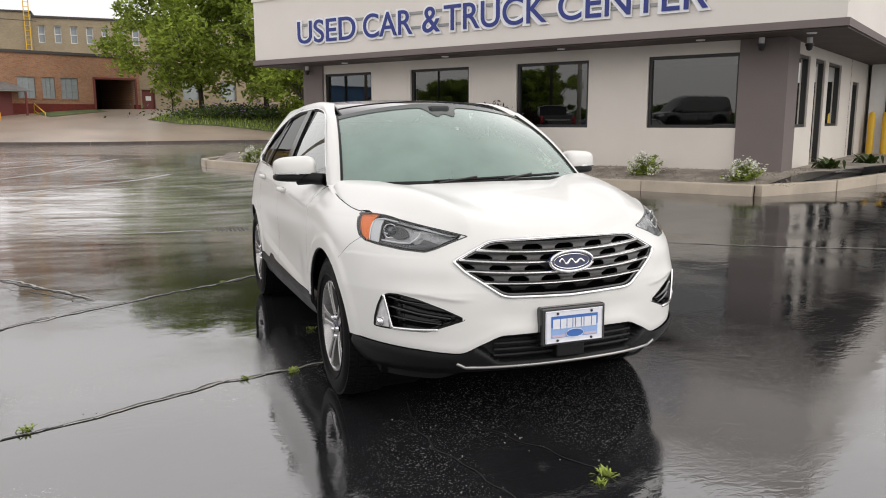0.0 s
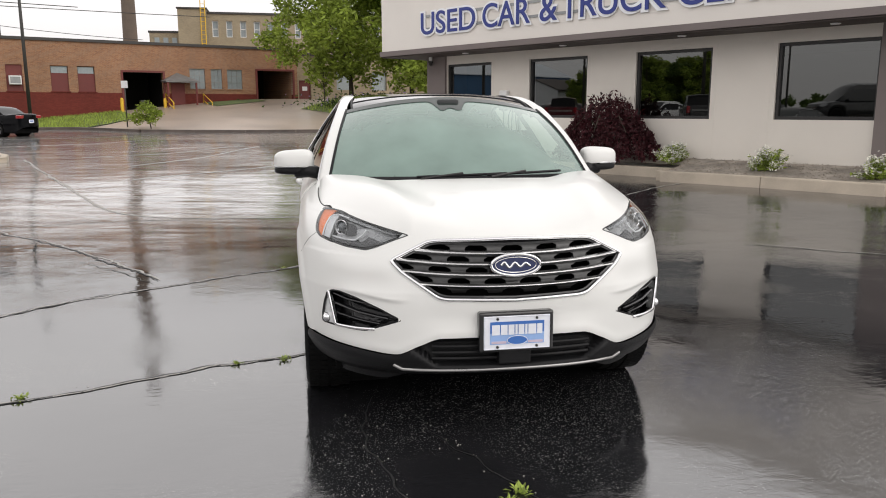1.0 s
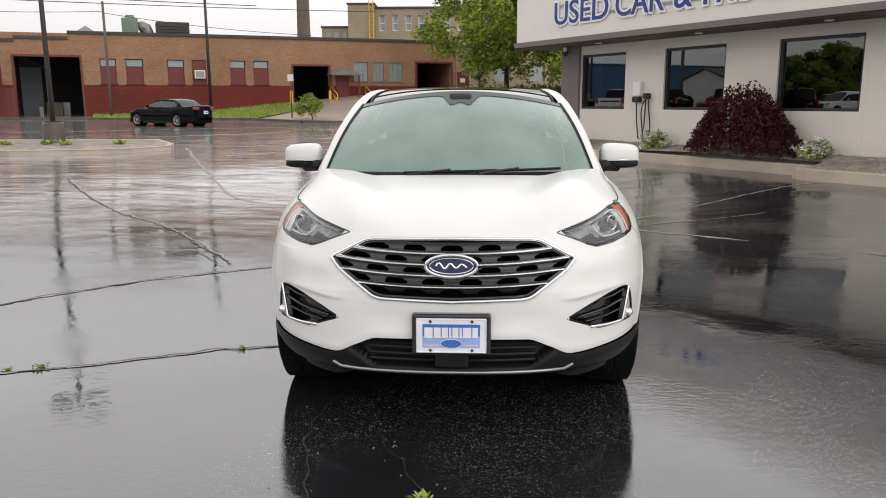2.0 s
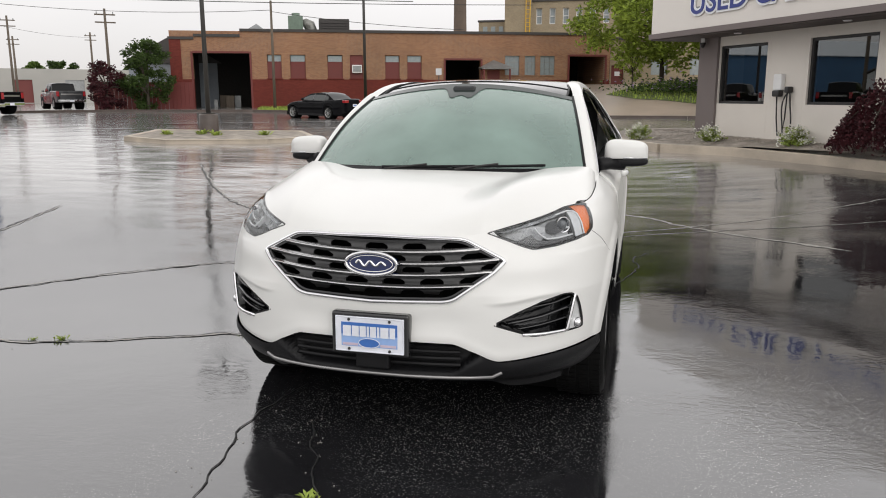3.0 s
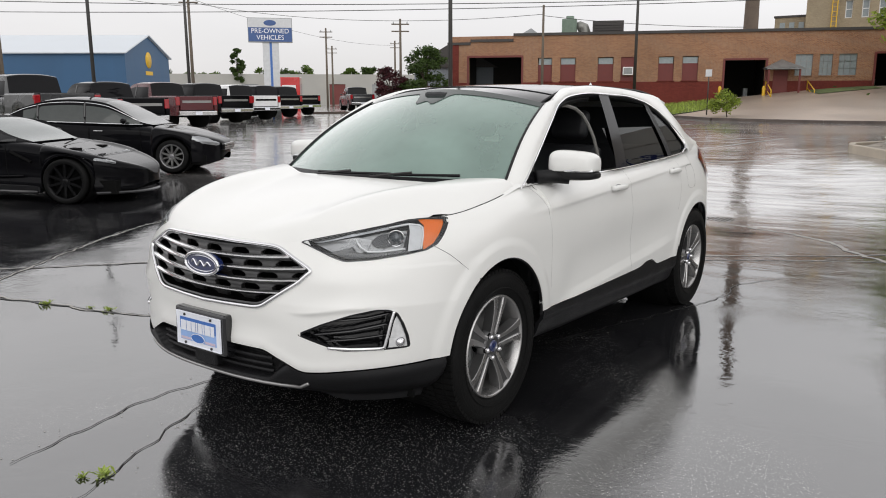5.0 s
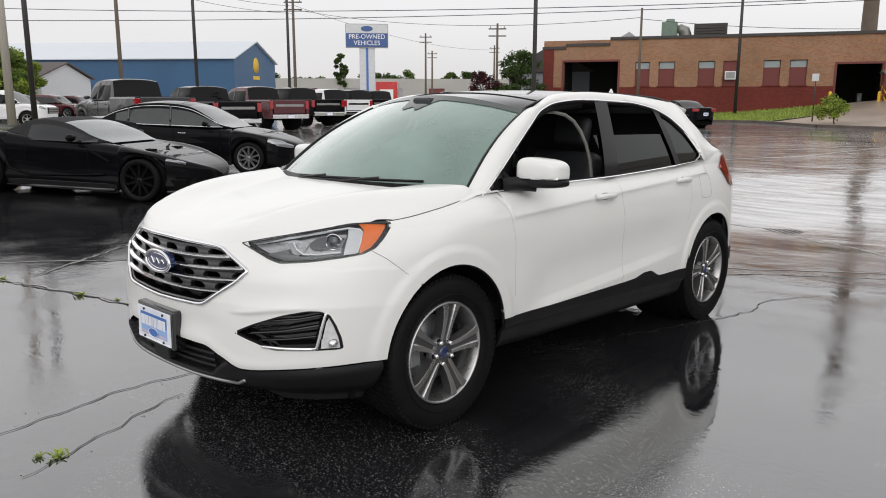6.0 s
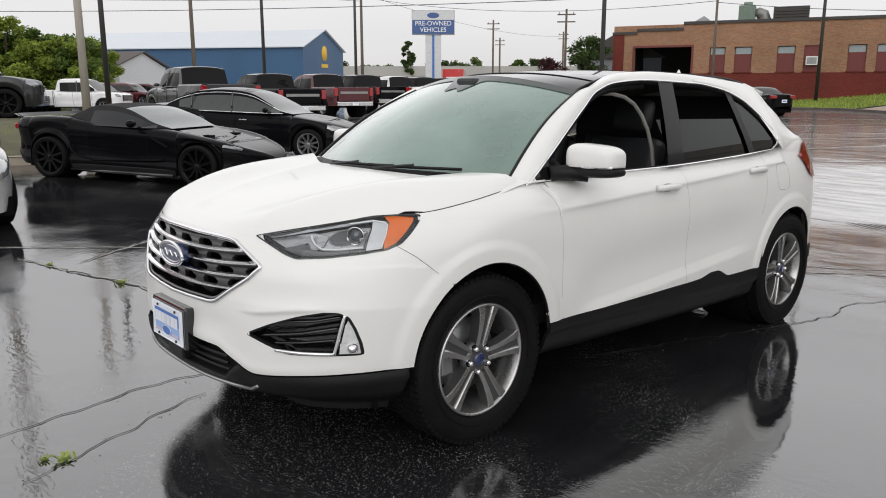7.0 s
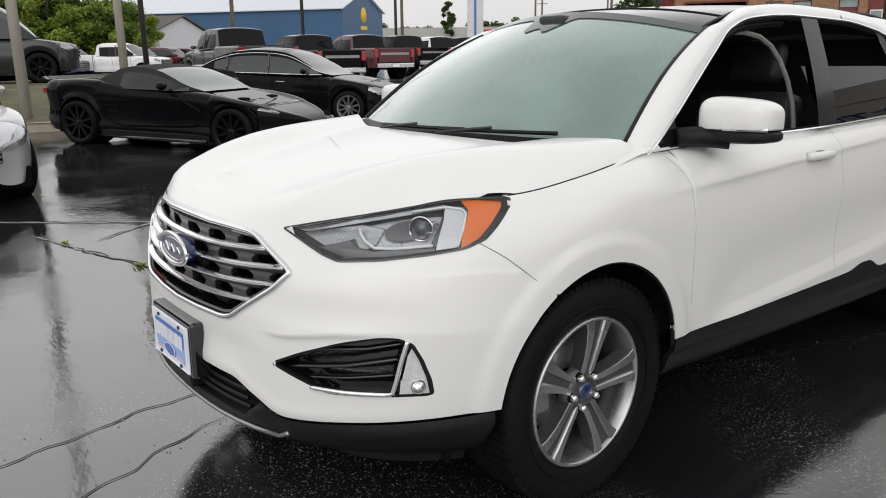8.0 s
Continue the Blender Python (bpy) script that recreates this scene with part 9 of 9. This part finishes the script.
def leaves(rng, points, size, jitter, droop=0.0):
    """Folded leaf blades about the points."""
    vs, fs = [], []
    for p in points:
        c = Vector(p) + Vector((rng.gauss(0, 1), rng.gauss(0, 1), rng.gauss(0, 1))) * jitter
        a = Vector((rng.gauss(0, 1), rng.gauss(0, 1), rng.gauss(0, 0.6) - droop)).normalized()
        b = a.cross(Vector((rng.gauss(0, 1), rng.gauss(0, 1), rng.gauss(0, 1)))).normalized()
        k = size * rng.uniform(0.6, 1.3)
        n = a.cross(b) * k * 0.15
        i = len(vs)
        vs += [c - a * k, c + b * k * 0.45 + n, c + a * k, c - b * k * 0.45 + n]
        fs += [(i, i + 1, i + 2), (i, i + 2, i + 3)]
    return vs, fs


def crown_points(rng, clumps, per):
    pts = []
    for c, r in clumps:
        for _ in range(per):
            d = Vector((rng.gauss(0, 1), rng.gauss(0, 1), rng.gauss(0, 1))).normalized()
            pts.append(Vector(c) + Vector((d.x, d.y, d.z * 0.8)) * r * (rng.random() ** 0.45))
    return pts


def tree(name, label, x, y, z, h, spread, seed, material, leaf=0.16, clumps=60, per=110, trunk=0.16, bare=0.28, squash=1.0):
    rng = random.Random(seed)
    t = thing(name, label, "tree", Matrix.Translation((x, y, z)))
    lean = Vector((rng.uniform(-0.3, 0.3), rng.uniform(-0.3, 0.3), 0))
    tube("trunk", [Vector((0, 0, -0.2)), lean * 0.3 + Vector((0, 0, h * 0.2)), lean * 0.7 + Vector((0, 0, h * 0.5)), lean + Vector((0, 0, h * 0.85))], trunk, M_BARK, t, "grey-brown tapering trunk", 10, r_end=trunk * 0.25)
    cl = []
    for k in range(clumps):
        a, q = rng.uniform(0, 2 * math.pi), rng.random()
        zz = h * lerp(bare, 1.0, rng.random() ** 0.85)
        f = math.sin(math.pi * min(1, max(0.05, (zz / h - bare * 0.5) / (1.04 - bare * 0.5)))) ** 0.6
        r = spread * f * math.sqrt(q) * squash
        cl.append((Vector((r * math.cos(a), r * math.sin(a), zz)) + lean * 0.6, rng.uniform(0.10, 0.20) * spread + 0.15))
    for k in range(9):
        c = cl[k * max(1, len(cl) // 9)][0]
        z0 = h * rng.uniform(0.18, 0.5)
        tube("limb", [lean * (z0 / h) + Vector((0, 0, z0)), (c + Vector((0, 0, z0))) * 0.5 + Vector((0, 0, h * 0.05)), c], trunk * 0.45, M_BARK, t, sides=6, r_end=0.015)
    mesh("crown", *leaves(rng, crown_points(rng, cl, per), leaf, 0.05), material, t, "loose crown of small leaves", False)
    return t


tree("maple_tree", "bright green spring maple on the grass bank", 2.2, 53.5, ground_z(2.2, 53.5), 8.6, 6.2, 3, M_LEAF, 0.20, 120, 130, 0.2, 0.17)
tree("maple_tree", "bright green spring tree behind the showroom", 8.2, 47.0, ground_z(8.2, 47), 8.0, 4.4, 4, M_LEAF, 0.2, 80, 110, 0.16, 0.1)
tree("maple_tree", "bright green tree beside the showroom", 6.5, 52.0, ground_z(6.5, 52), 10.5, 5.0, 8, M_LEAF, 0.2, 90, 110, 0.2, 0.15)
tree("maple_tree", "dense green tree behind the showroom roof", 12.0, 50.0, ground_z(12, 50), 8.0, 5.0, 14, M_LEAF, 0.2, 80, 110, 0.2, 0.05)
tree("yew_bush", "dense dark green clipped evergreen by the hall", -33.4, 44.9, ground_z(-33.4, 44.9), 4.6, 1.9, 5, M_LEAFDARK, 0.12, 60, 120, 0.15, 0.04)
tree("plum_bush", "round dark purple bush by the fence", -35.9, 43.6, ground_z(-35.9, 43.6), 3.2, 1.6, 6, M_PURPLE, 0.12, 40, 90, 0.12, 0.05)
tree("poplar", "slender dark conifer on the horizon", -112, 92, 0, 10.5, 1.5, 7, M_LEAFDARK, 0.25, 70, 90, 0.25, 0.08)
rng0 = random.Random(21)
for k in range(20):
    q = k / 19
    ang = radians(lerp(173, 162.6, q))
    dist = 76 + rng0.uniform(-5, 6)
    hh = lerp(7.8, 5.0, q) * rng0.uniform(0.85, 1.12)
    tree("roadside_tree", "full green roadside tree beyond the verge", 3 + dist * math.cos(ang), -2 + dist * math.sin(ang), 0.0, hh, rng0.uniform(2.8, 3.8), 30 + k, (M_LEAF, M_LEAFMID, M_LEAF, M_LEAF)[k % 4], 0.17, 60, 150, 0.22, 0.02)
for k in range(34):
    x, y = -150 + 3.3 * k + rng0.uniform(-2, 2), 100 + 2.8 * k + rng0.uniform(-3, 3)
    tree("distant_tree", "hazy green tree on the horizon", x - 20, y + 20, 0, rng0.uniform(6, 9.5), rng0.uniform(4, 6), 60 + k, M_LEAFDARK if k % 3 == 0 else M_LEAFMID, 0.38, 26, 110, 0.3, 0.02)

for k in range(16):
    ang = radians(lerp(178, 222, k / 15))
    dist = 120 + rng0.uniform(-10, 10)
    tree("distant_tree", "hazy green tree on the horizon", dist * math.cos(ang), dist * math.sin(ang), -1.0, rng0.uniform(3.6, 5.0), rng0.uniform(4, 6), 130 + k, M_LEAFMID, 0.38, 24, 80, 0.3, 0.02)

# purple weeping maple against the showroom
def weeping(x, y, z):
    rng = random.Random(9)
    t = thing("weeping_maple", "mounded dark purple cut-leaf maple by the wall", "shrub", Matrix.Translation((x, y, z)) @ Matrix.Rotation(math.atan2(WT.y, WT.x), 4, "Z"))
    pts = []
    for k in range(330):
        a, q = rng.uniform(0, 2 * math.pi), math.sqrt(rng.random())
        rx, ry = 1.28 * q * math.cos(a), 0.62 * q * math.sin(a)
        top = 1.16 * (1 - q ** 2.2) + 0.18 + 0.10 * rng.gauss(0, 1) * (1 - q)
        n = 34
        for i in range(n):
            f = i / n
            pts.append(Vector((rx * (1 + 0.10 * f), ry * (1 + 0.12 * f), max(0.04, top * (1 - f * rng.uniform(0.3, 1.0))))))
    for k in range(8):
        a = k * 0.8
        tube("stem", [(0, 0, 0), (0.12 * math.cos(a), 0.1 * math.sin(a), 0.6), (0.6 * math.cos(a), 0.3 * math.sin(a), 0.95), (1.0 * math.cos(a), 0.5 * math.sin(a), 0.6)], 0.035, M_BARK, t, sides=6, r_end=0.008)
    mesh("foliage", *leaves(rng, pts, 0.042, 0.030, 0.9), M_PURPLE, t, "drooping feathery purple leaves")
    return t


px, py = wall_xy(10.95, 7.15)
weeping(px, py, bed_z(px, py) - 0.02)


def spirea(seed, size):
    rng = random.Random(seed)
    t = thing("spirea_shrub", "low green shrub with white flower clusters in the gravel bed", "shrub", None, "flowering shrubs")
    pts, fl = [], []
    for k in range(42):
        a, e_ = rng.uniform(0, 2 * math.pi), rng.uniform(0.15, 1.4)
        L = size * rng.uniform(0.75, 1.12)
        tip = Vector((math.cos(a) * math.cos(e_) * 1.05, math.sin(a) * math.cos(e_) * 1.05, math.sin(e_) * 1.0)) * L
        if k < 14:
            tube("twig", [(0, 0, 0), tip * 0.5 + Vector((0, 0, 0.03)), tip], 0.006, M_BARK, t, sides=4)
        for i in range(34):
            pts.append(tip * rng.uniform(0.25, 1.0))
        if k % 5:
            for i in range(26):
                fl.append(tip * rng.uniform(0.72, 1.10) + Vector((rng.gauss(0, 1), rng.gauss(0, 1), rng.gauss(0, 1))) * 0.03)
    mesh("foliage", *leaves(rng, pts, 0.034, 0.022), M_LEAFBUSH, t, "small yellow-green leaves")
    mesh("blossom", *leaves(rng, fl, 0.030, 0.012), M_PETAL, t, "clusters of white petals")
    return t


spots = [(10.75, 3.4, 1), (10.62, 1.5, 2), (10.95, 5.45, 3), (11.0, 9.65, 4), (10.75, 12.15, 5), (10.3, 14.6, 6)]
first = spirea(51, 0.40)
second = spirea(52, 0.37)
for i, (n_, s_, sd) in enumerate(spots):
    x, y = wall_xy(n_, s_)
    m = Matrix.Translation((x, y, bed_z(x, y) - 0.01)) @ Matrix.Rotation(sd * 1.3, 4, "Z")
    if i == 0:
        first.matrix_world = m
    elif i == 1:
        second.matrix_world = m
    else:
        copy_thing(first if i % 2 else second, m)


def tuft(name, label, seed, size, n, material, category="weed", group="weeds in the joints"):
    rng = random.Random(seed)
    t = thing(name, label, category, None, group)
    vs, fs = [], []
    for k in range(n):
        a = rng.uniform(0, 2 * math.pi)
        L = size * rng.uniform(0.5, 1.1)
        o = Vector((rng.gauss(0, 0.25), rng.gauss(0, 0.25), 0)) * size
        d = Vector((math.cos(a), math.sin(a), rng.uniform(0.25, 1.1))) * L * 0.7
        s = Vector((-math.sin(a), math.cos(a), 0)) * L * 0.12
        i = len(vs)
        vs += [o - s * 0.3, o + s * 0.3, o + d * 0.6 + s, o + d * 0.6 - s, o + d + Vector((0, 0, -L * 0.15))]
        fs += [(i, i + 1, i + 2, i + 3), (i + 3, i + 2, i + 4)]
    tagged(mesh("foliage", vs, fs, material, t), kind="stuff")
    return t


base_weed = tuft("weed", "small green weed growing from a joint", 71, 0.055, 34, M_LEAFBUSH)
WEEDS = [(-1.08, 0.42, 1.3), (-0.09, -1.42, 1.1), (-1.36, 0.40, 0.8), (-2.45, 0.02, 1.1), (-3.0, -0.17, 1.3), (-4.06, -0.42, 1.0), (-5.86, 2.98, 1.0), (-0.62, 0.9, 1.0), (-0.78, 1.35, 0.9), (-2.62, -0.03, 0.7), (-0.16, -1.48, 0.7), (-1.2, 3.6, 0.7)]
for i, (x, y, k) in enumerate(WEEDS):
    m = Matrix.Translation((x, y, ground_z(x, y))) @ Matrix.Rotation(i * 1.1, 4, "Z")
    if i == 0:
        base_weed.matrix_world = m
    else:
        w = copy_thing(base_weed, m)
        w.scale = (k, k, k)
host = tuft("hosta", "leafy green plant in the gravel island", 72, 0.34, 40, M_LEAFBUSH, "plant", "island plants")
for i, (x, y) in enumerate(((-12.4, 18.7), (-14.2, 18.6), (-11.0, 19.2), (-13.1, 18.9))):
    m = Matrix.Translation((x, y, ground_z(x, y) + 0.12)) @ Matrix.Rotation(i, 4, "Z")
    if i == 0:
        host.matrix_world = m
    else:
        copy_thing(host, m)
fern = tuft("fern", "dark leafy plant beside the showroom path", 73, 0.45, 50, M_LEAFDARK, "plant", "bed plants")
for i, (n_, s_) in enumerate(((12.9, 0.55), (15.3, 0.2))):
    x, y = wall_xy(n_, s_)
    m = Matrix.Translation((x, y, bed_z(x, y)))
    if i == 0:
        fern.matrix_world = m
    else:
        copy_thing(fern, m)
# lilac under the tree, weeds on the bank by the loading bay
lil = thing("lilac_bushes", "lilac bushes in flower under the tree", "shrub", Matrix.Translation((4.6, 49.5, ground_z(4.6, 49.5))))
rngl = random.Random(77)
lp = [Vector((rngl.gauss(0, 2.4), rngl.gauss(0, 0.9), abs(rngl.gauss(0.35, 0.3)))) for _ in range(2600)]
mesh("foliage", *leaves(rngl, lp, 0.12, 0.05), M_LEAFDARK, lil)
mesh("blossom", *leaves(rngl, [p + Vector((0, 0, 0.15)) for p in lp[::5]], 0.09, 0.05), M_LILAC, lil, "pale lilac blossom")
tree("sapling", "light green sapling on the bank by the loading bay", -9.6, 41.2, ground_z(-9.6, 41.2), 1.35, 0.9, 91, M_LEAF, 0.09, 22, 60, 0.04, 0.05)
tree("sapling", "light green sapling by the drive", 0.2, 52.5, ground_z(0.2, 52.5), 3.4, 0.9, 92, M_LEAF, 0.1, 20, 60, 0.05, 0.2)
# grass blades on the lawns
def lawn_blades(name, label, outline, count, h, seed):
    rng = random.Random(seed)
    x0, x1 = min(p[0] for p in outline), max(p[0] for p in outline)
    y0, y1 = min(p[1] for p in outline), max(p[1] for p in outline)
    vs, fs = [], []
    while len(fs) < count:
        x, y = rng.uniform(x0, x1), rng.uniform(y0, y1)
        c = False
        for i in range(len(outline)):
            (ax, ay), (bx, by) = outline[i], outline[i - 1]
            if (ay > y) != (by > y) and x < (bx - ax) * (y - ay) / (by - ay) + ax:
                c = not c
        if not c:
            continue
        z = ground_z(x, y) + 0.03
        a, L = rng.uniform(0, 6.28), h * rng.uniform(0.5, 1.4)
        i = len(vs)
        vs += [(x - 0.03 * math.cos(a), y - 0.03 * math.sin(a), z), (x + 0.03 * math.cos(a), y + 0.03 * math.sin(a), z), (x + rng.gauss(0, 0.04), y + rng.gauss(0, 0.04), z + L)]
        fs.append((i, i + 1, i + 2))
    return tagged(mesh(name, vs, fs, M_LEAFBUSH), label, "grass", kind="stuff")


lawn_blades("lawn_grass", "short wet grass on the strip before the hall", [(-13.6, 41.5), (-24, 43.3), bxy(-4.5, 3.5), bxy(-4.5, 0.1), bxy(9.4, 0.1), bxy(9.4, 6.5)], 9000, 0.14, 81)
lawn_blades("bank_grass", "long grass on the bank under the tree", [(0.5, 48), (-1.5, 50.5), (1.5, 55), (16, 57), (26, 47), (10, 44)], 9000, 0.22, 82)
lawn_blades("verge_grass", "rough grass on the verge", BACK, 2500, 0.13, 83)

# ---------------- marks on the ground ----------------
M_TAR = mat("tar_joint", (0.012, 0.012, 0.012), 0.55, vary=0.5, scale=20, bump=0.6, bscale=60)
M_SILT = mat("silty_joint", (0.30, 0.285, 0.26), 0.45, vary=0.5, scale=15, bump=0.6, bscale=60)
M_LINE = mat("worn_white_line", (0.45, 0.45, 0.44), 0.35, vary=0.4, scale=6)
M_GRATE = mat("cast_iron", (0.03, 0.027, 0.024), 0.5, metal=0.5, vary=0.4, scale=10)


def crack(line, width, material, label, seed, name="ground_crack", wobble=0.05, kind="crack"):
    """A ragged open joint lying in the asphalt."""
    rng = random.Random(seed)
    pts = [Vector((x, y, 0)) for x, y in line]
    dense = []
    ends = [pts[0] * 2 - pts[1]] + pts + [pts[-1] * 2 - pts[-2]]
    for o, a, b, c in zip(ends, pts, pts[1:], ends[3:]):
        n = max(2, int((b - a).length / 0.05))
        for k in range(n):
            u = k / n
            dense.append(0.5 * (2 * a + (b - o) * u + (2 * o - 5 * a + 4 * b - c) * u * u + (3 * a - o - 3 * b + c) * u ** 3))
    dense.append(pts[-1])
    vs, fs = [], []
    for i, p in enumerate(dense):
        d = (dense[min(i + 1, len(dense) - 1)] - dense[max(i - 1, 0)]).normalized()
        s = Vector((-d.y, d.x, 0))
        off = wobble * noise.noise(Vector((p.x * 1.5, p.y * 1.5, seed))) + wobble * 0.8 * noise.noise(Vector((p.x * 7, p.y * 8, seed)))
        w = width * (0.45 + 0.8 * abs(noise.noise(Vector((p.x * 4, p.y * 4, seed + 9))))) * min(1, (i + 1) / 6, (len(dense) - i) / 6)
        c = p + s * off
        for k in (-1, 0, 1):
            q = c + s * w * k * rng.uniform(0.7, 1.2)
            vs.append((q.x, q.y, ground_z(q.x, q.y) + (0.004 if k else 0.0055)))
    for i in range(len(dense) - 1):
        for k in (0, 1):
            a = i * 3 + k
            fs.append((a, a + 3, a + 4, a + 1))
    ob = mesh(name, vs, fs, material, smooth=True)
    return tagged(ob, label, kind, "joints in the asphalt", "structure")


JOINTS = [
    ([(-4.6, -0.55), (-2.55, -0.06), (-1.36, 0.39), (-0.2, 0.75)], 0.030, 1),
    ([(-6.5, -2.0), (-4.03, 0.81), (-2.89, 2.2), (-1.55, 3.28), (-0.6, 4.05)], 0.034, 2),
    ([(-3.3, 4.3), (-2.75, 3.6), (-2.3, 2.95)], 0.012, 3),
    ([(4.0, 3.75), (4.88, 2.95), (6.4, 2.0), (9, 0.6)], 0.030, 5),
    ([(-0.1, 4.9), (2.0, 6.5), (3.2, 7.55), (4.3, 8.4), (6.1, 9.3)], 0.030, 6),
    ([(-0.52, -1.6), (-0.62, -1.1), (-0.67, -0.75), (-0.6, -0.3)], 0.014, 9),
    ([(0.0, -1.6), (-0.22, -1.04), (-0.38, -0.66)], 0.011, 10),
    ([(-4.0, -0.2), (-4.48, 0.46), (-5.17, 1.43), (-5.8, 2.6), (-6.9, 5.2)], 0.034, 12),
    ([(0.55, 1.2), (0.97, 2.67), (1.07, 3.3), (1.05, 3.8), (1.3, 4.4)], 0.012, 14),
    ([(-0.2, 4.3), (0.7, 5.15), (1.7, 5.8), (4.2, 6.9)], 0.026, 16),
    ([(-8.69, 11.67), (-7.0, 9.2), (-5.41, 7.09), (-3.9, 5.52), (-2.3, 3.1)], 0.035, 17),
    ([(-8.95, 19.4), (-5.28, 11.29), (-3.6, 8.6), (-0.9, 8.75)], 0.055, 18),
    ([(-0.3, 8.3), (1.0, 7.4), (1.82, 6.1), (3.2, 4.6)], 0.05, 19),
    ([(-5.3, 7.0), (-3.6, 8.0), (-2.2, 8.4)], 0.022, 20),
]
for i, (line, w, sd) in enumerate(JOINTS):
    dark = i not in (11, 12, 4)
    crack(line, w * (0.62 if dark else 1.0), M_TAR if dark else M_SILT, "ragged dark open joint in the wet asphalt" if dark else "silt-filled joint in the wet asphalt", sd)
    if dark and w > 0.02:
        crack([(x + 0.028, y + 0.02) for x, y in line], w * 0.6, M_SILT, "thin pale silt along an asphalt joint", sd + 40)
for i, line in enumerate(([(-4.8, 13.7), (-1.2, 17.3)], [(-7.6, 20.1), (-3.2, 23.2)], [(-12.5, 24.5), (-5.0, 30.0)], [(-5.6, 17.0), (-2.6, 22.7)], [(-20, 27), (-9, 33.5)], [(-24, 20), (-19, 23)])):
    crack(line, 0.07, M_LINE, "worn white painted bay line", 90 + i, "bay_line", 0.0, "line marking")

dz = ground_z(*DRAIN)
dr = thing("storm_drain", "round cast iron drain grate in the asphalt", "drain", Matrix.Translation((DRAIN[0], DRAIN[1], dz)))
lathe("rim", [(0.30, 0.012), (0.38, 0.012), (0.42, 0.002)], M_GRATE, dr, sides=32, m=Matrix.Rotation(radians(-90), 4, "Y"))
lathe("sump", [(0.0, 0.004), (0.30, 0.004)], M_WELL, dr, sides=24, m=Matrix.Rotation(radians(-90), 4, "Y"))
for k in range(-4, 5):
    L = math.sqrt(max(0.01, 0.29 ** 2 - (k * 0.065) ** 2))
    box("bar", k * 0.065 - 0.015, k * 0.065 + 0.015, -L, L, 0.006, 0.016, M_GRATE, dr)

# loose grit washed together in the joints
rng = random.Random(3)
vs, fs = [], []
weights = [sum(math.dist(a, b) for a, b in zip(j[0], j[0][1:])) for j in JOINTS]
for _ in range(1500):
    line = rng.choices(JOINTS, weights)[0][0]
    k = rng.randrange(len(line) - 1)
    t = rng.random()
    x = lerp(line[k][0], line[k + 1][0], t) + rng.gauss(0, 0.05)
    y = lerp(line[k][1], line[k + 1][1], t) + rng.gauss(0, 0.05)
    r = rng.uniform(0.0012, 0.0035)
    z = ground_z(x, y) + 0.002
    i = len(vs)
    vs += [(x - r, y - r, z), (x + r, y - r, z), (x + r, y + r, z), (x - r, y + r, z), (x, y, z + r)]
    fs += [(i, i + 1, i + 4), (i + 1, i + 2, i + 4), (i + 2, i + 3, i + 4), (i + 3, i, i + 4)]
tagged(mesh("loose_grit", vs, fs, M_SILT), "fine pale grit along the joints", "grit", kind="stuff")
# pebbles over the planting bed
vs, fs = [], []
for _ in range(5000):
    n_, s_ = rng.uniform(10.25, 12.2), rng.uniform(0.6, 16)
    if n_ < 10.9 and 5.2 < s_ < 11.5:
        continue
    x, y = wall_xy(n_, s_)
    r = rng.uniform(0.008, 0.022)
    z = bed_z(x, y) + 0.008
    i = len(vs)
    a = rng.uniform(0, 1.5)
    ring = [(x + r * math.cos(a + q * 1.57) * rng.uniform(0.7, 1.3), y + r * math.sin(a + q * 1.57), z) for q in range(4)]
    vs += ring + [(x, y, z + r * 0.8)]
    fs += [(i, i + 1, i + 4), (i + 1, i + 2, i + 4), (i + 2, i + 3, i + 4), (i + 3, i, i + 4)]
tagged(mesh("bed_pebbles", vs, fs, random_tint(mat("pebble", (0.25, 0.21, 0.17), 0.8, vary=0.5, scale=30), 0.1)), "loose brown pebbles in the planting bed", "pebbles", kind="stuff")
